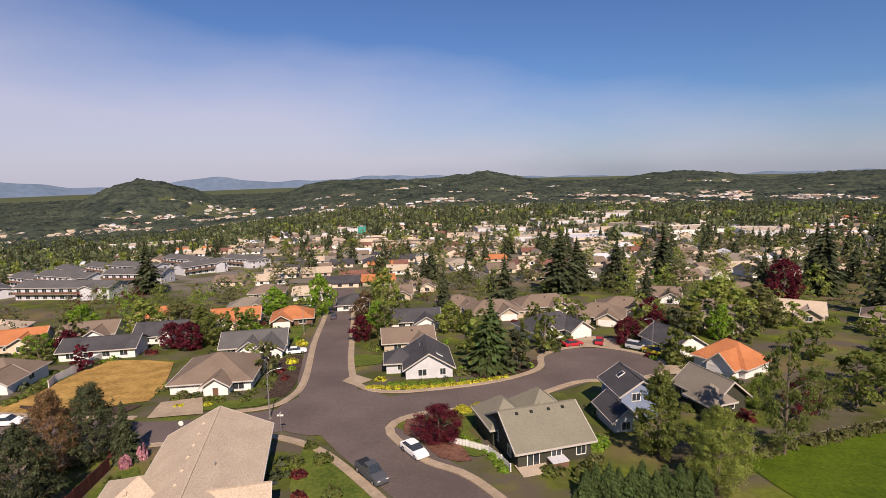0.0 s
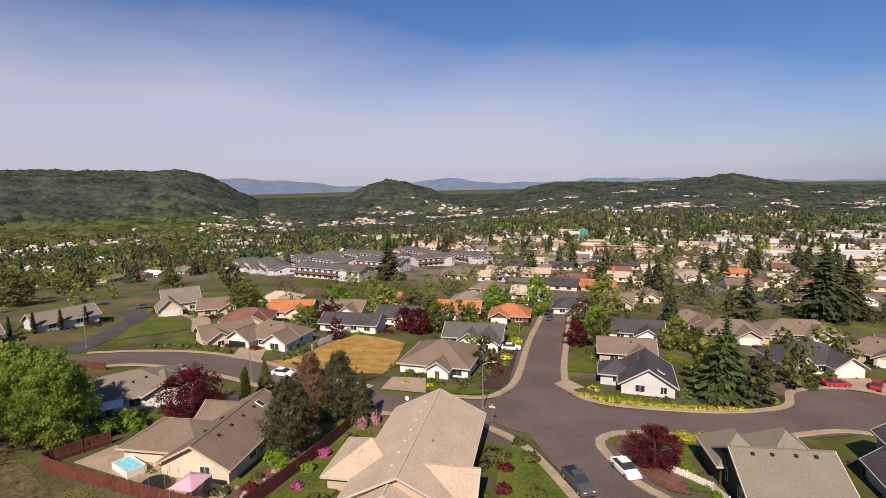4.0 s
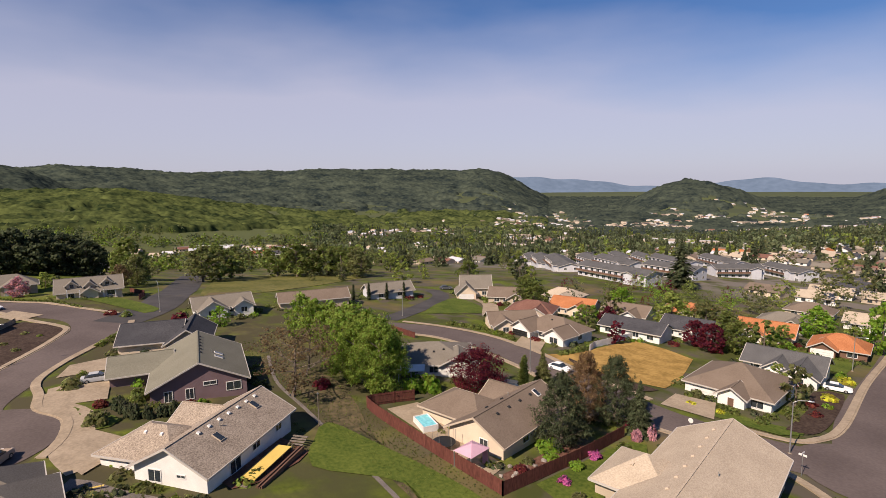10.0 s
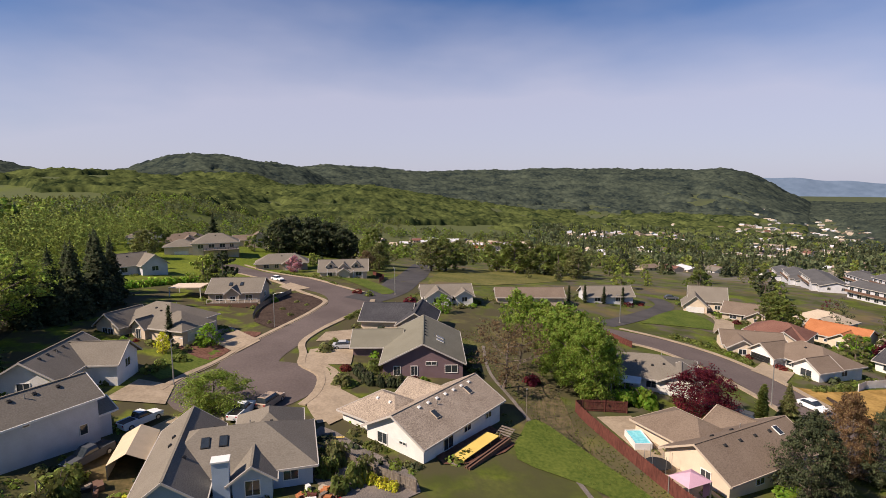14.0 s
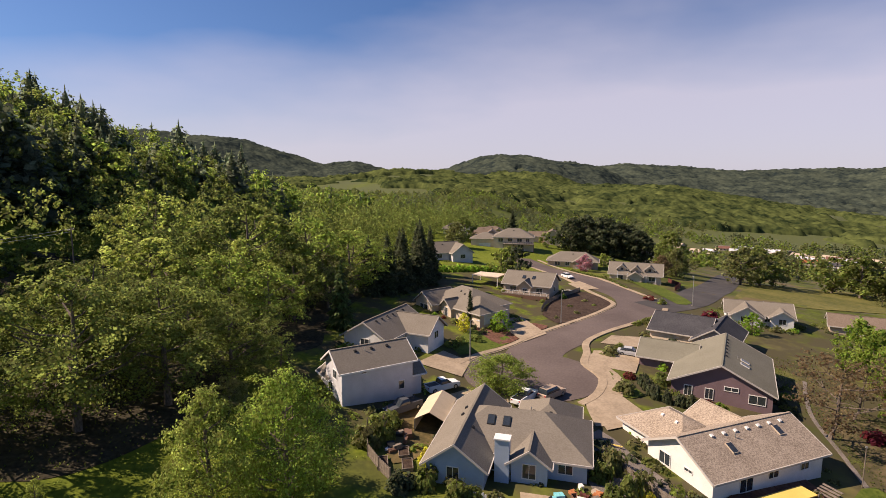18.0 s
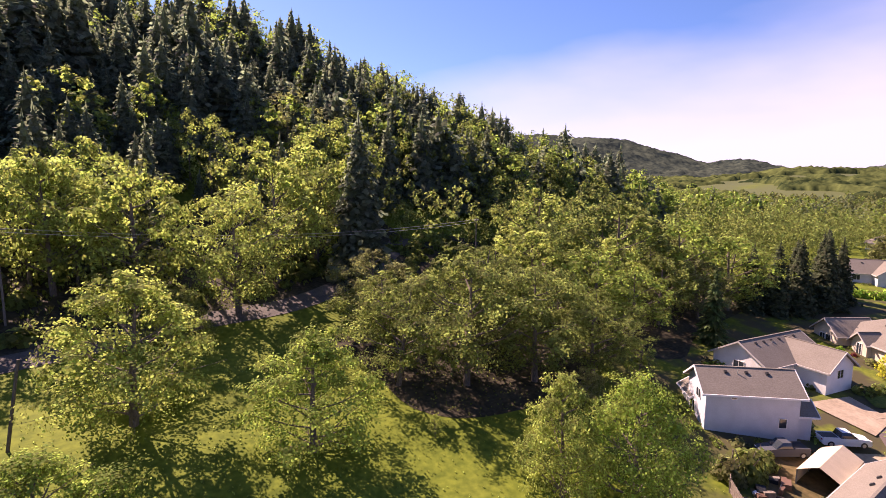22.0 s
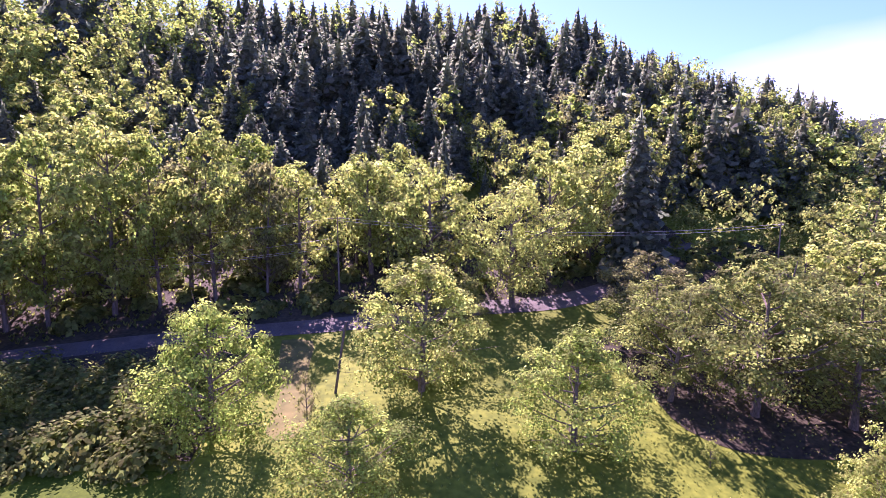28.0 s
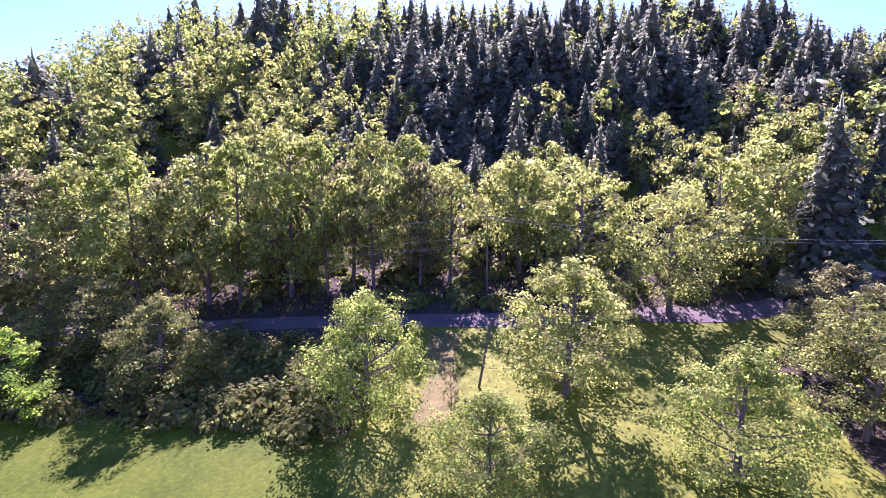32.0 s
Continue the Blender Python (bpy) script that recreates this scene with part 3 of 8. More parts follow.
pavement([(-73.5, -4), (-77.6, -2), (-84, -1.5), (-90, -4.5), (-96, -4.5), (-105, -4.4), (-120, 3.2), (-132, 10), (-141, 12.2)], 1.05, 1)
pavement([(-82, -23.6), (-88.5, -21.5), (-96, -17.6), (-105, -14), (-120, -6.2), (-128, -2.5), (-137, 0.5), (-143, -1.5), (-152, -6.5), (-166, -13.5), (-185, -27)], 1.05, -1)
pavement([(-150, 10.5), (-162, 1), (-184, -14), (-207, -29)], 1.05, 1)

# lawns, beds, drives
for pts in [
    [(-44, 79.2), (-30, 81.5), (-28.5, 86.5), (-33, 84.5), (-41, 82.8)],
    [(-19, 67), (-15.5, 63), (-9, 54), (-5, 46), (-13, 47), (-18, 56)],
    [(-19, 102), (-13, 104), (-14, 110), (-20, 111)],
    [(3, 70), (4, 76.5), (-3, 72.5), (-1, 66), (3.5, 62), (5, 64)],
    [(22, 114.5), (31, 116.5), (30, 121), (20, 118)],
    [(38, 113), (44, 109), (47, 112), (41, 117)],
    [(-46, 62), (-44, 68), (-54, 68), (-52, 62)],
    [(-39, 41), (-33, 42), (-36, 58), (-40, 60)],
    [(-92, -28), (-86, -25), (-100, -18), (-104, -26)],
    [(-148, 16), (-165, 8), (-186, -4), (-182, 4), (-168, 14), (-152, 20)],
    [(-78, 1), (-88, 0), (-92, -2), (-80, 5)],
    [(-36, 128), (-40, 150), (-50, 136), (-42, 128)],
]:
    patch(pts, 0.14, M["lawn"], "lawn", "mown green front lawn", "lawn")
patch([(-37, 27), (-47, 28.5), (-55.5, 21.5), (-62, 24.5), (-66, 28), (-58, 30.5), (-40, 34), (-30, 30)], 0.1, M["lawn"], "lawn", "green lawn behind the white house", "lawn")
patch([(37, 48), (36, 60), (46, 63.5), (60, 67), (75, 70), (80, 50), (50, 35)], 0.1, M["bright_lawn"], "grass_field", "bright green grass field beside the hedge", "field")
FLOOR = [(95, -60), (75, -67.5), (40, -76.8), (24, -79.8), (9, -81.8), (-11, -85.8), (-28, -88.4), (-46, -98), (-61, -114), (-40, -126), (0, -122), (40, -120), (80, -110), (110, -92)]
# dark soil patches whose colour also paints the shade of the trees
patch([(20.5, -49), (30, -49.5), (60, -46.5), (85, -42), (96, -54), (76, -64.5), (41, -73.5), (25, -76.5), (21, -62)], 0.06, M["litter"], "shaded_bank", "bare bank between lane and grass, soil darkened with painted tree shade", "ground")
patch([(17.5, -75), (13, -74.5), (12.2, -65), (10.2, -58), (11.5, -52), (14.5, -53), (14.5, -60), (16.2, -67)], 0.05, M["field"], "worn_track", "worn tan earth track from the lane to the meadow", "path")
patch([(-27, -72), (-29, -62), (-29.5, -51), (-36, -46), (-50, -46), (-60, -52), (-66, -62), (-56, -74), (-42, -78)], 0.055, M["litter"], "oak_floor", "leaf litter beneath the oaks, their shade put into its dark colour", "ground")
patch([(-66, -52), (-62, -60), (-72, -72), (-90, -74), (-112, -72), (-124, -62), (-112, -56), (-96, -53), (-84, -50), (-74, -46)], 0.05, M["litter"], "slope_floor", "bare soil and litter on the slope behind the houses, shade put into its dark colour", "ground")
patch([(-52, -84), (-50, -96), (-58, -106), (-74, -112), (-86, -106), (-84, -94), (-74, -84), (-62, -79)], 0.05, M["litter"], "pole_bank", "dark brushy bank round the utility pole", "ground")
patch(FLOOR, 0.055, M["litter"], "forest_floor", "leaf litter beneath the trees by the lane, their shade put into its dark colour", "ground")
EARTH = [(90, -112), (72, -113), (80, -128), (88, -143), (105, -145), (114, -143), (103, -126)]
patch(EARTH, 0.15, M["bare_earth"], "bare_bank", "pale bare earth bank behind the trees", "bank")
patch([(21, -47.5), (32, -48), (60, -44.5), (80, -40), (85, -22), (50, -18), (22, -24), (18, -38)], 0.1, M["bright_lawn"], "grass_field", "bright green mown grass below the thicket", "field")
patch([(-76, 80.5), (-71.5, 80.2), (-64, 80.8), (-57, 82.2), (-50, 85), (-51, 91), (-53.5, 98), (-57.6, 108.3), (-65, 110.5), (-73, 111), (-73.6, 104), (-73.4, 96), (-72.6, 90), (-74, 85)], 0.12, M["dry_grass"], "empty_plot", "empty plot of dry yellow grass", "field", rounded=False)
patch([(-120, 80), (-117, 90), (-114, 98), (-125, 104), (-136, 104), (-130, 92)], 0.12, M["lawn"], "grass_bank", "grassy bank between two drives", "field")
patch([(-164, 32), (-200, 42), (-245, 60), (-275, 100), (-262, 140), (-230, 125), (-195, 92), (-170, 60)], 0.12, M["field"], "grass_field", "open grass field with dry patches", "field", step=5)
for pts, what in [
    ([(-121, -15.5), (-135, -15), (-150, -9.5), (-143, -2.5), (-137, -0.5), (-128, -4), (-114, -9.5)], "dark planted bed at the street corner"),
    ([(-104, -28), (-96, -20), (-105, -15.8), (-112, -13), (-113, -22), (-108, -26)], "red bark bed before the house"),
    ([(-30.5, 84.5), (-27.5, 86), (-27.6, 94), (-31.5, 112), (-35, 108), (-32, 97)], "brown bark bed beside the street"),
    ([(-52, 78.8), (-66, 81), (-71, 84), (-60, 81.6), (-50, 83)], "brown bare bed at the street"),
    ([(12, 94.5), (17, 98), (19, 104), (12, 103), (5, 98), (6, 93)], "brown bark bed under the fir"),
    ([(-42.5, 39), (-39.5, 39.2), (-41, 52), (-44, 52)], "bare stony bed beside the house wall"),
    ([(-6, 69.5), (-3.5, 67), (-1, 62), (3, 61), (1, 67), (-2, 73), (-6, 74.5)], "bark bed under the maroon tree"),
]:
    patch(pts, 0.16, M["dark_mulch" if "dark" in what or "brown" in what else "mulch"], "planting_bed", what, "garden bed")
for pts, what in [
    ([(-47.5, 84), (-41.5, 86), (-38, 78.5), (-46, 77)], "pale concrete garage drive"),
    ([(-89, 88), (-83, 90), (-77, 81.5), (-84, 80.5)], "pale concrete garage drive"),
    ([(31, 121), (36, 123), (34, 112.5), (29, 113)], "pale concrete garage drive"),
    ([(36, 122), (40, 119), (38, 110.5), (35, 113)], "pale concrete garage drive"),
    ([(-89, 4), (-101, 5.5), (-98, -3), (-90, -3.5)], "pale concrete drive with a parked car"),
    ([(-104, 6), (-112, 8), (-109, 0), (-103, -2)], "pale concrete drive"),
    ([(-66, 0), (-72, 6), (-80, 0.5), (-74, -3)], "pale concrete drive"),
    ([(-78, -30), (-86, -28), (-84, -22.5), (-77, -22)], "pale concrete drive"),
    ([(-110, -24), (-118, -20), (-106, -12.5), (-99, -16)], "worn concrete drive"),
    ([(-66, -24), (-73, -20), (-72, -12), (-64, -18)], "worn concrete drive"),
    ([(-152, -9), (-159, -13), (-164, -10), (-155, -4)], "pale concrete drive"),
    ([(-134, 109), (-139, 115), (-122, 104), (-112, 95), (-110, 100), (-122, 110)], "pale concrete drive to the pale house"),
    ([(-13.5, 93.5), (-17.5, 97), (-19, 93), (-16, 90)], "pale concrete drive"),
    ([(42, 98), (46, 98.5), (45, 92), (41, 93)], "pale concrete drive"),
    ([(-46, 62), (-52, 60), (-54, 68), (-49, 68)], "pale concrete drive"),
]:
    patch(pts, 0.17, M["concrete"], "driveway", what, "driveway", rounded=False, step=1.5)
line = smooth_line([(-66.5, -2.4), (-73.5, -4), (-77.6, -2), (-84, -1.5), (-90, -4.5), (-96, -4.5)], 1.5)
tagged(part("apron", ribbon(line, 1.05, 3.7, 0.16), M["concrete"], None), "tan concrete apron round the turning place", "driveway", kind="structure")
patch([(-55, 8), (-61, 3), (-66, -1), (-60, -3), (-52, -1), (-48, 3), (-50, 9)], 0.1, M["gravel"], "side_yard", "bare gravel yard between the houses", "yard")
patch([(-50, -22), (-57, -27), (-66, -22), (-64, -18), (-54, -19)], 0.1, M["worn_grass"], "back_yard", "worn brown grass yard", "yard")


# ---- houses ----
def wall_mesh(m, L, W, eave, rise, kind, down=2.0):
    bm = bmesh.new()
    x, y = L / 2, W / 2
    if kind == "hip":
        add_box(bm, (-x, -y, -down), (x, y, eave), m)
        return bm
    prof = [(-y, -down), (y, -down), (y, eave), (0, eave + rise), (-y, eave)]
    a = [bm.verts.new(m @ Vector((-x, p, q))) for p, q in prof]
    b = [bm.verts.new(m @ Vector((x, p, q))) for p, q in prof]
    bm.faces.new(a[::-1])
    bm.faces.new(b)
    for k in range(5):
        bm.faces.new((a[k], a[(k + 1) % 5], b[(k + 1) % 5], b[k]))
    return bm


def roof_mesh(m, L, W, eave, rise, kind, over=0.55, thick=0.16):
    bm = bmesh.new()
    slope = rise / (W / 2)
    y, low, x = W / 2 + over, eave - over * slope + 0.06, L / 2 + over
    high = eave + rise + 0.06
    if kind == "hip":
        run = max(0.05, x - y)
        c = [(-x, -y, low), (x, -y, low), (x, y, low), (-x, y, low)]
        v = [bm.verts.new(m @ Vector(p)) for p in c] + [bm.verts.new(m @ Vector((p[0], p[1], p[2] - thick))) for p in c]
        r = [bm.verts.new(m @ Vector((-run, 0, high))), bm.verts.new(m @ Vector((run, 0, high)))]
        for f in ((v[0], v[1], r[1], r[0]), (v[2], v[3], r[0], r[1]), (v[1], v[2], r[1]), (v[3], v[0], r[0]), (v[4], v[7], v[6], v[5])):
            bm.faces.new(f)
        for k in range(4):
            bm.faces.new((v[k], v[k + 4], v[(k + 1) % 4 + 4], v[(k + 1) % 4]))
        return bm
    prof = [(-y, low), (0, high), (y, low), (y, low - thick), (0, high - thick), (-y, low - thick)]
    a = [bm.verts.new(m @ Vector((-x, p, q))) for p, q in prof]
    b = [bm.verts.new(m @ Vector((x, p, q))) for p, q in prof]
    for k in range(6):
        bm.faces.new((a[k], a[(k + 1) % 6], b[(k + 1) % 6], b[k]))
    for e in (a, b):
        bm.faces.new((e[0], e[1], e[4], e[5]))
        bm.faces.new((e[1], e[2], e[3], e[4]))
    return bm


def trim_boards(m, L, W, eave, rise, kind, over=0.55):
    """Fascia boards along eaves and gable edges, one mesh each."""
    out = []
    slope = rise / (W / 2)
    y, low, x = W / 2 + over, eave - over * slope + 0.06, L / 2 + over
    for s in (-1, 1):
        out.append(add_box(bmesh.new(), (-x, s * y - 0.05 + s * 0.03, low - 0.2), (x, s * y + 0.05 + s * 0.03, low + 0.02), m))
        if kind == "hip":
            out.append(add_box(bmesh.new(), (s * x - 0.05 + s * 0.03, -y, low - 0.2), (s * x + 0.05 + s * 0.03, y, low + 0.02), m))
            continue
        for q in (-1, 1):
            bm = bmesh.new()
            p = [(s * (x + 0.08), q * y, low - 0.22), (s * (x + 0.08), 0, eave + rise - 0.16), (s * (x + 0.08), 0, eave + rise + 0.09), (s * (x + 0.08), q * y, low + 0.03)]
            o = [bm.verts.new(m @ Vector(k)) for k in p]
            i = [bm.verts.new(m @ Vector((k[0] - s * 0.1, k[1], k[2]))) for k in p]
            bm.faces.new(o)
            bm.faces.new(i[::-1])
            for k in range(4):
                bm.faces.new((o[k], o[(k + 1) % 4], i[(k + 1) % 4], i[k]))
            out.append(bm)
    return out


def side_frame(m, L, W, side, u, z):
    """A frame on a wall: its x along the wall, its -y outwards."""
    if side == "s":
        return m @ pose(u, -W / 2, z)
    if side == "n":
        return m @ pose(u, W / 2, z, 0, 0, 180)
    if side == "e":
        return m @ pose(L / 2, u, z, 0, 0, 90)
    return m @ pose(-L / 2, u, z, 0, 0, -90)


def add_window(house, f, w, h, bars=True):
    b = 0.09
    win = part("window", boxes(((-w / 2 - b, -0.07, -b), (w / 2 + b, 0.02, 0)), ((-w / 2 - b, -0.07, h), (w / 2 + b, 0.02, h + b)),
                               ((-w / 2 - b, -0.07, 0), (-w / 2, 0.02, h)), ((w / 2, -0.07, 0), (w / 2 + b, 0.02, h)),
                               *([((-0.03, -0.05, 0), (0.03, 0.02, h))] if bars and w > 0.9 else []), m=f), M["white"], house)
    part("pane", boxes(((-w / 2, -0.025, 0), (w / 2, 0.01, h)), m=f), M["glass"], win)


def add_garage(house, f, w, h=2.15, mat="white"):
    d = part("garage_door", boxes(*[((-w / 2, -0.06, 0.02 + k * h / 4), (w / 2, 0.02, (k + 1) * h / 4 - 0.015)) for k in range(4)], m=f), M[mat], house, "panelled garage door")
    part("door_frame", boxes(((-w / 2 - 0.12, -0.09, 0), (-w / 2, 0.02, h + 0.12)), ((w / 2, -0.09, 0), (w / 2 + 0.12, 0.02, h + 0.12)), ((-w / 2, -0.09, h), (w / 2, 0.02, h + 0.12)), m=f), M["white"], d)


def add_door(house, f, mat="brown"):
    d = part("door", boxes(((-0.46, -0.06, 0), (0.46, 0.02, 2.05)), m=f), M[mat], house)
    part("door_frame", boxes(((-0.56, -0.08, 0), (-0.46, 0.02, 2.15)), ((0.46, -0.08, 0), (0.56, 0.02, 2.15)), ((-0.46, -0.08, 2.05), (0.46, 0.02, 2.15)), m=f), M["white"], d)


def on_roof(m, W, eave, rise, u, v):
    """A frame lying on a gabled roof: u along the ridge, v from the ridge (0) to the eave (1), either side by sign."""
    slope = math.degrees(math.atan2(rise, W / 2))
    y = v * W / 2
    return m @ pose(u, y, eave + rise * (1 - abs(v)) + 0.07, -slope if v > 0 else slope)


HOMES = []


def house(name, x, y, rot, label, sections, wall, roof, openings=(), trim="trim_paint", vents=(), skylights=(), z=None, group="houses of the hillside", pipes=True, category="house", plan=0.9):
    """sections: L, W, dx, dy, turn, eave, rise, kind. openings: what, section, side, u, z, w, h. vents, skylights: section, u, v. plan: scale of the plan."""
    sections = [(L * plan, W * plan, dx * plan, dy * plan, *rest) for L, W, dx, dy, *rest in sections]
    h = thing(name, x, y, rot, label, category, group, z)
    HOMES.append((x, y, rot, sections[0][0], sections[0][1]))
    ms = []
    for L, W, dx, dy, turn, eave, rise, kind, *own in sections:
        m = pose(dx, dy, 0, 0, 0, turn)
        ms.append((m, L, W, eave, rise, kind))
        wm = own[0] if own else wall
        part("wall", wall_mesh(m, L, W, eave, rise, kind), M[wm], h)
        rf = part("roof", roof_mesh(m, L, W, eave, rise, kind), M[roof], h)
        for board in trim_boards(m, L, W, eave, rise, kind):
            part("fascia", board, M[trim], rf)
        if kind == "gable":
            part("ridge_cap", boxes(((-L / 2 - 0.5, -0.12, eave + rise + 0.03), (L / 2 + 0.5, 0.12, eave + rise + 0.1)), m=m), M[roof], rf)
    for what, s, side, u, zz, *size in openings:
        m, L, W, eave, rise, kind = ms[s]
        f = side_frame(m, L, W, side, u * plan, zz)
        if what == "win":
            add_window(h, f, *size)
        elif what == "garage":
            add_garage(h, f, *size)
        else:
            add_door(h, f)
    for s, u, v in vents:
        m, L, W, eave, rise, kind = ms[s]
        f = on_roof(m, W, eave, rise, u * plan, v)
        part("roof_vent", add_box(bmesh.new(), (-0.2, -0.2, 0), (0.2, 0.2, 0.17), f, 0.05), M["black"] if roof not in ("roof_mottled", "roof_cream") else M["white" if roof == "roof_mottled" else "tan"], h)
    for s, u, v in skylights:
        m, L, W, eave, rise, kind = ms[s]
        f = on_roof(m, W, eave, rise, u * plan, v)
        sk = part("skylight", add_box(bmesh.new(), (-0.42, -0.65, 0), (0.42, 0.65, 0.12), f), M[{"roof_grey": "black", "roof_mottled": "tan"}.get(roof, "white")], h)
        part("pane", add_box(bmesh.new(), (-0.36, -0.58, 0.1), (0.36, 0.58, 0.135), f), M["glass"], sk)
    if pipes:
        m, L, W, eave, rise, kind = ms[0]
        f = m @ pose(L * 0.1, W * 0.15, eave + rise * 0.7)
        part("vent_pipe", add_tube(bmesh.new(), [f @ Vector((0, 0, -0.2)), f @ Vector((0, 0, 0.55))], (0.06, 0.06)), M["metal"], h)
    return h


G = "gable"
house("house", -26.7, 53.9, -77.5, "cream shingled house with low gables at the street corner",
      [(24, 13.2, 0, 0, 0, 2.7, 2.9, G), (6, 7, 7.5, 5.2, 90, 2.7, 2.0, G), (9, 9, 3, -6, 90, 2.7, 2.3, "hip"), (6, 7.5, 11, -1.0, 0, 2.7, 2.0, G, "sage")], "tan", "roof_cream",
      [("win", 0, "n", -6, 0.9, 1.6, 1.2), ("win", 0, "n", 0, 0.9, 1.6, 1.2), ("win", 0, "s", -8, 0.9, 1.6, 1.2), ("win", 3, "e", 0, 0.9, 1.8, 1.2), ("door", 0, "n", 3, 0)],
      vents=[(0, u, -0.22) for u in (-9, -6, -3, 0, 3, 6, 9)] + [(1, 0, 0.3), (2, -1, -0.4)], plan=0.89)
house("house", -42, 95.3, 6.9, "brown hip-roofed house with pale walls and a white garage door",
      [(15, 14.5, 0, 0, 0, 2.6, 3.0, "hip"), (4, 4.5, 1.5, -7.4, 90, 2.6, 1.3, G)], "white", "roof_brown",
      [("garage", 0, "s", -4.7, 0, 4.9, 2.15), ("win", 0, "s", 5.2, 0.8, 1.8, 1.3), ("win", 0, "e", -3, 0.9, 1.5, 1.2), ("win", 0, "e", 2, 0.9, 1.5, 1.2), ("door", 1, "w", 0, 0)], vents=[(0, -2, 0.3), (0, 2, 0.3)], plan=0.90)
house("house", -51.1, 48.3, 103.3, "peach stucco house with a brown shingle roof and pool yard",
      [(17.5, 9.6, 0, 0, 0, 2.6, 2.3, G), (11.5, 8.4, -1.6, 7.2, 90, 2.6, 1.9, "hip"), (6, 6, 6, 4.5, 90, 2.6, 1.5, G)], "cream", "roof_brown",
      [("win", 0, "w", -1.5, 1.0, 1.2, 1.3), ("win", 1, "w", 1.5, 0.9, 1.6, 1.1), ("win", 0, "s", -3, 0.9, 1.4, 1.1), ("win", 0, "s", 2, 0.9, 1.4, 1.1), ("garage", 2, "e", 0, 0, 4.9)],
      trim="tan", vents=[(0, u, -0.25) for u in (-5, -2, 1, 4)] + [(0, -4, 0.3), (0, 0, 0.3)], skylights=[(0, 5.5, -0.3)], plan=0.89)
house("house", -80, 56, 54, "grey low-roofed house with a white patio cover",
      [(15, 13, 0, 0, 0, 2.6, 2.2, "hip"), (6, 7, 5, -4, 90, 2.6, 1.6, G)], "white", "roof_grey", [("win", 0, "s", -4, 0.9, 1.5, 1.1), ("win", 0, "s", 0, 0.9, 1.5, 1.1)], vents=[(0, -3, -0.4), (0, 2, -0.4), (0, 0, -0.5)], plan=0.90)
house("house", -85.3, 95.8, 4, "tan-roofed white house with an open garage",
      [(17, 11.5, 0, 0, 0, 2.6, 2.6, "hip"), (7, 7.5, -6, -5.5, 90, 2.6, 2.0, G), (6, 6.5, 5.5, -5, 90, 2.6, 1.7, G)], "white", "roof_brown",
      [("garage", 1, "w", 0, 0, 4.6, 2.1, "black"), ("win", 2, "w", 0, 0.8, 2.2, 1.3), ("win", 0, "s", 0, 0.9, 2.4, 1.2), ("win", 0, "e", 0, 0.9, 1.4, 1.2)], vents=[(0, 0, -0.3)], plan=0.82)
house("house", -3.6, 99.5, 95.8, "pale blue-white house with a dark roof behind yellow shrubs",
      [(14, 11, 0, 0, 0, 2.6, 2.7, G), (7, 7, 1.5, 6.5, 90, 2.6, 1.7, "hip")], "pale_grey", "roof_dark",
      [("win", 0, "w", 1.6, 1.0, 1.5, 1.2), ("win", 0, "w", -3.2, 1.0, 1.0, 1.2), ("win", 1, "n", 0, 0.9, 1.2, 1.1)], vents=[(0, u, 0.18) for u in (-5, -3, -1, 1, 3)], skylights=[(0, -4, -0.5)], plan=0.79)
house("house", -8.5, 117.5, 8, "small brown-roofed house beside the street", [(13, 9, 0, 0, 0, 2.6, 2.1, G), (5, 5, 3, -4, 90, 2.6, 1.4, G)], "tan", "roof_brown", [("win", 0, "s", -3, 0.9, 1.6, 1.1), ("win", 1, "w", 0, 0.9, 1.3, 1.1)], vents=[(0, 1, -0.3)], plan=0.85)
house("house", 11.7, 64.9, 15.6, "dark olive house with a greenish grey roof and white windows",
      [(12.2, 12.4, 0, 0, 0, 2.9, 2.7, G), (8, 6.5, -3.6, 6.2, 90, 2.9, 2.2, "hip"), (8, 7, 3.6, 7.0, 90, 2.9, 2.4, "hip")], "olive", "roof_green",
      [("win", 0, "s", -3.6, 0.3, 1.5, 1.8), ("win", 0, "s", 0.2, 1.0, 1.2, 1.1), ("win", 0, "s", 4.4, 1.0, 1.2, 1.1), ("win", 0, "w", -3, 0.9, 1.0, 1.2), ("win", 0, "w", 2, 0.9, 1.0, 1.2)], vents=[(0, u, -0.15) for u in (-4, -1.5, 1.5, 4)], plan=0.80)
house("house", 27.7, 76.1, 97, "two-storey blue house with a dark grey roof", [(9, 8, 0, 0, 0, 4.4, 1.9, G), (8, 4.6, -5.5, 5.4, 0, 2.6, 1.4, G, "pale_grey")], "blue", "roof_dark",
      [("win", 0, "w", 1, 3.2, 1.2, 1.1), ("win", 0, "s", -2, 0.9, 1.2, 1.1), ("win", 1, "w", 0, 0.9, 1.2, 1.1)], skylights=[(0, 1, 0.4)], plan=0.74)
house("house", 26, 127, 24, "white house with a dark hip roof at the turning place", [(17, 11, 0, 0, 0, 2.7, 2.7, "hip"), (7, 6.8, 4.4, -5, 90, 2.7, 1.9, G), (3, 4, -4.5, -5, 90, 2.7, 1.5, G)], "white", "roof_dark",
      [("garage", 1, "w", 0, 0, 4.6), ("win", 2, "w", 0, 0.9, 1.6, 1.2), ("win", 0, "s", 0, 0.9, 1.6, 1.3)], vents=[(0, 2, -0.3)], plan=0.86)
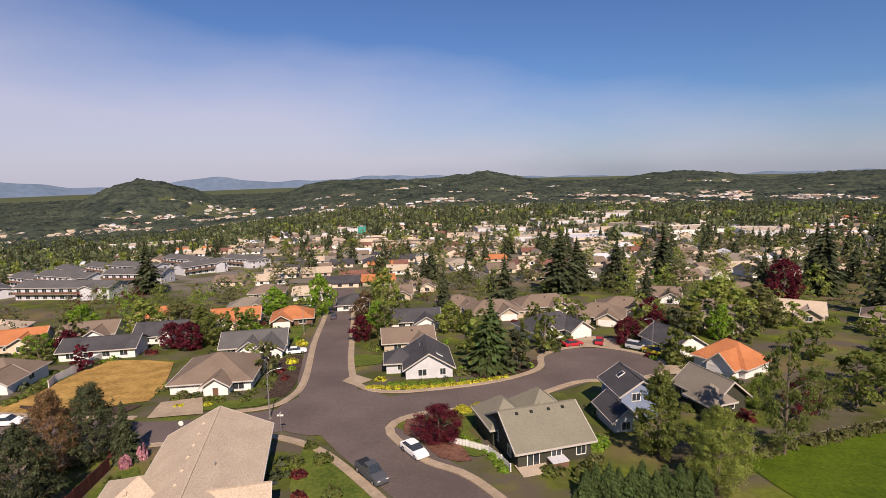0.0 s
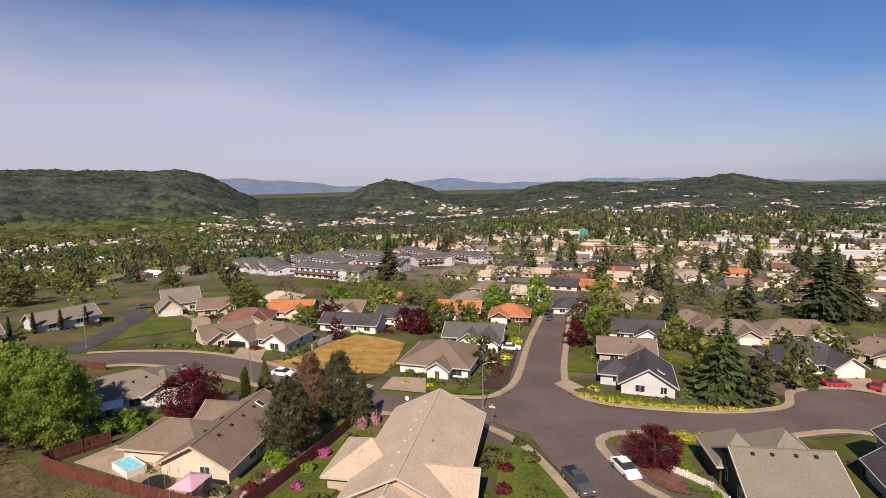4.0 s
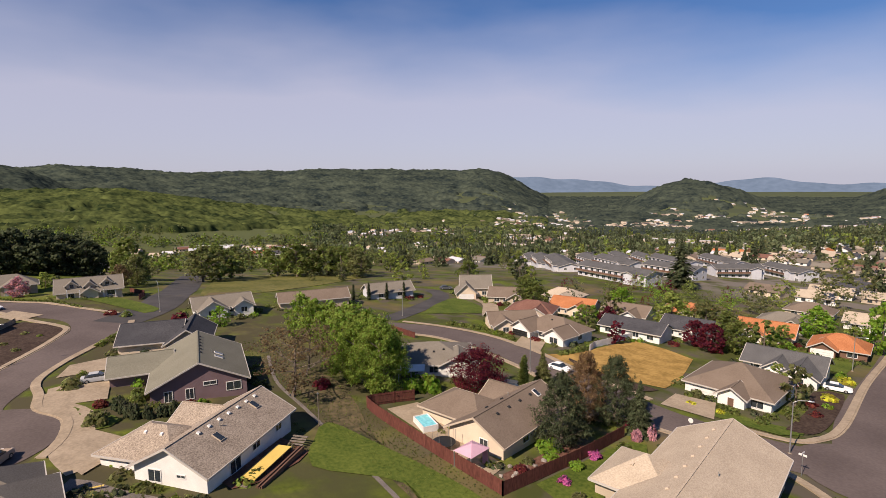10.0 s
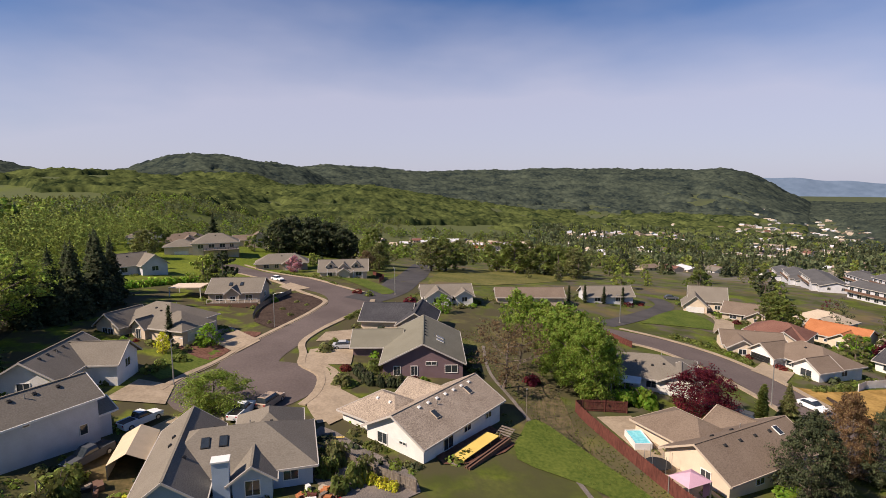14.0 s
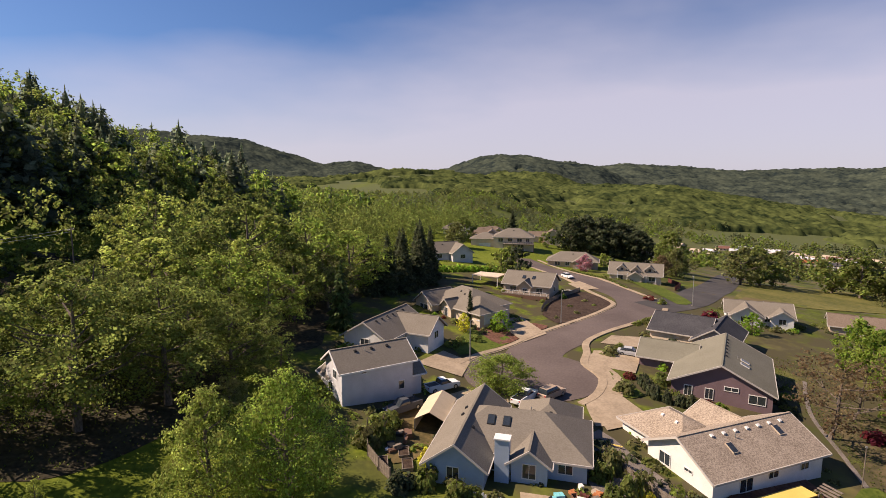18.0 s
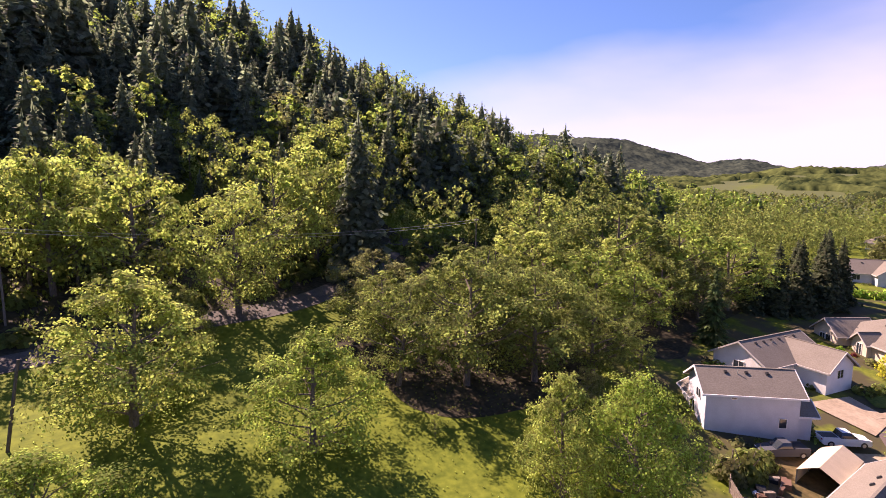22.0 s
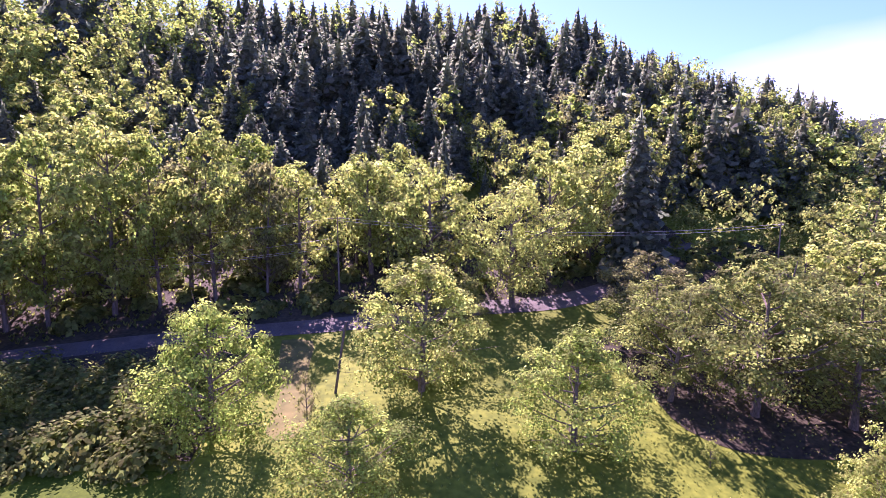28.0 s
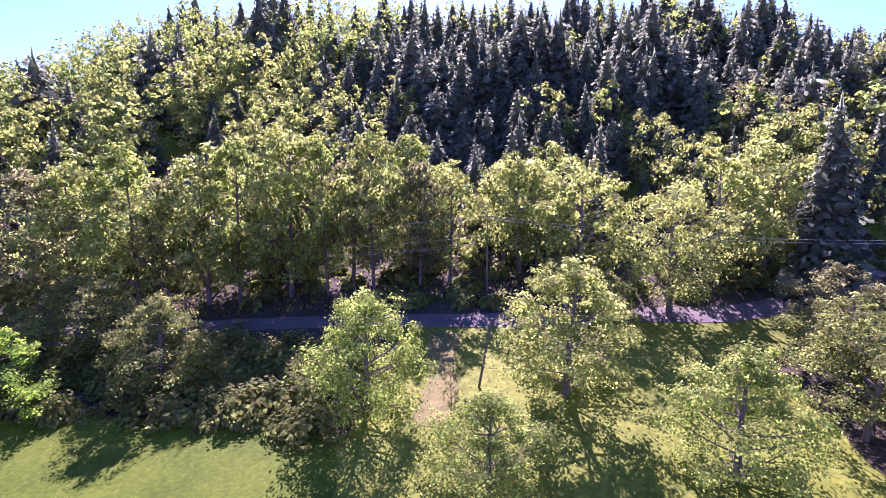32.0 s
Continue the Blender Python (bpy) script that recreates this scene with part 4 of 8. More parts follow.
house("house", 48.5, 109.2, -72, "dark-roofed white house beside maroon trees", [(13, 10, 0, 0, 0, 2.6, 2.4, G)], "white", "roof_dark", [("win", 0, "e", 1, 0.9, 1.4, 1.1), ("win", 0, "s", 0, 0.9, 1.4, 1.1)], plan=0.78)
house("house", 53.5, 95.6, -58, "white house with an orange roof", [(14, 11, 0, 0, 0, 2.7, 3.0, "hip"), (8, 7, 2, -4.5, 90, 2.7, 2.2, G)], "white", "roof_orange", [("garage", 1, "w", 0, 0, 4.6), ("win", 0, "s", 4, 0.9, 1.4, 1.1)], plan=0.70)
house("house", 41, 78.4, -72, "grey-brown house half hidden by tall trees", [(13, 10, 0, 0, 0, 2.8, 2.4, G), (7, 7, 4, -4, 90, 2.8, 1.8, "hip")], "olive", "roof_grey", [("win", 0, "e", 0, 0.9, 1.4, 1.1), ("win", 0, "s", -3, 0.9, 1.4, 1.1)], vents=[(0, -2, 0.2), (0, 0, 0.2), (0, 2, 0.2)], plan=0.60)
for hx, hy, hr, hl in [(30, 158, 12, 20), (42, 141, -20, 15), (14, 150, 10, 17), (4, 160, 5, 13), (52, 150, -15, 16)]:
    house("house", hx, hy, hr, "brown-roofed house in the lower row", [(hl, 11, 0, 0, 0, 2.6, 2.4, "hip"), (6, 6, 3, -5, 90, 2.6, 1.6, G)], "tan", "roof_brown", [("win", 0, "s", -4, 0.9, 1.8, 1.2), ("win", 0, "s", -1, 0.9, 1.2, 1.2), ("garage", 1, "w", 0, 0, 4.2)], vents=[(0, 0, -0.3)])

# the western row round its turning place
house("house", -64.2, 13.7, -50.7, "white house with a mottled shingle roof and a yellow deck",
      [(18.6, 10.4, 0, 0, 0, 2.5, 2.4, G), (11, 8.6, 3.6, -6.4, 90, 2.5, 1.9, "hip"), (7, 6, -4.5, -5.5, 90, 2.5, 1.4, G)], "white", "roof_mottled",
      [("win", 0, "e", -2.2, 0.8, 1.5, 1.3), ("win", 0, "e", 1.6, 1.6, 1.0, 0.3), ("win", 0, "n", 4, 0.2, 1.8, 2.0), ("win", 0, "n", -0.5, 0.9, 1.4, 1.1), ("win", 0, "n", -6, 0.9, 1.2, 1.1), ("win", 0, "w", 0, 0.9, 1.2, 1.1)],
      vents=[(0, u, 0.15) for u in (-7, -5, -3, -1, 1, 3, 5)] + [(1, -1, -0.3), (1, 1.5, -0.3)], skylights=[(0, 3.6, 0.5), (0, -5.4, 0.35)], plan=0.87)
house("house", -91.7, 17.1, -11.3, "mauve house with a greenish grey roof and white windows",
      [(19, 14, 0, 0, 0, 2.7, 3.2, G), (9, 8.5, -4.5, -9, 90, 2.7, 1.9, G)], "mauve", "roof_green",
      [("win", 0, "e", -4.5, 0.5, 1.0, 1.5), ("win", 0, "e", -1.5, 0.5, 1.0, 1.5), ("win", 0, "e", 1.5, 2.2, 1.7, 0.5), ("win", 0, "e", 5, 0.9, 2.0, 1.2), ("garage", 1, "w", 0, 0, 4.8)],
      vents=[(0, u, 0.06) for u in (-6, -4, -2, 0, 2, 4)] + [(1, 0, 0.2)], skylights=[(0, 3.5, 0.45), (0, 1.5, 0.45)], plan=0.94)
house("house", -115.2, 15.6, -18, "cream house with a near-black roof", [(12, 13, 0, -2, 90, 2.7, 2.5, G), (14, 8.5, 2.5, 6, 0, 2.7, 2.4, G)], "cream", "roof_dark",
      [("win", 1, "e", 0, 1.0, 1.4, 1.2), ("garage", 0, "w", 2, 0, 4.6)], vents=[(0, 1, 0.3), (1, 2, -0.3)], plan=0.86)
house("house", -142.5, 33, 84, "white house with a grey roof beyond the hedge", [(15, 9.5, 0, 0, 0, 2.6, 2.1, G), (6, 7, -3, -4.5, 90, 2.6, 2.0, G), (4, 5, 5, -4.5, 90, 2.6, 1.4, G)], "white", "roof_grey",
      [("win", 1, "w", 0, 0.9, 2.4, 1.3), ("win", 2, "w", 0, 0.9, 1.4, 1.2), ("win", 0, "s", 2, 0.9, 1.2, 1.1)])
house("house", -57.6, -10, 93, "blue clapboard house with a grey hip roof and white trim",
      [(16.5, 10, 0, 0, 0, 2.5, 2.6, "hip"), (16, 6.2, -5.2, -1.0, 90, 2.5, 2.2, G), (9, 7, 3.6, 4.5, 90, 2.5, 2.1, "hip"), (4, 3.8, 2.3, -4.6, 90, 2.5, 1.3, G)], "pale_blue", "roof_grey",
      [("win", 1, "w", 0.2, 0.8, 1.2, 1.2), ("win", 3, "w", 0, 0.6, 1.3, 1.5), ("win", 0, "s", 6, 0.8, 1.4, 1.1), ("win", 0, "s", -1.6, 0.2, 1.0, 2.0), ("win", 0, "s", -2.8, 0.2, 1.0, 2.0)],
      vents=[(0, u, 0.25) for u in (-2, 0, 2, 4)] + [(1, 0, 0.3), (1, 2, 0.3), (1, -3, -0.3)], skylights=[(0, -2.6, -0.35), (0, -0.8, -0.35)], plan=0.97)
house("house", -64.3, -31.7, -40.6, "two-storey pale grey house with a brown-grey roof",
      [(13.2, 7.8, 0, 0, 0, 5.0, 1.9, G), (5, 5, 4, -4.6, 90, 2.6, 1.2, G), (3, 4.5, -7.5, 0.5, 0, 2.5, 1.0, G)], "pale_grey", "roof_grey",
      [("win", 0, "n", -4.4, 0.9, 0.8, 1.1), ("win", 0, "e", -1.5, 0.2, 1.6, 2.0), ("win", 0, "e", 0.8, 3.2, 1.3, 1.1), ("win", 0, "n", 2.6, 4.1, 0.6, 0.6)], vents=[(0, u, -0.2) for u in (-4, -2, 0, 2, 4)] + [(0, u, 0.25) for u in (-3, 0, 3)], trim="white", plan=0.78)
house("house", -84.8, -38.4, -7, "cream house with a grey gabled roof at the wood's edge", [(15, 9.2, 0, 0, 0, 2.6, 2.5, G), (9, 7, -3, 5, 90, 2.6, 2.2, G)], "white", "roof_grey",
      [("win", 0, "e", 0, 0.9, 1.6, 1.2), ("win", 1, "e", 0, 0.9, 1.4, 1.2)], vents=[(0, u, 0.2) for u in (-5, -3, -1, 1, 3, 5)], plan=0.91)
house("house", -114, -31.5, 58, "cream house with a brown-grey hip roof and a gabled porch", [(17, 13, 0, 0, 0, 2.7, 3.0, "hip"), (8, 6.5, -5.8, -5.2, 90, 2.7, 2.2, G), (9, 8, 7.5, -3, 0, 2.7, 2.3, "hip"), (3, 3.5, 1.2, -6.4, 90, 2.7, 1.4, G)], "cream", "roof_grey",
      [("win", 1, "w", 0.8, 0.9, 1.2, 1.1), ("win", 1, "w", -0.8, 0.9, 1.2, 1.1), ("win", 0, "s", -1, 0.5, 1.6, 1.8), ("garage", 2, "e", 0, 0, 4.6), ("win", 3, "w", 0, 0.3, 1.0, 1.9)], vents=[(0, 0, -0.3), (0, 2, -0.4)])
house("house", -144, -21.5, 82, "grey house with a raised deck above the corner bed", [(14, 11, 0, 0, 0, 3.2, 2.6, G), (3, 3.4, 0, -5.2, 90, 3.2, 1.3, G)], "tan", "roof_grey",
      [("win", 0, "s", -4, 0.9, 1.6, 1.4), ("win", 0, "s", 4, 0.9, 1.6, 1.4), ("win", 0, "e", 0, 0.9, 1.4, 1.2), ("win", 1, "w", 0, 0.9, 1.2, 1.2)], skylights=[(0, -1.5, -0.5), (0, 1.5, -0.5)])
house("house", -179.5, 6.5, 86, "grey-roofed house with dormers and a front porch", [(17, 10, 0, 0, 0, 2.7, 3.0, G), (3, 2.6, -4.5, -2.4, 90, 4.4, 1.0, G), (3, 2.6, 0.2, -2.8, 90, 4.0, 1.1, G), (3, 2.6, 4.7, -2.4, 90, 4.4, 1.0, G), (3, 4, 0.2, -5.6, 90, 2.5, 1.2, G)], "cream", "roof_grey",
      [("win", 1, "w", 0, 3.5, 0.9, 0.9, False), ("win", 3, "w", 0, 3.5, 0.9, 0.9, False), ("win", 0, "s", -5, 0.8, 1.8, 1.3), ("win", 0, "s", 5.5, 0.8, 1.8, 1.3), ("door", 0, "s", 0, 0)])
e = house("house", -232, -43, 100, "large cream house with a hip roof and a raised balcony", [(17, 12, 0, 0, 0, 5.4, 3.2, "hip"), (12, 11, -12.5, 0.5, 0, 4.4, 2.3, "hip")], "cream", "roof_grey",
          [("win", 0, "s", -5.5, 3.2, 2.0, 1.5), ("win", 0, "s", -1.5, 3.2, 2.0, 1.5), ("win", 0, "s", 2.5, 3.2, 2.0, 1.5), ("win", 0, "s", 6, 3.2, 1.4, 1.5), ("garage", 1, "s", 0, 0, 4.8), ("win", 0, "s", 3, 0.6, 2.2, 1.6)], vents=[(0, 0, -0.3)], plan=1.0)
deck = part("balcony", boxes(((-4.5, -9.2, 2.45), (8.7, -5.9, 2.65))), M["grey_wood"], e, "raised timber balcony")
for u in np.linspace(-4.4, 8.6, 14):
    part("rail_post", boxes(((u - 0.06, -9.15, 2.65), (u + 0.06, -9.03, 3.6))), M["grey_wood"], deck)
part("handrail", boxes(((-4.5, -9.2, 3.6), (8.7, -9.0, 3.7))), M["grey_wood"], deck)
for u in (-4.3, 0, 4.3, 8.5):
    part("support_post", boxes(((u - 0.12, -9.15, -1.0), (u + 0.12, -8.9, 2.45))), M["brown"], deck)
house("house", -203, -15, 92, "low brown-grey house behind a pink blossom tree", [(20, 10, 0, 0, 0, 2.8, 2.7, "hip"), (8, 7, 4, -4, 90, 2.8, 1.9, G)], "tan", "roof_grey", [("win", 0, "s", -6, 0.9, 1.8, 1.3), ("win", 0, "s", -2, 0.9, 1.4, 1.3), ("garage", 1, "w", 0, 0, 4.4)], vents=[(0, 0, -0.3)])
house("house", -175, -58, 128, "grey gabled house at the wood's edge", [(12, 9, 0, 0, 0, 3.0, 3.0, G), (9, 8, 6, -3.5, 90, 3.0, 2.7, G)], "pale_grey", "roof_grey", [("win", 1, "w", 0, 0.9, 1.8, 1.3), ("win", 0, "s", -2, 0.9, 1.4, 1.3)], vents=[(0, 0, -0.3)])
house("house", -276, -31, 96, "pale cream two-storey house with a street gable", [(10, 9, 0, 0, 90, 5.6, 2.4, G), (10, 8, -8, 2, 0, 4.6, 2.0, G)], "cream", "roof_brown", [("win", 0, "w", -2, 3.4, 1.4, 1.3), ("win", 0, "w", 2, 3.4, 1.4, 1.3), ("win", 0, "w", 0, 0.8, 1.8, 1.4)])
for hx, hy, hr, wl, rf, txt in [(-246, -60, 104, "tan", "roof_brown", "low brown-roofed house among the trees up the street"), (-262, -78, 108, "white", "roof_grey", "pale house among the trees up the street"), (-300, 12, 88, "tan", "roof_slate", "slate-roofed house behind dark trees"),
                            (-290, -66, 100, "tan", "roof_brown", "brown-roofed house high on the street")]:
    house("house", hx, hy, hr, txt, [(16, 11, 0, 0, 0, 3.2, 2.7, "hip"), (8, 7, 4, -5, 90, 3.2, 2.1, G)], wl, rf, [("win", 0, "s", -4, 0.9, 1.8, 1.3), ("win", 1, "w", 0, 0.9, 1.8, 1.3), ("win", 0, "s", -1, 0.9, 1.4, 1.3)], vents=[(0, 0, -0.3)])

# north-west of the streets
house("house", -139, 115, 55, "pale yellow gabled house with a dark roof at the drive", [(11, 9, 0, 0, 0, 3.6, 3.4, G), (9, 7, -4, -5.5, 90, 2.8, 2.8, G)], "cream", "roof_grey", [("garage", 1, "w", 0, 0, 4.6), ("win", 0, "s", 3, 0.9, 1.4, 1.2), ("win", 0, "e", 0, 3.4, 1.2, 1.1)])
house("house", -147, 85, 78, "pale house behind a row of dark cypresses", [(16, 9, 0, 0, 0, 2.6, 2.2, G)], "pale_grey", "roof_grey", [("win", 0, "s", -4, 0.9, 1.6, 1.2), ("win", 0, "s", 3, 0.9, 1.6, 1.2)])
house("house", -143, 58, 76, "long low house with a tan roof", [(21, 8.5, 0, 0, 0, 2.5, 1.9, G)], "tan", "roof_brown", [("win", 0, "s", -4, 0.9, 1.6, 1.2), ("win", 0, "e", 0, 0.9, 1.2, 1.1)])
house("house", -97, 92, 60, "low house with a brown roof behind a clipped hedge", [(13, 9, 0, 0, 0, 2.5, 2.0, G), (6, 6, -3, -4, 90, 2.5, 1.6, G)], "cream", "roof_brown", [("win", 0, "s", 2, 0.9, 1.6, 1.2), ("win", 1, "w", 0, 0.9, 1.4, 1.1)])
house("house", -58.5, 146, 12, "cream house with an orange tile roof", [(14, 10, 0, 0, 0, 2.6, 2.4, G), (5, 6, -3, -5, 90, 2.6, 1.6, G)], "cream", "roof_orange", [("garage", 1, "w", 0, 0, 4.2), ("win", 0, "s", 3, 0.9, 1.8, 1.2)])
house("house", -43, 147, 12, "white house with an orange tile roof", [(12, 10, 0, 0, 0, 2.6, 2.4, "hip"), (5, 5.6, -3, -5, 90, 2.6, 1.5, G)], "brown", "roof_orange", [("garage", 1, "w", 0, 0, 4.2), ("win", 0, "s", 3, 0.9, 1.8, 1.2)])
house("house", -43, 117, 10, "white house with a slate-grey roof and pale gables", [(15, 9.5, 0, 0, 0, 2.6, 2.2, G), (8, 6.5, 4, -5, 90, 2.6, 1.9, G), (5, 5, -0.5, -4.5, 90, 2.6, 1.6, G)], "white", "roof_slate", [("win", 1, "w", 0, 0.9, 1.6, 1.2), ("win", 0, "s", -5, 0.9, 1.6, 1.2)])
house("house", -77, 116, 10, "low dark-roofed house with pale walls beyond the dry plot", [(17, 8.5, 0, 0, 0, 2.6, 1.8, G)], "white", "roof_dark", [("win", 0, "s", u, 0.9, 1.5, 1.2) for u in (-6, -2, 2, 6)])
for k, (hx, hy, hr, wl, rf) in enumerate([(-103, 124, 20, "cream", "roof_orange"), (-118, 136, 15, "tan", "roof_cream"), (-90, 132, 12, "white", "roof_brown"), (-105, 108, 30, "tan", "roof_red"), (-70, 130, 10, "white", "roof_dark"),
                                     (-84, 152, 14, "cream", "roof_orange"), (-125, 118, 40, "tan", "roof_brown"), (-28, 168, 8, "white", "roof_dark"), (-8, 140, 5, "white", "roof_dark"), (-62, 166, 10, "white", "roof_grey"),
                                     (-48, 190, 8, "white", "roof_cream"), (-66, 196, 8, "tan", "roof_brown"), (-18, 186, 8, "tan", "roof_brown"), (-10, 205, 8, "cream", "roof_brown"), (68, 128, -30, "tan", "roof_grey"), (78, 150, -25, "white", "roof_brown"),
                                     (95, 140, -30, "tan", "roof_cream"), (112, 128, -40, "tan", "roof_brown"), (70, 170, -15, "white", "roof_brown"), (100, 175, -20, "tan", "roof_brown")]):
    shape = "hip" if k % 2 else G
    house("house", hx, hy, hr, {"roof_orange": "house with an orange roof among trees", "roof_cream": "house with a pale roof among trees", "roof_dark": "white house with a dark roof", "roof_grey": "house with a grey roof"}.get(rf, "house with a brown roof among trees"),
          [(14, 10, 0, 0, 0, 2.6, 2.2, shape), (6, 6, 3, -4.5, 90, 2.6, 1.6, G)], wl, rf, [("win", 0, "s", -4, 0.9, 1.6, 1.2), ("win", 1, "w", 0, 0.9, 1.6, 1.2), ("win", 0, "s", -1, 0.9, 1.2, 1.2)], pipes=False)


# ---- trees ----
def unit(v):
    return v / (np.linalg.norm(v, axis=-1, keepdims=True) + 1e-9)


def leaf_quads(rng, centres, size, stretch=1.3, out=None, lean=0.55):
    """Small leaf-shaped faces round the given places, each turned roughly outwards from its bough, as leaves turn to the light."""
    n = len(centres)
    face = rng.normal(size=(n, 3))
    if out is not None:
        face = unit(out) + unit(face) * lean + np.array([0, 0, 0.3])
    face = unit(face)
    a = unit(np.cross(face, rng.normal(size=(n, 3))))
    b = np.cross(face, a)
    s = size * rng.uniform(0.6, 1.4, (n, 1))
    a, b = a * s * stretch / 2, b * s / 2
    return np.stack([centres - a, centres + b - a * 0.1, centres + a, centres - b - a * 0.1], 1)


def quad_mesh(name, q, mat):
    n = len(q)
    return mesh_np(name, q.reshape(-1, 3), np.arange(n * 4).reshape(n, 4), mat)


def grow_broadleaf(seed, height, spread, clumps, leaves, size, base=0.3, bare=0.0, upright=0.0):
    """A tapered trunk with forking limbs, and leaves in clumps about the limbs' ends, with gaps."""
    rng = np.random.default_rng(seed)
    bm = bmesh.new()
    bend = rng.normal(size=2) * height * 0.03
    knots = [(0, 0, -0.3), (bend[0] * 0.4, bend[1] * 0.4, height * base * 0.6), (bend[0], bend[1], height * base), (bend[0] * 1.5, bend[1] * 1.4, height * 0.62), (bend[0] * 1.3, bend[1] * 1.8, height * 0.86)]
    r0 = height * 0.022
    add_tube(bm, knots, [r0 * 1.3, r0, r0 * 0.85, r0 * 0.45, r0 * 0.15], 7)
    ends = [np.array(knots[-1])]
    limbs = 9
    for k in range(limbs):
        u = base + (0.8 - base) * (k + rng.uniform(0, 0.8)) / limbs
        root = np.array([bend[0] * 1.2, bend[1] * 1.2, height * u])
        ang = k * 2.4 + rng.uniform(-0.5, 0.5)
        reach = spread * rng.uniform(0.55, 1.0) * (1 - 0.45 * max(0, (u - 0.45)) / 0.4)
        tip = root + np.array([math.cos(ang) * reach, math.sin(ang) * reach, height * rng.uniform(0.08, 0.24) * (1 + upright)])
        mid = (root + tip) / 2 + np.array([0, 0, -height * 0.02]) + rng.normal(size=3) * 0.15
        add_tube(bm, [root, mid, tip], [r0 * 0.42, r0 * 0.26, r0 * 0.07], 5)
        ends.append(tip)
        for _ in range(2):
            t2 = mid + (tip - mid) * rng.uniform(0.1, 0.6) + np.array([rng.normal() * spread * 0.3, rng.normal() * spread * 0.3, height * rng.uniform(0.05, 0.16)])
            add_tube(bm, [mid, (mid + t2) / 2 + rng.normal(size=3) * 0.1, t2], [r0 * 0.2, r0 * 0.13, r0 * 0.04], 4)
            ends.append(t2)
    ends = np.array(ends)
    pick = ends[rng.integers(0, len(ends), clumps)] + rng.normal(size=(clumps, 3)) * np.array([spread, spread, height * 0.5]) * 0.13
    top = np.hypot(pick[:, 0], pick[:, 1]) > spread * 1.05
    pick[top, :2] *= 0.85
    pick[:, 2] = np.clip(pick[:, 2], height * base * 0.9, height * 0.96)
    per = max(1, leaves // clumps)
    rad = rng.uniform(0.35, 0.8, clumps) * spread * 0.26
    d = rng.normal(size=(clumps, per, 3))
    d /= np.linalg.norm(d, axis=2, keepdims=True)
    c = pick[:, None] + d * (rad[:, None, None] * rng.uniform(0.35, 1.0, (clumps, per, 1))) * np.array([1, 1, 0.75])
    c, d = c.reshape(-1, 3), d.reshape(-1, 3)
    if bare:
        kept = rng.random(len(c)) > bare
        c, d = c[kept], d[kept]
    return bm, leaf_quads(rng, c, size, out=d)


def grow_full(seed, spread, lobes, clumps, leaves, size, low=0.06, peak=0.75, loose=1.0, trunk=1.0):
    """A broadleaf tree ten metres high: boughs leave a tapered trunk, each bears a lobe of many small clumps of leaves."""
    rng = np.random.default_rng(seed)
    bm = bmesh.new()
    bend = rng.normal(size=2) * 0.3
    r0 = 0.2 * trunk
    stem = [np.array([bend[0] * f * f, bend[1] * f, 10 * f * 0.93 - 0.3 * (f == 0)]) for f in (0, 0.25, 0.5, 0.75, 1)]
    add_tube(bm, stem, [r0 * 1.3, r0, r0 * 0.7, r0 * 0.4, r0 * 0.1], 7)
    i = np.arange(lobes)
    u = (i + rng.uniform(0.1, 0.9, lobes)) / lobes
    ang = i * 2.4 + rng.uniform(-0.5, 0.5, lobes)
    reach = spread * np.sin(math.pi * np.clip(u, 0.06, 0.97) ** peak) ** 0.7 * rng.uniform(0.5, 0.9, lobes)
    rad = spread * rng.uniform(0.28, 0.46, lobes) * (1 - 0.4 * u)
    mid = np.column_stack([np.cos(ang) * reach, np.sin(ang) * reach, 10 * (low + (0.9 - low) * u)])
    for k in range(lobes):
        z = max(0.4, mid[k, 2] - 0.5 * reach[k] - 0.3)
        root = np.array([bend[0] * (z / 10) ** 2, bend[1] * z / 10, z])
        knee = (root + mid[k]) / 2 + rng.normal(size=3) * 0.12 - np.array([0, 0, 0.15])
        add_tube(bm, [root, knee, mid[k]], [r0 * 0.4, r0 * 0.26, r0 * 0.1], 5)
        for _ in range(2):
            tip = mid[k] + rng.normal(size=3) * rad[k] * 0.55
            add_tube(bm, [knee, (knee + tip) / 2 + rng.normal(size=3) * 0.1, tip], [r0 * 0.16, r0 * 0.1, r0 * 0.03], 3)
    own = np.repeat(i, -(-clumps // lobes))
    d = rng.normal(size=(len(own), 3))
    d /= np.linalg.norm(d, axis=1, keepdims=True)
    d[:, 2] = d[:, 2] * 0.8 + 0.15
    c = mid[own] + d * (rad[own] * rng.uniform(0.5, 1.12, len(own)))[:, None]
    per = max(1, leaves // len(own))
    e = rng.normal(size=(len(own), per, 3)) * (rad[own] * 0.2 * loose)[:, None, None] * np.array([1, 1, 0.7])
    p = (c[:, None] + e).reshape(-1, 3)
    p[:, 2] = np.clip(p[:, 2], 0.15, None)
    away = unit(d)[:, None] + unit(e) * 0.45 + np.zeros((1, per, 1))
    return bm, leaf_quads(rng, p, size, out=away.reshape(-1, 3))


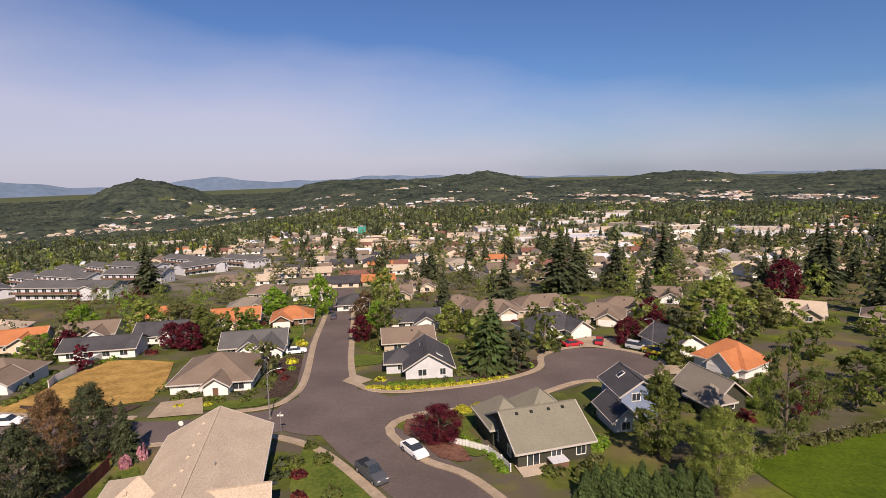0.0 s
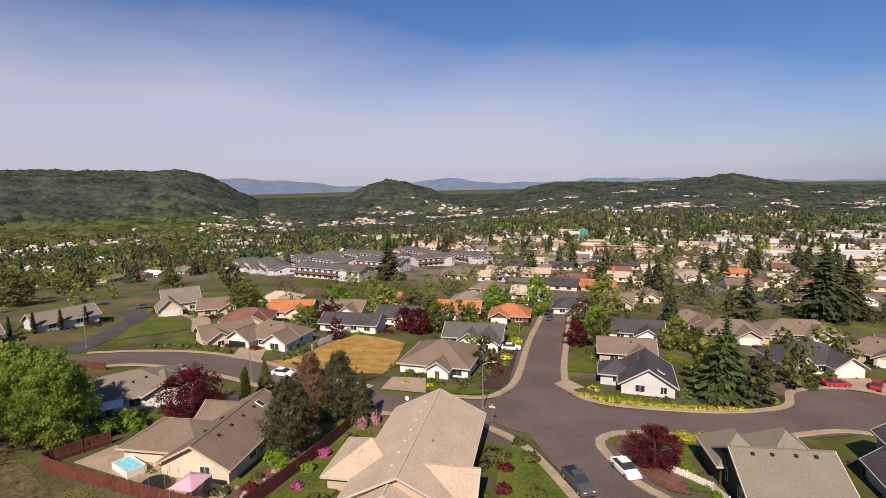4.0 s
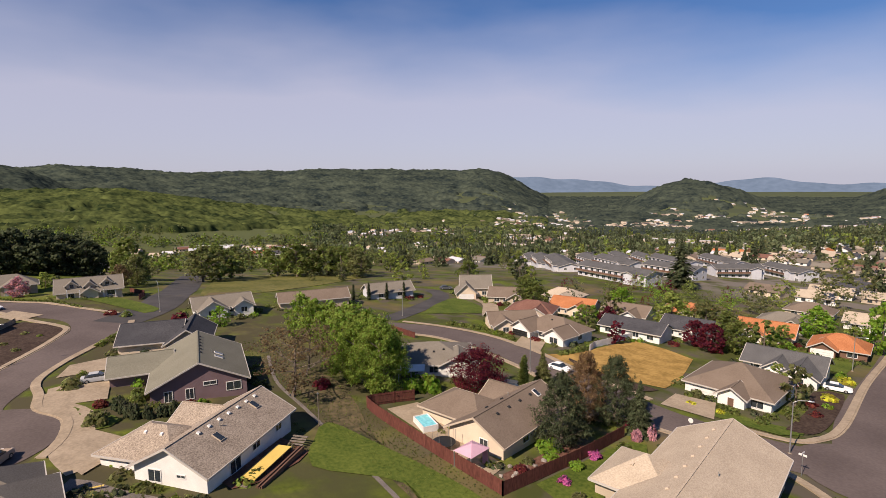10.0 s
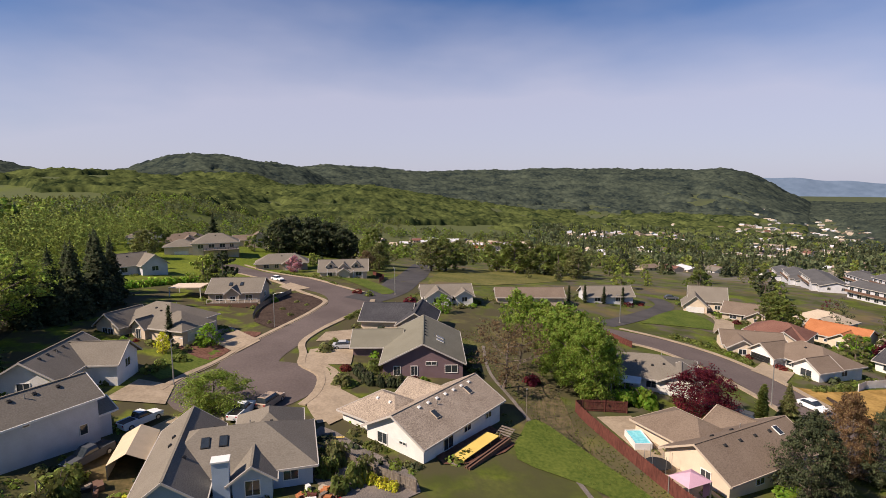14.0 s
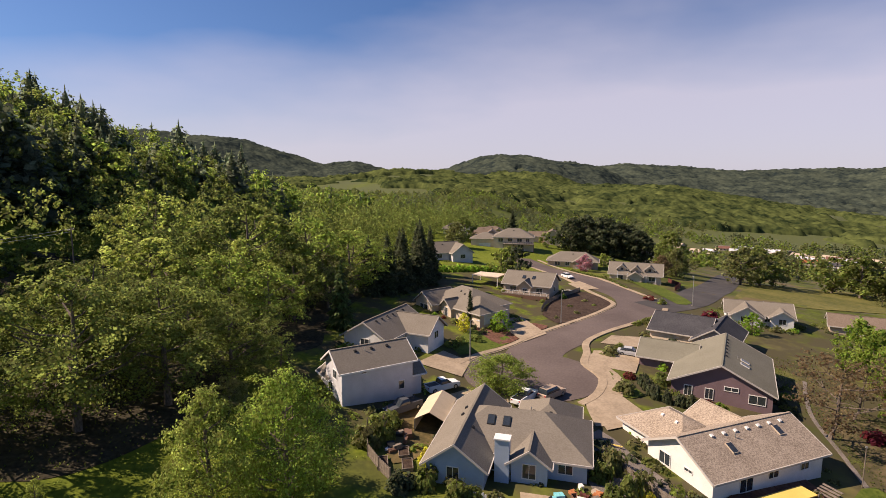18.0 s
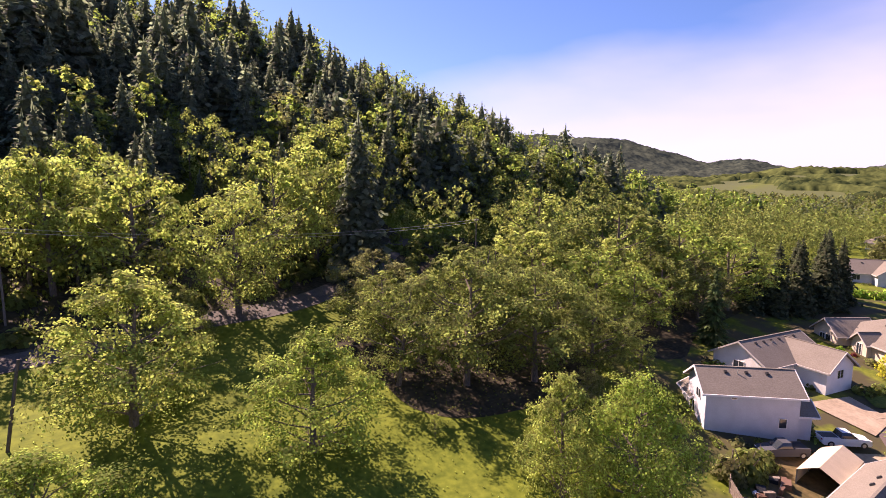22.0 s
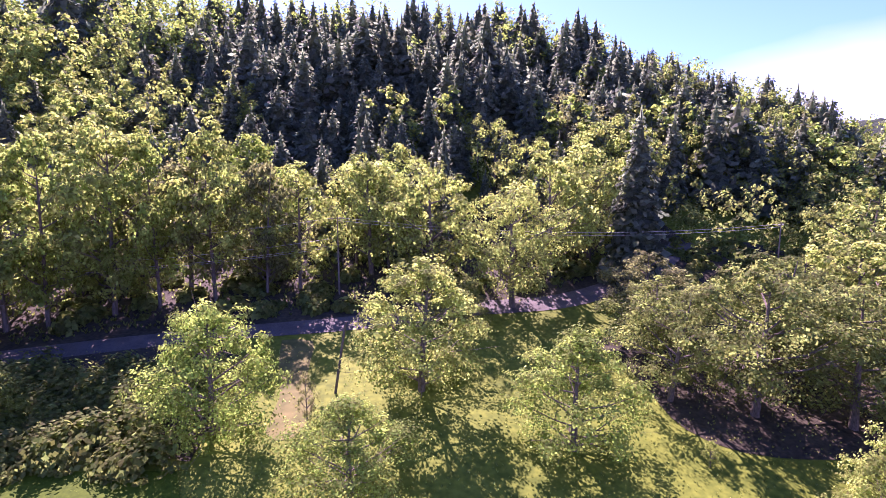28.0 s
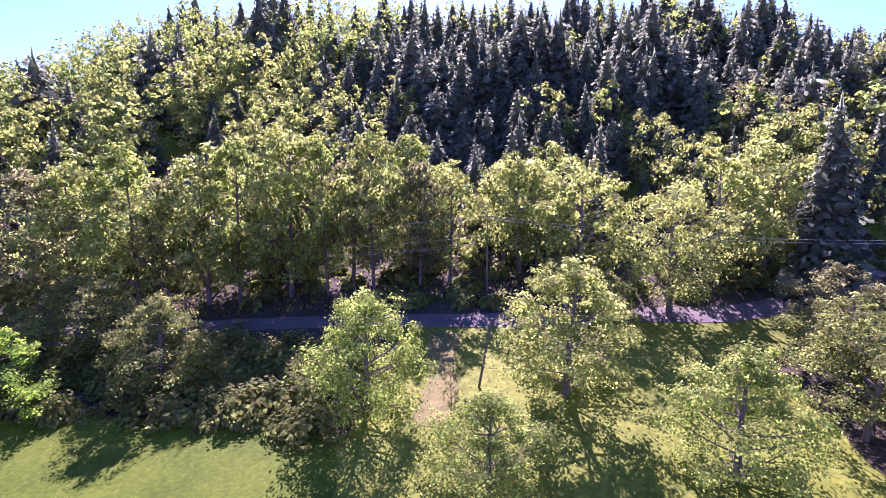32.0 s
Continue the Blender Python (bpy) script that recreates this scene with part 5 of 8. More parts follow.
def grow_conifer(seed, height, spread, whorls, arms, base=0.06, droop=0.3, power=0.85, twigs=4, core=0.5, fringe=1.0, slim=0.4):
    """A straight trunk with whorls of boughs, each a feathered, drooping fan of sprays, round a dense dark heart of needles."""
    rng = np.random.default_rng(seed)
    bm = bmesh.new()
    r0 = height * 0.016
    add_tube(bm, [(0, 0, -0.3), (0, 0, height * 0.5), (0, 0, height * 0.99)], [r0 * 1.2, r0 * 0.7, r0 * 0.08], 6)
    quads, rings = [], []
    for k in range(whorls):
        u = base + (1 - base) * (1 - (1 - k / whorls) ** 1.25)
        u = min(max(u, base), 0.98)
        reach = spread * (1 - (u - base) / (1 - base)) ** power * rng.uniform(0.8, 1.1) + 0.05 * spread
        n = max(4, int(round(arms * (0.45 + 0.55 * reach / spread))))
        for a in range(n):
            ang = 2 * math.pi * (a + rng.uniform(-0.35, 0.35)) / n + k * 1.9
            rr = reach * rng.uniform(0.65, 1.15)
            out = np.array([math.cos(ang), math.sin(ang), 0])
            side = np.array([-out[1], out[0], 0])
            s = np.linspace(0.42, 1.0, twigs) + rng.uniform(-0.08, 0.08, twigs)
            hand = np.where(np.arange(twigs) % 2 == 0, 1.0, -1.0) * rng.uniform(0.25, 0.8, twigs) * (s < 0.95)
            c = out * (s * rr)[:, None] + side * (hand * 0.22 * rr)[:, None]
            c[:, 2] = height * u - droop * rr * s ** 1.4 + 0.1 * rr * s ** 4 + rng.normal(size=twigs) * 0.05 * rr
            d = out + side * (hand * 0.9)[:, None]
            d[:, 2] -= droop * rng.uniform(0.6, 1.6, twigs)
            d = unit(d)
            up = unit(out * 0.45 + np.array([0, 0, 1.0]) + rng.normal(size=(twigs, 3)) * 0.3)
            w = unit(np.cross(up, d))
            z = (rr * fringe * rng.uniform(0.28, 0.46, twigs) * (1.25 - 0.45 * s) + 0.03 * spread)[:, None]
            d, w = d * z, w * z * slim
            quads.append(np.stack([c - d * 0.8, c + w, c + d, c - w], 1))
        if core and k % 2 == 0:
            t = np.arange(9) * 2 * math.pi / 9 + k
            r = reach * core * rng.uniform(0.6, 1.25, 9)
            rings.append(np.stack([np.cos(t) * r, np.sin(t) * r, height * u - droop * r + rng.normal(size=9) * 0.04 * reach], -1))
    for a in (0.0, 1.57):
        w = np.array([math.cos(a), math.sin(a), 0]) * spread * 0.05
        top = np.array([0, 0, height])
        quads.append(np.stack([top * 0.93, top * 0.95 + w, top * 1.02, top * 0.95 - w])[None])
    for lo, hi in zip(rings, rings[1:]):
        quads.append(np.stack([lo, np.roll(lo, -1, 0), np.roll(hi, -1, 0), hi], 1))
    return bm, np.concatenate(quads)


def grow_needled(seed, spread, tiers, count, size, base=0.03, power=0.78):
    """A conifer ten metres high, seen as soft tufts of needles heaped in uneven tiers round a dense heart."""
    rng = np.random.default_rng(seed)
    bm = add_tube(bmesh.new(), [(0, 0, -0.3), (0, 0, 5), (0, 0, 9.9)], [0.19, 0.11, 0.02], 6)
    u = 1 - np.sqrt(rng.random(count))
    ang = rng.uniform(0, 2 * math.pi, count)
    sector = (ang / (2 * math.pi) * 11).astype(int)
    long_bough = rng.uniform(0.7, 1.15, (tiers + 2, 11))
    step = u * tiers + rng.random(11)[sector]
    droop = step % 1
    r = spread * (1 - u) ** power * (1.0 - 0.5 * droop) * long_bough[step.astype(int), sector] * rng.uniform(0.6, 1.05, count) + 0.06
    out = np.column_stack([np.cos(ang), np.sin(ang), np.full(count, 0.55)])
    c = out * r[:, None]
    c[:, 2] = 10 * (base + (1 - base) * u) - 0.22 * r + rng.normal(size=count) * 0.08
    q = [leaf_quads(rng, c, size * (0.45 + 0.55 * (1 - u))[:, None], 1.5, out, 0.75)]
    heart = [np.stack([np.cos(a) * w, np.sin(a) * w, np.full(8, z)], -1) for a, w, z in ((np.arange(8) * math.pi / 4 + k, spread * 0.5 * (1 - v) ** 0.8, 10 * (base + (0.96 - base) * v)) for k, v in enumerate(np.linspace(0, 1, 7)))]
    q += [np.stack([lo, np.roll(lo, -1, 0), np.roll(hi, -1, 0), hi], 1) for lo, hi in zip(heart, heart[1:])]
    top = np.array([0, 0, 10.0])
    for w in np.array([[0.1, 0, 0], [0, 0.1, 0]]):
        q.append(np.stack([top * 0.92, top * 0.95 + w, top * 1.03, top * 0.95 - w])[None])
    return bm, np.concatenate(q)


def grow_shrub(seed, height, spread, leaves, size):
    rng = np.random.default_rng(seed)
    bm = bmesh.new()
    for k in range(5):
        a = k * 1.26 + rng.uniform(0, 0.5)
        add_tube(bm, [(0, 0, -0.1), (math.cos(a) * spread * 0.3, math.sin(a) * spread * 0.3, height * 0.5), (math.cos(a) * spread * 0.55, math.sin(a) * spread * 0.55, height * 0.85)], [0.04, 0.03, 0.01], 4)
    cl = 26
    d = rng.normal(size=(cl, 3))
    d /= np.linalg.norm(d, axis=1, keepdims=True)
    d[:, 2] = np.abs(d[:, 2])
    p = d * np.array([spread, spread, height]) * 0.72 * rng.uniform(0.75, 1.05, (cl, 1))
    e = rng.normal(size=(cl, leaves // cl, 3))
    e /= np.linalg.norm(e, axis=2, keepdims=True)
    c = (p[:, None] + e * np.array([spread, spread, height]) * 0.3 * rng.uniform(0.4, 1, (cl, leaves // cl, 1))).reshape(-1, 3)
    c[:, 2] = np.clip(c[:, 2], 0.05, None)
    away = (unit(p)[:, None] + e * 0.6).reshape(-1, 3)
    return bm, leaf_quads(rng, c, size, out=away)


SHAPES = {
    "oak": lambda s: grow_full(s, 4.8, 18, 240, 11500, 0.14, 0.2, 0.95, 0.9),
    "round": lambda s: grow_full(s, 4.6, 32, 480, 15000, 0.2, 0.08, 0.74, 1.0),
    "light": lambda s: grow_full(s, 3.4, 18, 170, 7000, 0.15, 0.14, 0.8, 0.95),
    "full": lambda s: grow_full(s, 4.8, 26, 340, 16500, 0.142, 0.1, 0.66, 0.9),
    "dense": lambda s: grow_full(s, 4.9, 34, 520, 18500, 0.142, 0.04, 0.68, 1.0),
    "bush": lambda s: grow_full(s, 6.2, 32, 480, 14000, 0.22, 0.06, 0.78, 1.0),
    "tall": lambda s: grow_full(s, 2.9, 30, 320, 12000, 0.17, 0.05, 0.7, 1.0),
    "bare": lambda s: grow_broadleaf(s, 10, 5.0, 120, 2600, 0.2, 0.16, 0.1),
    "fir": lambda s: grow_conifer(s, 10, 3.3, 26, 15, 0.04, 0.3, 0.85, 9, 0.45, 0.8),
    "spire": lambda s: grow_needled(s, 2.2, 17, 5600, 0.28),
    "pine": lambda s: grow_full(s, 4.2, 44, 700, 19000, 0.16, 0.04, 0.62, 0.9),
    "column": lambda s: grow_conifer(s, 10, 1.1, 30, 10, 0.01, -0.5, 0.35, 6, 0.7, 1.3),
    "shrub": lambda s: grow_shrub(s, 1, 1, 520, 0.2),
    "lane": lambda s: grow_full(s, 3.5, 24, 260, 7500, 0.16, 0.16, 0.8, 0.95, 0.6),
    "small": lambda s: grow_full(s, 4.4, 11, 70, 560, 0.75, 0.08),
}


def far_shape(shape):
    """A lighter build of a shape for trees that stay far off."""
    return {
        "oak": lambda s: grow_full(s, 4.7, 14, 150, 1800, 0.46, 0.14, 0.9), "round": lambda s: grow_full(s, 4.6, 26, 300, 3200, 0.42, 0.07, 0.74, 1.0), "bush": lambda s: grow_full(s, 6.4, 16, 160, 1900, 0.55, 0.05),
        "light": lambda s: grow_full(s, 3.4, 12, 110, 1300, 0.4, 0.14), "full": lambda s: grow_full(s, 4.8, 15, 160, 2000, 0.46, 0.05, 0.65), "tall": lambda s: grow_full(s, 2.9, 15, 150, 1800, 0.4, 0.06),
        "fir": lambda s: grow_conifer(s, 10, 3.3, 20, 11, 0.04, 0.3, 0.85, 5, 0.5),
        "spire": lambda s: grow_needled(s, 2.2, 14, 900, 0.6), "column": lambda s: grow_conifer(s, 10, 1.1, 20, 8, 0.01, -0.5, 0.35, 3, 0.75, 1.5),
        "shrub": lambda s: grow_shrub(s, 1, 1, 208, 0.34),
    }.get(shape, SHAPES[shape])


def mid_shape(shape):
    """A build between the two, for the trees behind the lane."""
    return {"oak": lambda s: grow_full(s, 4.8, 17, 210, 5600, 0.2, 0.17, 0.92, 0.9), "full": lambda s: grow_full(s, 4.8, 20, 220, 4600, 0.24, 0.05, 0.65, 0.85), "tall": lambda s: grow_full(s, 2.9, 18, 170, 3400, 0.22, 0.07, 0.75, 0.9),
            "spire": lambda s: grow_needled(s, 2.2, 16, 3400, 0.36), "round": lambda s: grow_full(s, 4.6, 24, 240, 3200, 0.36, 0.07, 0.74, 1.0)}.get(shape, far_shape(shape))


MADE = {}


def tree(shape, x, y, height, wide=1.0, mat="leaf_green", label="", rot=None, seed=0, name="tree", category="tree", group="trees of the hillside", sink=0.0):
    far = math.hypot(x, y)
    near = 0 if far < (95 if shape == "shrub" else 92) else 1 if far < 160 and y < 40 else 2
    key = (shape, mat, seed, near)
    unit = 1.0 if shape == "shrub" else 10.0
    if key not in MADE:
        bm, q = (SHAPES[shape] if near == 0 else mid_shape(shape) if near == 1 else far_shape(shape))(seed + 11)
        tm = bpy.data.meshes.new("trunk")
        bm.to_mesh(tm)
        bm.free()
        tm.materials.append(M["bark"])
        MADE[key] = (tm, quad_mesh("crown", q, M[mat]))
    tm, cm = MADE[key]
    e = new(name)
    s = height / unit
    turn = (x * 37 + y * 91) % 360 if rot is None else rot
    e.matrix_basis = pose(x, y, ground_z(x, y) - sink, 0, 0, turn) @ Matrix.Diagonal((s * wide, s * wide, s, 1))
    tagged(e, label, category, group)
    for nm, me in (("trunk" if shape != "shrub" else "stem", tm), ("crown" if shape != "shrub" else "foliage", cm)):
        o = new(nm, me)
        o.parent = e
    return e


FAR_SHRUBS = {}


def shrub(x, y, h, wide, mat, label, seed=0, group="garden shrubs"):
    if math.hypot(x, y) > 92:
        FAR_SHRUBS.setdefault(mat, []).append((x, y, h, wide))
        return None
    return tree("shrub", x, y, h, wide / h, mat, label, None, seed, "shrub", "shrub", group)


MAROON = "maroon-leaved ornamental tree with a round crown"
tree("bush", -65.8, 55, 7.6, 1.05, "leaf_maroon", MAROON + " between two roofs", seed=1)
tree("bush", -1.0, 67.2, 5.2, 1.1, "leaf_maroon", MAROON + " at the street corner", seed=2)
tree("round", 41, 115.5, 6.5, 1.1, "leaf_maroon", MAROON + " at the turning place", seed=1)
tree("round", 50, 122, 6.5, 1.2, "leaf_maroon", MAROON + " behind the dark roof", seed=2)
tree("round", 108, 165, 14, 0.9, "leaf_maroon", "tall maroon-leaved tree in the lower town", seed=1)
tree("round", -20, 124, 6.5, 1.0, "leaf_maroon", MAROON + " beside the street", seed=2)
for px, py, ph in [(-59, 119, 7), (-64, 121, 6.5), (-86, 117, 6)]:
    tree("round", px, py, ph, 1.0, "leaf_maroon", MAROON + " beyond the dry plot", seed=1)
for k, (px, py, ph) in enumerate([(-105, 43, 10), (-111, 42.5, 10), (-72, 40, 12), (-77, 42.5, 12), (-83, 43.5, 12), (-89, 44.5, 11.5), (-95, 45, 11), (-100, 44, 10), (-79, 39, 10.5), (-87, 40.5, 10.5)]):
    tree("round", px, py, ph, 0.9, "leaf_lime", "bright green leafy tree in a row by the path", seed=3 + k % 2, group="bright trees by the path")
tree("bare", -77.5, 27.5, 11, 1.2, "leaf_brown", "bare spreading tree with brown twigs", seed=1)
tree("bare", -86, 33, 7.5, 1.1, "leaf_brown", "bare spreading tree with brown twigs", seed=2)
tree("pine", -44.2, 51.2, 10.6, 0.82, "leaf_dark", "dark dense pine beside the brown roof", seed=1)
tree("pine", -45.4, 64, 10.6, 0.8, "leaf_dark", "dark dense pine beside the fence", seed=2)
tree("pine", -48.8, 61.5, 10.6, 0.72, "leaf_russet", "russet half-bare tree between two pines", seed=2)
tree("fir", -41, 63.5, 8, 0.7, "leaf_dark", "dark small fir at the street", seed=3)
for px, py in [(-61.5, 61.2), (-62.4, 62.4), (-60.6, 60.2)]:
    tree("column", px, py, 6.0, 1.1, "leaf_green", "clipped green columnar cypress", seed=1, group="cypresses at the drive")
tree("fir", -62, 66.5, 6.5, 0.8, "leaf_olive", "young olive-green conifer at the street", seed=2)
tree("fir", 8.8, 98.5, 14.5, 0.95, "leaf_fir", "large green fir with drooping boughs", seed=4)
tree("light", 15.4, 102, 9.5, 0.6, "leaf_green", "thin airy tree beside the fir", seed=2)
tree("round", -37.5, 157, 13.5, 0.75, "leaf_bright", "bright green tree by the street", seed=3)
tree("round", -19, 165, 13.5, 0.8, "leaf_yellow", "yellow-green tree by the street", seed=4)
tree("round", -22.5, 146, 9, 0.95, "leaf_brown", "russet leafing tree by the street", seed=5)
tree("round", -17, 129, 9, 0.85, "leaf_bright", "fresh green tree by the street", seed=4)
tree("round", 1.5, 131, 8.5, 0.95, "leaf_yellow", "pale yellow-green garden tree", seed=3)
tree("round", 6, 129, 6.5, 0.9, "leaf_green", "small green garden tree", seed=5)
tree("spire", 0, 150, 15, 1.0, "leaf_dark", "dark open conifer between the roofs", seed=2)
for k, (px, py, ph, pw) in enumerate([(128, 176, 26, 0.85), (42, 190, 24, 1.0), (50, 197, 20, 1.0), (61, 157, 13, 0.9), (66, 200, 20, 0.9), (19, 163, 17, 0.8), (90, 215, 22, 1.0), (-120, 212, 22, 0.9), (140, 190, 18, 1.0)]):
    tree("fir", px, py, ph, pw, "leaf_dark", "tall dark conifer among the roofs", seed=1 + k % 3)
tree("round", 68, 129, 13.7, 1.4, "leaf_yellow", "broad yellow-green tree behind the orange roof", seed=3)
tree("round", 79, 130, 11.5, 1.2, "leaf_olive", "broad olive-green tree behind the orange roof", seed=4)
tree("bush", 58, 125, 6.2, 1.3, "leaf_olive", "low rounded willow-like tree behind the dark roof", seed=3)
tree("round", 63, 117.5, 8.6, 0.75, "leaf_bright", "fresh green tree behind the orange roof", seed=5)
tree("round", 71.5, 121, 7.2, 0.8, "leaf_dark", "dark dense tree behind the orange roof", seed=4)
# the grove at the eastern field
for k, (sh, px, py, ph, pw, mt) in enumerate([("tall", 26, 61, 11.8, 0.9, "leaf_green"), ("full", 28.6, 52.5, 7.2, 0.85, "leaf_yellow"), ("light", 41.5, 61, 17, 0.6, "leaf_green"), ("full", 31.5, 57, 8.2, 0.95, "leaf_yellow"),
                                           ("oak", 54, 73, 7, 1.1, "leaf_green"), ("oak", 62, 76, 9, 1.1, "leaf_green"), ("oak", 70, 79, 11, 1.1, "leaf_green"), ("light", 50, 71, 7, 1.0, "leaf_maroon"), ("round", 47, 76, 5, 1.0, "leaf_fresh"), ("full", 34.5, 64, 5.5, 1.0, "leaf_green"), ("oak", 76, 74, 12, 1.0, "leaf_dark")]):
    tree(sh, px, py, ph, pw, mt, "leafy tree at the edge of the green field", seed=1 + k % 3)
for k in range(11):
    tree("fir", 14.6 + k * 1.2, 52.2 - 0.1 * k + 0.6 * (k % 2), 3.4 + 0.4 * (k % 3), 1.05, "leaf_fir", "dark green conifer in a boundary row", seed=2 + k % 2, group="boundary conifers")
# garden trees of the western row
tree("bush", -74.2, -15.2, 5.6, 1.5, "leaf_fresh", "bright green tree before the blue house", seed=4)
tree("round", -104, -21.5, 4.6, 1.2, "leaf_bright", "bright green garden tree on the bark bed", seed=3)
tree("column", -104.5, -28.2, 7.5, 0.9, "leaf_dark", "slim dark cypress before the house", seed=1)
tree("round", -99, -28, 4.0, 0.8, "leaf_gold", "small yellow-leaved tree before the house", seed=4)
tree("fir", -86, -48, 13, 0.62, "leaf_fir", "young green fir at the wood's edge", seed=4)
tree("round", -128, 29, 5, 1.0, "leaf_bright", "round green garden tree", seed=3)
tree("round", -191, -10.2, 6.2, 1.0, "leaf_pink", "pink blossom tree beside the street", seed=3)
tree("round", -186, -36.5, 6.4, 1.5, "leaf_green", "green tree above the hedge", seed=5)
tree("round", -233, -66, 12, 1.0, "leaf_green", "green tree beside the upper street", seed=3)
tree("round", -212, -64, 11, 1.0, "leaf_olive", "leafy tree between the upper houses", seed=4)
tree("fir", -266, -50, 15, 0.9, "leaf_dark", "dark conifer behind the large cream house", seed=2)
tree("round", -239, 21.7, 17, 0.95, "leaf_green", "tall green tree beside the dark clump", seed=4)
tree("round", -206, 16, 8, 1.0, "leaf_brown", "low russet tree beside the gravel lane", seed=5)
tree("round", -215, 22, 11, 1.1, "leaf_olive", "leafy tree beside the lane", seed=5)
for k, (px, py, ph) in enumerate([(-258, 9, 15), (-258, 1, 17), (-257, -6, 18), (-257, -13, 18), (-256, -20, 16), (-268, 6, 17), (-268, -4, 18.5), (-268, -15, 18), (-263, 13, 14)]):
    tree("round", px, py, ph, 1.05, "leaf_dark", "dense dark tree in a clump up the street", seed=5, group="dark clump")
for k, (px, py, ph) in enumerate([(-226, 46, 15), (-232, 54, 16), (-242, 52, 15), (-246, 62, 15), (-250, 84, 16), (-240, 90, 17), (-246, 100, 17), (-238, 104, 16), (-230, 108, 15), (-222, 112, 14), (-252, 112, 16), (-244, 122, 15), (-214, 110, 11), (-256, 96, 15)]):
    tree("oak", px, py, ph, 1.25, "leaf_green" if k % 3 else "leaf_olive", "green oak along the field's edge", seed=1 + k % 3, group="oaks at the field")
for k, (px, py, ph) in enumerate([(-116, -52, 15), (-121, -50, 16), (-126, -53, 15), (-131, -49, 17), (-136, -52, 16), (-112, -55, 14), (-141, -50, 15), (-146, -55, 16)]):
    tree("spire", px, py, ph, 1.2, "leaf_dark", "dark conifer at the wood's edge", seed=1 + k % 3, group="conifers at the wood's edge")
for px, py, ph in [(-144, 76.5, 5.5), (-142.5, 82, 5.5), (-142, 88, 5.5), (-145.5, 72, 5)]:
    tree("column", px, py, ph, 1.2, "leaf_dark", "dark clipped cypress before the pale house", seed=1, group="cypresses before the pale house")
for k, (px, py, ph, mt) in enumerate([(-118, 120, 9, "leaf_green"), (-112, 116, 9, "leaf_green"), (-78, 134, 10, "leaf_yellow"), (-70, 137, 9, "leaf_olive"), (-62, 132, 8, "leaf_green"), (-92, 118, 5, "leaf_bright"), (-56, 124, 8, "leaf_green"), (-52, 160, 9, "leaf_bright"), (-98, 140, 8, "leaf_bright"), (-130, 130, 8, "leaf_green")]):
    tree("round", px, py, ph, 1.15, mt, "garden tree between the roofs", seed=3 + k % 3)

# the meadow below the wood
for k, (sh, px, py, ph, pw, mt) in enumerate([
    ("dense", 19.8, -53.4, 14.0, 1.05, "leaf_lime"), ("full", -1.9, -60.5, 16.5, 1.15, "leaf_yellow"), ("dense", 5.0, -43.5, 9.3, 1.4, "leaf_fresh"), ("full", -16.6, -48.5, 12.6, 1.2, "leaf_fresh"), ("oak", -17.7, -84.4, 20, 1.05, "leaf_yellow"),
    ("full", 62, -59, 12.5, 1.5, "leaf_green"), ("full", 61, -45, 11.5, 1.25, "leaf_bright"), ("full", 46.5, -54, 12, 1.25, "leaf_green"), ("bush", 42, -54.7, 4.8, 1.2, "leaf_yellow"), ("oak", -44, -59, 16.8, 1.15, "leaf_green"), ("oak", -55, -53.5, 12, 1.3, "leaf_green"), ("oak", -38.5, -53, 17, 1.15, "leaf_green"), ("oak", -47.5, -50, 16, 1.2, "leaf_green"), ("oak", -56, -47.5, 11, 1.3, "leaf_green"), ("oak", -36, -75, 12.5, 1.3, "leaf_olive"),
    ("oak", -33, -65, 12, 1.3, "leaf_green"), ("oak", -65.5, -70, 15.5, 1.3, "leaf_yellow"), ("oak", -81, -87, 20, 1.0, "leaf_yellow"), ("oak", -89, -70, 21, 1.2, "leaf_green"), ("full", -34.5, -32.2, 12, 0.85, "leaf_yellow"), ("dense", -40.2, -28.5, 12.6, 0.95, "leaf_lime"), ("light", -62, -44.5, 6, 1.2, "leaf_fresh"),
    ("spire", -42, -93, 31, 1.1, "leaf_hill"), ("oak", -98, -62, 19, 1.1, "leaf_fresh"), ("oak", -107, -57, 16, 1.2, "leaf_fresh"), ("oak", -36, -100, 24, 0.9, "leaf_yellow"), ("oak", -27, -95, 23, 0.9, "leaf_yellow"), ("oak", -5, -92, 22, 1.0, "leaf_yellow"), ("oak", 6, -98, 22, 0.9, "leaf_yellow"),
    # the oak at (-30.5, -56.5) is added only to shade the grass
    ("tall", 24.5, -97, 17, 0.85, "leaf_yellow"), ("oak", -51, -64, 15, 1.2, "leaf_green"), ("oak", -70, -60, 14, 1.3, "leaf_fresh"), ("oak", -49, -42.5, 5, 1.1, "leaf_olive"), ("full", -8, -78.5, 8, 1.3, "leaf_green"), ("oak", -63, -53, 10, 1.3, "leaf_green"), ("oak", -74, -55, 12, 1.3, "leaf_fresh"), ("full", 84, -63, 11, 1.3, "leaf_green"), ("oak", -30.5, -56.5, 13, 1.15, "leaf_green")]):
    tree(sh, px, py, ph, pw, mt, {"oak": "spreading oak in fresh leaf on the slope", "light": "airy thin-crowned tree in fresh leaf on the meadow", "spire": "tall dark conifer among the oaks", "tall": "slender leafy tree with an upright crown on the slope", "full": "dense tree in fresh leaf down to the grass", "dense": "dense rounded tree in bright fresh leaf", "bush": "low many-stemmed leafy tree on the meadow"}[sh], seed=1 + k % 4, group="meadow trees")
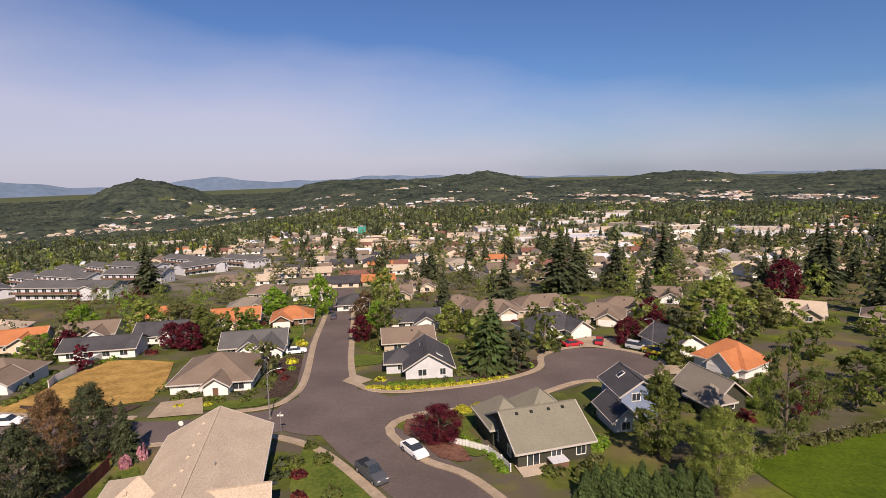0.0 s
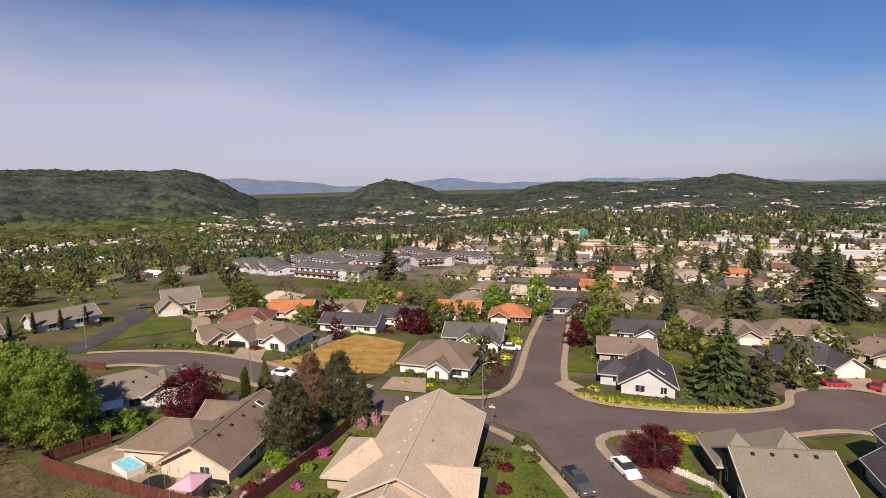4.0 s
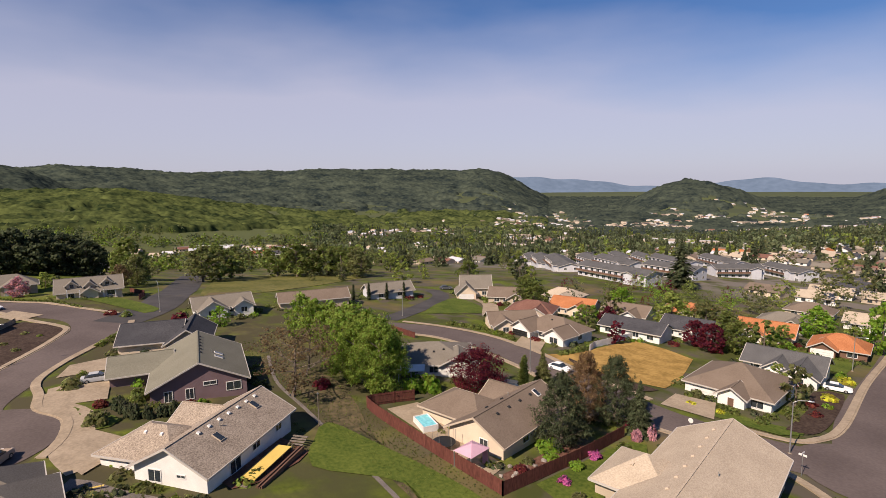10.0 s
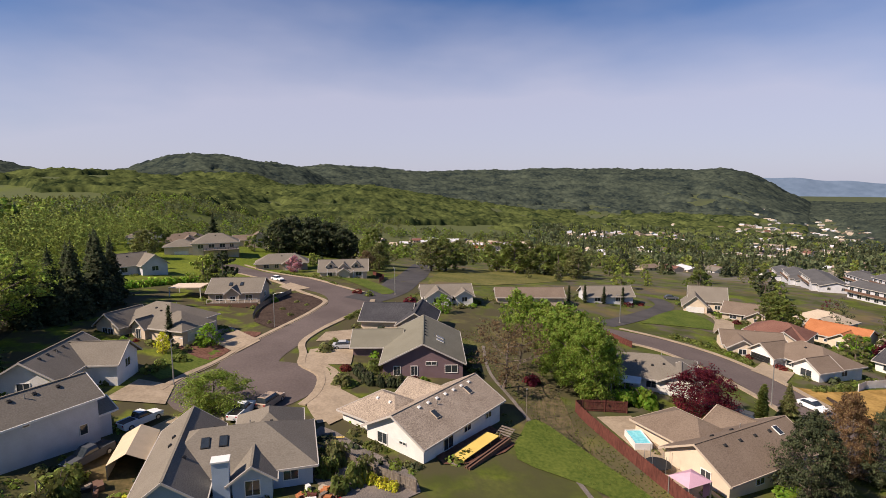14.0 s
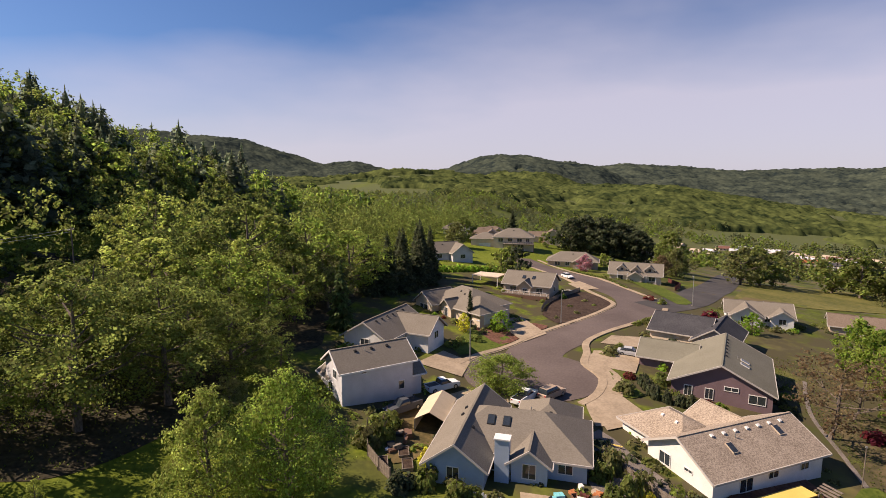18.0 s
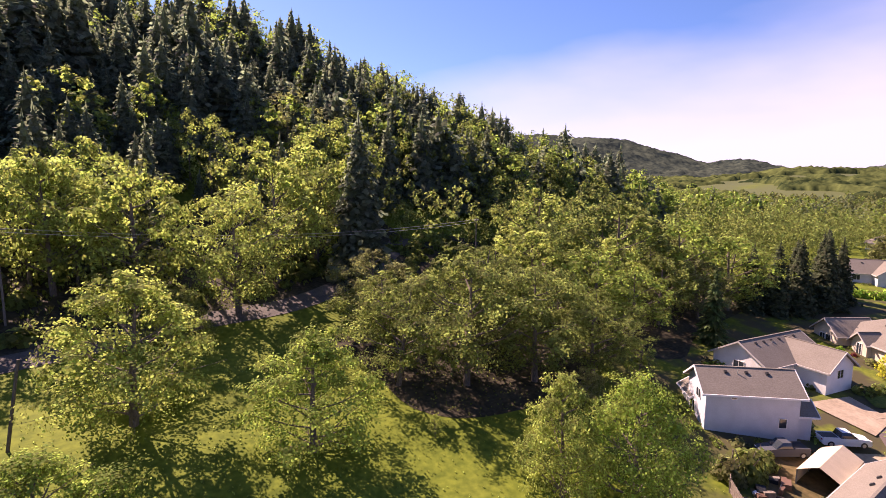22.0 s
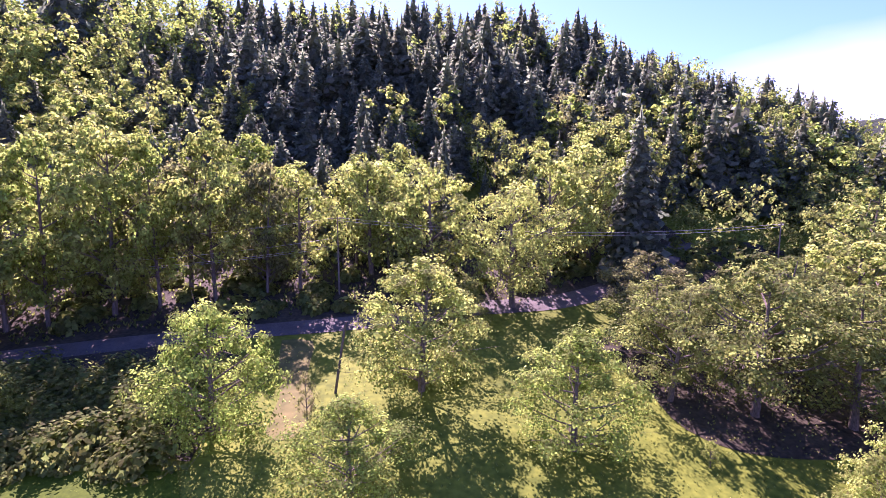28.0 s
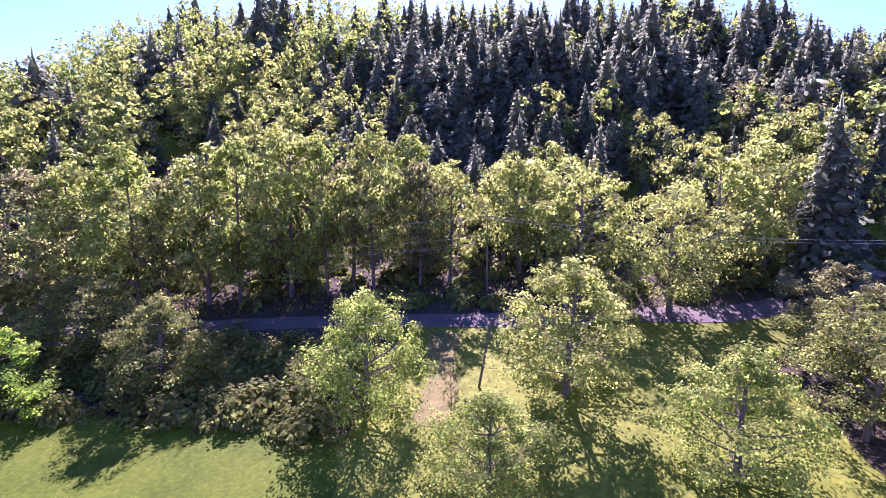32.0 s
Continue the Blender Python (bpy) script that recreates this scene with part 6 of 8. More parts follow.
tree("light", -28.8, -45.2, 2.8, 0.9, "leaf_yellow", "young sapling on the meadow", seed=1)
tree("light", 10.3, -54, 6.5, 0.5, "leaf_olive", "thin young tree beside the path", seed=2)


for k, (px, py, ph) in enumerate([(-84, -57, 13), (-95, -56, 12), (-105, -61, 12), (-80, -65, 15), (-90, -62, 14), (-100, -66, 14), (-72, -74, 16), (-116, -62, 14), (-125, -60, 13)]):
    tree("oak", px, py, ph, 1.1, ["leaf_green", "leaf_olive", "leaf_green", "leaf_yellow"][k % 4], "leafy oak at the wood's edge behind the houses", seed=1 + k % 3, group="oaks behind the houses")


for k, (px, back, ph, pw) in enumerate([(18, 13, 22, 1.0), (23, 5, 24, 0.7), (26, 19, 27, 1.0), (31, 7, 30, 0.75), (36, 15, 24, 1.1), (39, 4, 29, 0.7), (45, 10, 31, 0.9), (48, 21, 25, 1.1), (53, 5, 30, 0.8), (58, 12, 28, 1.0), (63, 4, 24, 0.8), (67, 11, 30, 0.95), (74, 6, 28, 0.9), (80, 13, 27, 1.1)]):
    tree("lane", px, -80 + 0.005 * (px - 9) ** 2 - max(back, 11), ph, pw, ["leaf_yellow", "leaf_olive", "leaf_fresh"][k % 3], "tall slender tree with a bare lower trunk behind the lane", seed=1 + k % 3, group="tall trees behind the lane")


# ---- woods and far town, joined ----
def scatter(name, template, places, scales, mat, label, category, squash=None, tint=None):
    """Many copies of a template of faces as real geometry in one object."""
    rng = np.random.default_rng(5)
    q = template.reshape(-1, 3)
    n = len(places)
    a = rng.uniform(0, 2 * math.pi, n)
    c, s = np.cos(a)[:, None], np.sin(a)[:, None]
    sc = np.asarray(scales)[:, None]
    sq = 1.0 if squash is None else rng.uniform(*squash, (n, 1))
    x = (q[:, 0] * c - q[:, 1] * s) * sc * sq + places[:, :1]
    y = (q[:, 0] * s + q[:, 1] * c) * sc * sq + places[:, 1:2]
    z = q[:, 2] * sc + places[:, 2:3]
    v = np.stack([x, y, z], -1).reshape(-1, 4, 3)
    return tagged(new(name, quad_mesh(name, v, mat)), label, category, kind="stuff")


def on_ground(xy, sink=0.2):
    return np.column_stack([xy, terrain(xy[:, 0], xy[:, 1]) - sink])


rng = np.random.default_rng(21)
_, near_conifer_q = grow_needled(3, 2.5, 15, 760, 0.6)
_, broad_conifer_q = grow_needled(13, 3.2, 12, 820, 0.68)
_, old_conifer_q = grow_needled(23, 3.3, 9, 860, 0.72, 0.03, 0.55)
_, mid_conifer_q = grow_needled(4, 2.7, 11, 380, 0.85)
_, small_conifer_q = grow_conifer(4, 10, 2.5, 7, 5, 0.04, 0.3, 0.72, 1, 0.6, 1.6)
_, broad_q = grow_full(6, 4.4, 12, 80, 240, 0.85, 0.06, 0.75, 0.9)
_, town_q = grow_full(12, 4.4, 13, 100, 620, 0.46, 0.06, 0.75, 0.9)
_, small_broad_q = grow_broadleaf(7, 10, 4.4, 18, 36, 2.7, 0.06)
_, valley_q = grow_full(9, 4.6, 9, 45, 90, 1.35, 0.06, 0.75, 0.9)
_, fine_broad_q = grow_full(8, 4.4, 13, 95, 950, 0.33, 0.08, 0.8, 0.9)


def wood(n, x0, x1, y0, y1, keep):
    p = np.column_stack([rng.uniform(x0, x1, n), rng.uniform(y0, y1, n)])
    return p[keep(p[:, 0], p[:, 1])]


def spaced(p, gap):
    """Thin out places that stand closer than a gap."""
    cells, out = set(), []
    for x, y in p:
        i, j = int(x // gap), int(y // gap)
        if (i, j) not in cells:
            cells.add((i, j))
            out.append((x, y))
    return np.array(out)


# conifers on the upper slope: a grove of broadleaves breaks them on the eastern shoulder
shoulder = lambda x, y: ease(35, 95, x) * 0.93 + ease(90, 170, -x) * 0.55
p = spaced(wood(3000, -230, 330, -180, -116, lambda x, y: (y < -120 - 0.03 * np.abs(x)) & (wooded_hill(x, y) > 6) & (rng.random(len(x)) > shoulder(x, y))), 7.0)
p = p[np.hypot(p[:, 0] - 95, p[:, 1] + 130) > 15]
tall = rng.uniform(0.7, 1.8, len(p)) + 0.6 * rng.random(len(p)) ** 3 + 0.3 * ease(-130, -165, p[:, 1])
tall = tall * (0.72 + 0.6 * lattice(p[:, 0], p[:, 1], 26, 21)) * (1 + 0.25 * ease(60, 130, p[:, 0]))
for k, q in enumerate((near_conifer_q, broad_conifer_q, old_conifer_q)):
    scatter("hillside_conifers", q, on_ground(p[k::3]), tall[k::3], M["leaf_hill"], "dense dark conifer wood covering the steep hill", "forest", (0.95, 1.4))
p = spaced(wood(2800, -300, 380, -250, -180, lambda x, y: (wooded_hill(x, y) > 5) & (rng.random(len(x)) > shoulder(x, y) * 0.97)), 7.2)
p = p[np.hypot(p[:, 0] - 95, p[:, 1] + 130) > 15]
tall = rng.uniform(0.8, 2.0, len(p)) * (0.62 + 0.75 * lattice(p[:, 0], p[:, 1], 30, 22)) * (0.95 + 0.45 * ease(50, 120, p[:, 0]))
scatter("hilltop_conifers", mid_conifer_q, on_ground(p), tall, M["leaf_hill"], "dark conifers along the ridge of the hill", "forest", (1.0, 1.5))
p = spaced(wood(1300, -300, 380, -255, -118, lambda x, y: (wooded_hill(x, y) > 5) & (rng.random(len(x)) < shoulder(x, y) + 0.13)), 8.5)
p = p[np.hypot(p[:, 0] - 95, p[:, 1] + 130) > 15]
near = (p[:, 1] > -175) & (np.abs(p[:, 0]) < 170)
for q, sel, mt in ((fine_broad_q, near & (p[:, 0] > 0), "leaf_yellow"), (fine_broad_q, near & (p[:, 0] <= 0), "leaf_fresh"), (fine_broad_q[::2], ~near, "leaf_fresh")):
    scatter("hillside_broadleaves", q, on_ground(p[sel]), rng.uniform(1.3, 2.2, sel.sum()) * (1 + 0.3 * ease(50, 120, p[sel, 0])), M[mt], "fresh yellow-green broadleaf trees within the wood", "forest", (0.8, 1.2))


def lane_y(x):
    return np.interp(x, [-62, -45, -28, -11, 9, 24, 40, 75, 130], [-112, -96, -86.5, -84, -80, -78, -75, -66, -50])


# broadleaf belt along the foot of the hill, with its trunks
def belt(count, x0, x1, quads, low, high, mat, label, seed, deep=42):
    rng_b = np.random.default_rng(seed)
    x = rng_b.uniform(x0, x1, count)
    p = np.column_stack([x, lane_y(x) - 13 - deep * rng_b.random(count) ** 1.4])
    p = p[(np.abs(np.degrees(np.arctan2(-p[:, 0], p[:, 1])) - 143.6) > np.where(np.hypot(p[:, 0], p[:, 1]) < 122, 3.6, 0.0)) & (np.hypot(p[:, 0] - 84, p[:, 1] + 120) > 8)]
    s = rng_b.uniform(low, high, len(p))
    scatter("slope_broadleaves", quads, on_ground(p), s, M[mat], label, "forest", (0.75, 1.1))
    bm = bmesh.new()
    for (x, y), k in zip(p, s):
        z = ground_z(x, y)
        lean = rng_b.normal(size=2) * 0.5
        add_tube(bm, [(x, y, z - 0.5), (x + lean[0], y + lean[1], z + 5.5 * k)], (0.16 * k, 0.07 * k), 5)
        add_tube(bm, [(x + lean[0] * 0.5, y + lean[1] * 0.5, z + 2.6 * k), (x + lean[0] + 1.3 * k, y + lean[1], z + 5 * k)], (0.07 * k, 0.03 * k), 4)
    tagged(part("belt_trunks", bm, M["bark"], None), "pale trunks of the broadleaf belt", "forest", kind="stuff")


for k, (mt, cnt) in enumerate((("leaf_yellow", 22), ("leaf_fresh", 13), ("leaf_olive", 9), ("leaf_green", 6))):
    _, fine_q = grow_full(30 + k, 4.3, 15, 150, 2600, 0.19, (0.2, 0.3, 0.12, 0.06)[k], 0.85, 0.9)
    belt(cnt, -62, 130, fine_q, (1.6, 1.4, 1.1, 1.0)[k], (2.5, 2.2, 2.1, 1.7)[k], mt, "broadleaf trees in fresh leaf along the lane", 40 + k)
belt(95, -165, -62, fine_broad_q, 1.2, 2.0, "leaf_green", "broadleaf trees in fresh leaf on the western slope", 50, 60)
belt(60, -300, -165, broad_q, 1.3, 2.1, "leaf_fresh", "broadleaf trees in fresh leaf along the western slope", 52, 60)
belt(60, 132, 240, broad_q, 1.3, 2.1, "leaf_yellow", "broadleaf trees in fresh leaf on the eastern slope", 51, 90)
_, under_q = grow_shrub(9, 1, 1, 208, 0.3)
p = wood(560, -70, 140, -125, -56, lambda x, y: (y < lane_y(x) - 5) & (y > lane_y(x) - 24))
scatter("understory", under_q, on_ground(p), rng.uniform(1.2, 3.4, len(p)), M["leaf_green"], "low undergrowth beneath the trees by the lane", "undergrowth", (0.8, 1.3))
p = wood(150, -86, -50, -112, -80, lambda x, y: y < lane_y(x) + 30)
scatter("understory", under_q, on_ground(p), rng.uniform(0.8, 2.4, len(p)), M["leaf_green"], "low brush on the bank round the utility pole", "undergrowth", (0.8, 1.3))
_, brush_q = grow_shrub(10, 1, 1, 624, 0.11)
p = wood(330, 22, 82, -68, -46, lambda x, y: (y > lane_y(x) + 4) & (y < -48.5 + 0.06 * (x - 22)) & (np.hypot(x - 19.8, y + 53.4) > 6))
scatter("thicket", brush_q, on_ground(p), rng.uniform(1.0, 4.2, len(p)), M["leaf_green"], "dark tangled thicket between lane and grass", "undergrowth", (0.8, 1.3))
p = wood(260, -330, -60, -125, -58, lambda x, y: (y < -66 + 0.06 * (x + 50)) & (np.abs(np.degrees(np.arctan2(-x, y)) - 143.6) > np.where(np.hypot(x, y) < 122, 3.6, 0.0)))
scatter("wood_edge", fine_broad_q[::2], on_ground(p), rng.uniform(1.0, 1.8, len(p)), M["leaf_green"], "dense green broadleaf wood behind the houses", "forest", (0.8, 1.2))
p = wood(90, -280, 180, -135, -92, lambda x, y: y < lane_y(x) - 15)
p = p[np.hypot(p[:, 0] - 84, p[:, 1] + 120) > 12]
scatter("slope_conifers", near_conifer_q, on_ground(p), rng.uniform(1.3, 2.3, len(p)), M["leaf_hill"], "dark conifers among the broadleaf belt", "forest", (0.8, 1.2))
# woods of the western valley and hills
p = wood(4000, -950, -330, -420, 800, lambda x, y: (np.abs(np.degrees(np.arctan2(-x, y)) - 95) < 52) & (np.hypot(x, y) > 330) & (np.hypot(x, y) < 900) & (grove(x, y) > 0.5))
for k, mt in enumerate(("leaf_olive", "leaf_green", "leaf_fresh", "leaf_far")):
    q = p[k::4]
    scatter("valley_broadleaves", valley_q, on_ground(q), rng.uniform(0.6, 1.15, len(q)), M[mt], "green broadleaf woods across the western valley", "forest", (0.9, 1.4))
canopy("valley_woods", 42.5, 152, 860, 1560, 0.21, 0.0058, M["canopy"], "fresh green woods across the rolling western valley", 9.5)
canopy("far_woods", 42.5, 152, 1540, 3000, 0.18, 0.0058, M["hazed_canopy"], "dark mixed woods covering the far western hills, blue haze in the colour", 9.5)
canopy("far_woods", -56, 46, 1050, 3300, 0.13, 0.0085, M["hazed_canopy"], "dark mixed woods beyond the town and on its hills, blue haze in the colour", 8.5)
# trees through the town
p = np.concatenate([wood(700, -700, 800, 200, 800, lambda x, y: (np.hypot(x, y) > 230) & ~((x > -270) & (x < -95) & (y > 150) & (y < 360))), wood(170, 105, 420, 120, 420, lambda x, y: x > 105 + 0.2 * (y - 120))])
for half, mt in ((0, "leaf_dark"), (1, "leaf_olive")):
    q = p[half::2]
    scatter("town_groves", (mid_conifer_q[::2], broad_q[::2])[half], on_ground(q), rng.uniform(0.9, 1.9, len(q)) * (1, 0.75)[half], M[mt], ("dark conifer groves between the roofs", "leafy groves between the roofs")[half], "trees", (1.0, 1.5))
p = wood(9000, -1000, 1000, 170, 1150, lambda x, y: (np.hypot(x, y) > 190) & (np.hypot(x, y) < 1150) & (rng.random(len(x)) < (0.35 + 1.2 * grove(x, y)) * np.where(np.hypot(x, y) < 560, 0.42, 0.95)) & (np.abs(np.degrees(np.arctan2(-x, y))) < 68) & ~((x > -270) & (x < -95) & (y > 150) & (y < 360) & (rng.random(len(x)) > 0.12)))
k = rng.random(len(p))
close = np.hypot(p[:, 0], p[:, 1]) < 430
for near, cq, bq in ((True, mid_conifer_q, town_q), (False, small_conifer_q, small_broad_q)):
    pick = close if near else ~close
    sel = pick & (k < (0.2 if near else 0.4))
    scatter("town_conifers", cq, on_ground(p[sel]), rng.uniform(0.8, 1.7, sel.sum()), M["leaf_dark"], "dark conifers scattered through the town", "trees", (0.9, 1.3))
    sel = pick & (k >= (0.2 if near else 0.4)) & (k < (0.68 if near else 0.84))
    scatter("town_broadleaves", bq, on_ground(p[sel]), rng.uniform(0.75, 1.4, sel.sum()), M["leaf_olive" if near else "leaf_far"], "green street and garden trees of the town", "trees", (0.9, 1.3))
    sel = pick & (k >= (0.68 if near else 0.84))
    scatter("town_spring_trees", bq, on_ground(p[sel]), rng.uniform(0.6, 1.2, sel.sum()), M["leaf_yellow"], "yellow-green spring trees of the town", "trees", (0.9, 1.3))


def town_house(L, W, eave, rise):
    """Walls and a gabled roof as separate sets of faces."""
    x, y, o = L / 2, W / 2, 0.5
    w = [[(-x, -y, -2), (x, -y, -2), (x, -y, eave), (-x, -y, eave)], [(x, y, -2), (-x, y, -2), (-x, y, eave), (x, y, eave)],
         [(x, -y, -2), (x, y, -2), (x, y, eave), (x, -y, eave)], [(-x, y, -2), (-x, -y, -2), (-x, -y, eave), (-x, y, eave)],
         [(x, -y, eave), (x, y, eave), (x, 0, eave + rise), (x, 0, eave + rise)], [(-x, y, eave), (-x, -y, eave), (-x, 0, eave + rise), (-x, 0, eave + rise)]]
    lo = eave - o * rise / y
    r = [[(-x - o, -y - o, lo), (x + o, -y - o, lo), (x + o, 0, eave + rise), (-x - o, 0, eave + rise)], [(x + o, y + o, lo), (-x - o, y + o, lo), (-x - o, 0, eave + rise), (x + o, 0, eave + rise)],
         [(-x - o, -y - o, lo - 0.2), (-x - o, -y - o, lo), (x + o, -y - o, lo), (x + o, -y - o, lo - 0.2)]]
    g = [[(u - 0.7, -y - 0.04, 0.9), (u + 0.7, -y - 0.04, 0.9), (u + 0.7, -y - 0.04, 2.1), (u - 0.7, -y - 0.04, 2.1)] for u in (-x * 0.6, 0, x * 0.6)]
    return np.array(w, float), np.array(r, float), np.array(g, float)


def town():
    rng = np.random.default_rng(8)
    rows = []
    for gy in np.arange(205, 1500, 21.0):
        for gx in np.arange(-900, 900, 17.5):
            x, y = gx + rng.normal() * 3, gy + rng.normal() * 2.5 + 0.12 * gx
            az = math.degrees(math.atan2(-x, y))
            if abs(az) > 64 or rng.random() < 0.24 + 0.2 * (y > 700) or (x < -95 and y < 370 - 0.2 * x and x > -330) or abs((gx + 40) % 140) < 8:
                continue
            if y < 215 and x < 60 or math.hypot(x, y) > 700 and grove(x, y) > 0.5:
                continue
            rows.append((x, y, 7 + rng.normal() * 4 + 90 * (rng.random() < 0.3)))
    for x, y in np.column_stack([rng.uniform(-660, -440, 110), rng.uniform(60, 300, 110)]):
        rows.append((x, y, rng.uniform(50, 90)))
    for x, y in np.column_stack([rng.uniform(-1300, 1300, 9000), rng.uniform(600, 2500, 9000)]):
        if 900 < math.hypot(x, y) < 2600 and abs(math.degrees(math.atan2(-x, y))) < 56 and grove(x, y) < 0.45 and rng.random() < (0.6 if math.hypot(x, y) < 1500 else 0.3):
            rows.append((x, y, rng.uniform(-60, 80)))
    rows = np.array(rows)
    w, r, g = town_house(13, 9.5, 2.7, 1.9)
    kinds = ["roof_grey", "roof_brown", "roof_cream", "roof_brown", "roof_dark", "roof_grey", "roof_orange", "roof_red", "roof_dark", "roof_cream"]
    pick = rng.integers(0, len(kinds) + 4, len(rows)) % len(kinds)
    pick[(pick == 6) & (rng.random(len(rows)) < 0.6)] = 1
    pale = rng.random(len(rows)) < np.where(np.hypot(rows[:, 0], rows[:, 1]) > 480, 0.42, 0.16)
    pick[pale] = np.where(rng.random(pale.sum()) < 0.5, 2, 10)
    kinds.append("pale_grey")
    names = {"pale_grey": "whitish", "roof_grey": "grey", "roof_brown": "brown", "roof_cream": "pale tan", "white": "white", "roof_orange": "orange", "roof_red": "red-brown", "roof_dark": "dark"}

    def put(faces, sel, name, mat, label):
        q = faces.reshape(-1, 3)
        a = np.radians(rows[sel, 2])[:, None]
        s = rng2.uniform(0.85, 1.2, (len(a), 1))
        x = (q[:, 0] * np.cos(a) - q[:, 1] * np.sin(a)) * s + rows[sel, :1]
        y = (q[:, 0] * np.sin(a) + q[:, 1] * np.cos(a)) * s + rows[sel, 1:2]
        z = q[:, 2] + terrain(rows[sel, 0], rows[sel, 1])[:, None]
        tagged(new(name, quad_mesh(name, np.stack([x, y, z], -1).reshape(-1, 4, 3), mat)), label, "houses", kind="stuff")

    for i in range(len(kinds)):
        sel = pick == i
        if sel.any():
            nm = names[kinds[i]]
            rng2 = np.random.default_rng(i)
            put(r, sel, "town_roofs", M[kinds[i]], f"{nm} roofs of the town in the valley")
            rng2 = np.random.default_rng(i)
            put(w, sel, "town_walls", M[("tan", "cream", "white")[i % 3]], f"pale walls of the town houses under {nm} roofs")
            rng2 = np.random.default_rng(i)
            put(g, sel, "town_windows", M["glass"], f"windows of the town houses under {nm} roofs")


town()


# ---- street furniture and yards ----
def clear_of(x, y, home=8.5, road_gap=2.0):
    for line, half in ROADS:
        if np.min(np.hypot(line[:, 0] - x, line[:, 1] - y)) < half + road_gap:
            return False
    return all(math.hypot(hx - x, hy - y) > home for hx, hy, *_ in HOMES)


def wheel(parent, x, y, r=0.33):
    w = part("wheel", add_tube(bmesh.new(), [(x, y - 0.1, r), (x, y + 0.1, r)], (r, r), 14), M["black"], parent)
    s = 1 if y > 0 else -1
    part("rim", add_tube(bmesh.new(), [(x, y + s * 0.08, r), (x, y + s * 0.115, r)], (r * 0.62, r * 0.55), 12), M["metal"], w)


def loft(sections):
    """A closed body through cross rings: x, half width low, half width high, z low, z high."""
    bm = bmesh.new()
    rings = []
    for x, w0, w1, z0, z1 in sections:
        rings.append([bm.verts.new((x, s * w, z)) for s, w, z in ((-1, w0, z0), (1, w0, z0), (1, w0, z0 * 0.45 + z1 * 0.55), (1, w1, z1), (-1, w1, z1), (-1, w0, z0 * 0.45 + z1 * 0.55))])
    for a, b in zip(rings, rings[1:]):
        for k in range(6):
            bm.faces.new((a[k], a[(k + 1) % 6], b[(k + 1) % 6], b[k]))
    bm.faces.new(rings[0][::-1])
    bm.faces.new(rings[-1])
    return bm


def car(x, y, rot, paint_name, shape, label, group="parked vehicles"):
    """Front towards +x. shape: sedan, wagon or pickup."""
    long = {"sedan": 4.6, "wagon": 4.8, "pickup": 5.4}[shape]
    tall = {"sedan": 1.42, "wagon": 1.72, "pickup": 1.75}[shape]
    belt = {"sedan": 0.9, "wagon": 1.02, "pickup": 1.08}[shape]
    c = thing("pickup_truck" if shape == "pickup" else "car", x, y, rot, label, "pickup" if shape == "pickup" else "car", group)
    c.location.z += 0.12
    h, p = long / 2, M[paint_name]
    part("body", loft([(-h, 0.78, 0.74, 0.4, belt - 0.1), (-h + 0.15, 0.88, 0.82, 0.28, belt), (-0.3, 0.9, 0.86, 0.25, belt), (h - 1.3, 0.9, 0.85, 0.25, belt), (h - 0.25, 0.88, 0.76, 0.28, belt - 0.14), (h, 0.76, 0.68, 0.4, belt - 0.28)]), p, c)
    back, front = {"sedan": (-1.75, 0.95), "wagon": (-2.25, 1.05), "pickup": (-0.75, 1.15)}[shape]
    cab = part("cabin", loft([(back, 0.8, 0.78, belt - 0.02, belt + 0.03), (back + (0.6 if shape == "sedan" else 0.2), 0.8, 0.64, belt - 0.02, tall - 0.04), (front - 0.75, 0.8, 0.64, belt - 0.02, tall - 0.03), (front, 0.8, 0.78, belt - 0.02, belt + 0.03)]), M["glass"], c, "dark glazed cabin")
    part("roof_panel", loft([(back + (0.6 if shape == "sedan" else 0.2), 0.64, 0.6, tall - 0.06, tall), (front - 0.75, 0.64, 0.6, tall - 0.05, tall)]), p, cab)
    if shape == "pickup":
        part("load_bed", boxes(((-h + 0.12, -0.7, belt - 0.3), (-0.85, 0.7, belt + 0.012))), M["black"], c, "open black load bed")
        for s in (-1, 1):
            part("bed_rail", boxes(((-h + 0.1, s * 0.8 - 0.06, belt), (-0.85, s * 0.8 + 0.06, belt + 0.08))), p, c)
    for s in (-1, 1):
        for u in (-h + 0.9, h - 0.95):
            wheel(c, u, s * 0.83, 0.37 if shape == "pickup" else 0.32)
        part("headlight", boxes(((h - 0.16, s * 0.55 - 0.16, belt - 0.36), (h - 0.02, s * 0.55 + 0.16, belt - 0.22))), M["white"], c)
        part("tail_light", boxes(((-h - 0.02, s * 0.62 - 0.12, belt - 0.3), (-h + 0.06, s * 0.62 + 0.12, belt - 0.12))), M["car_red"], c)
    return c


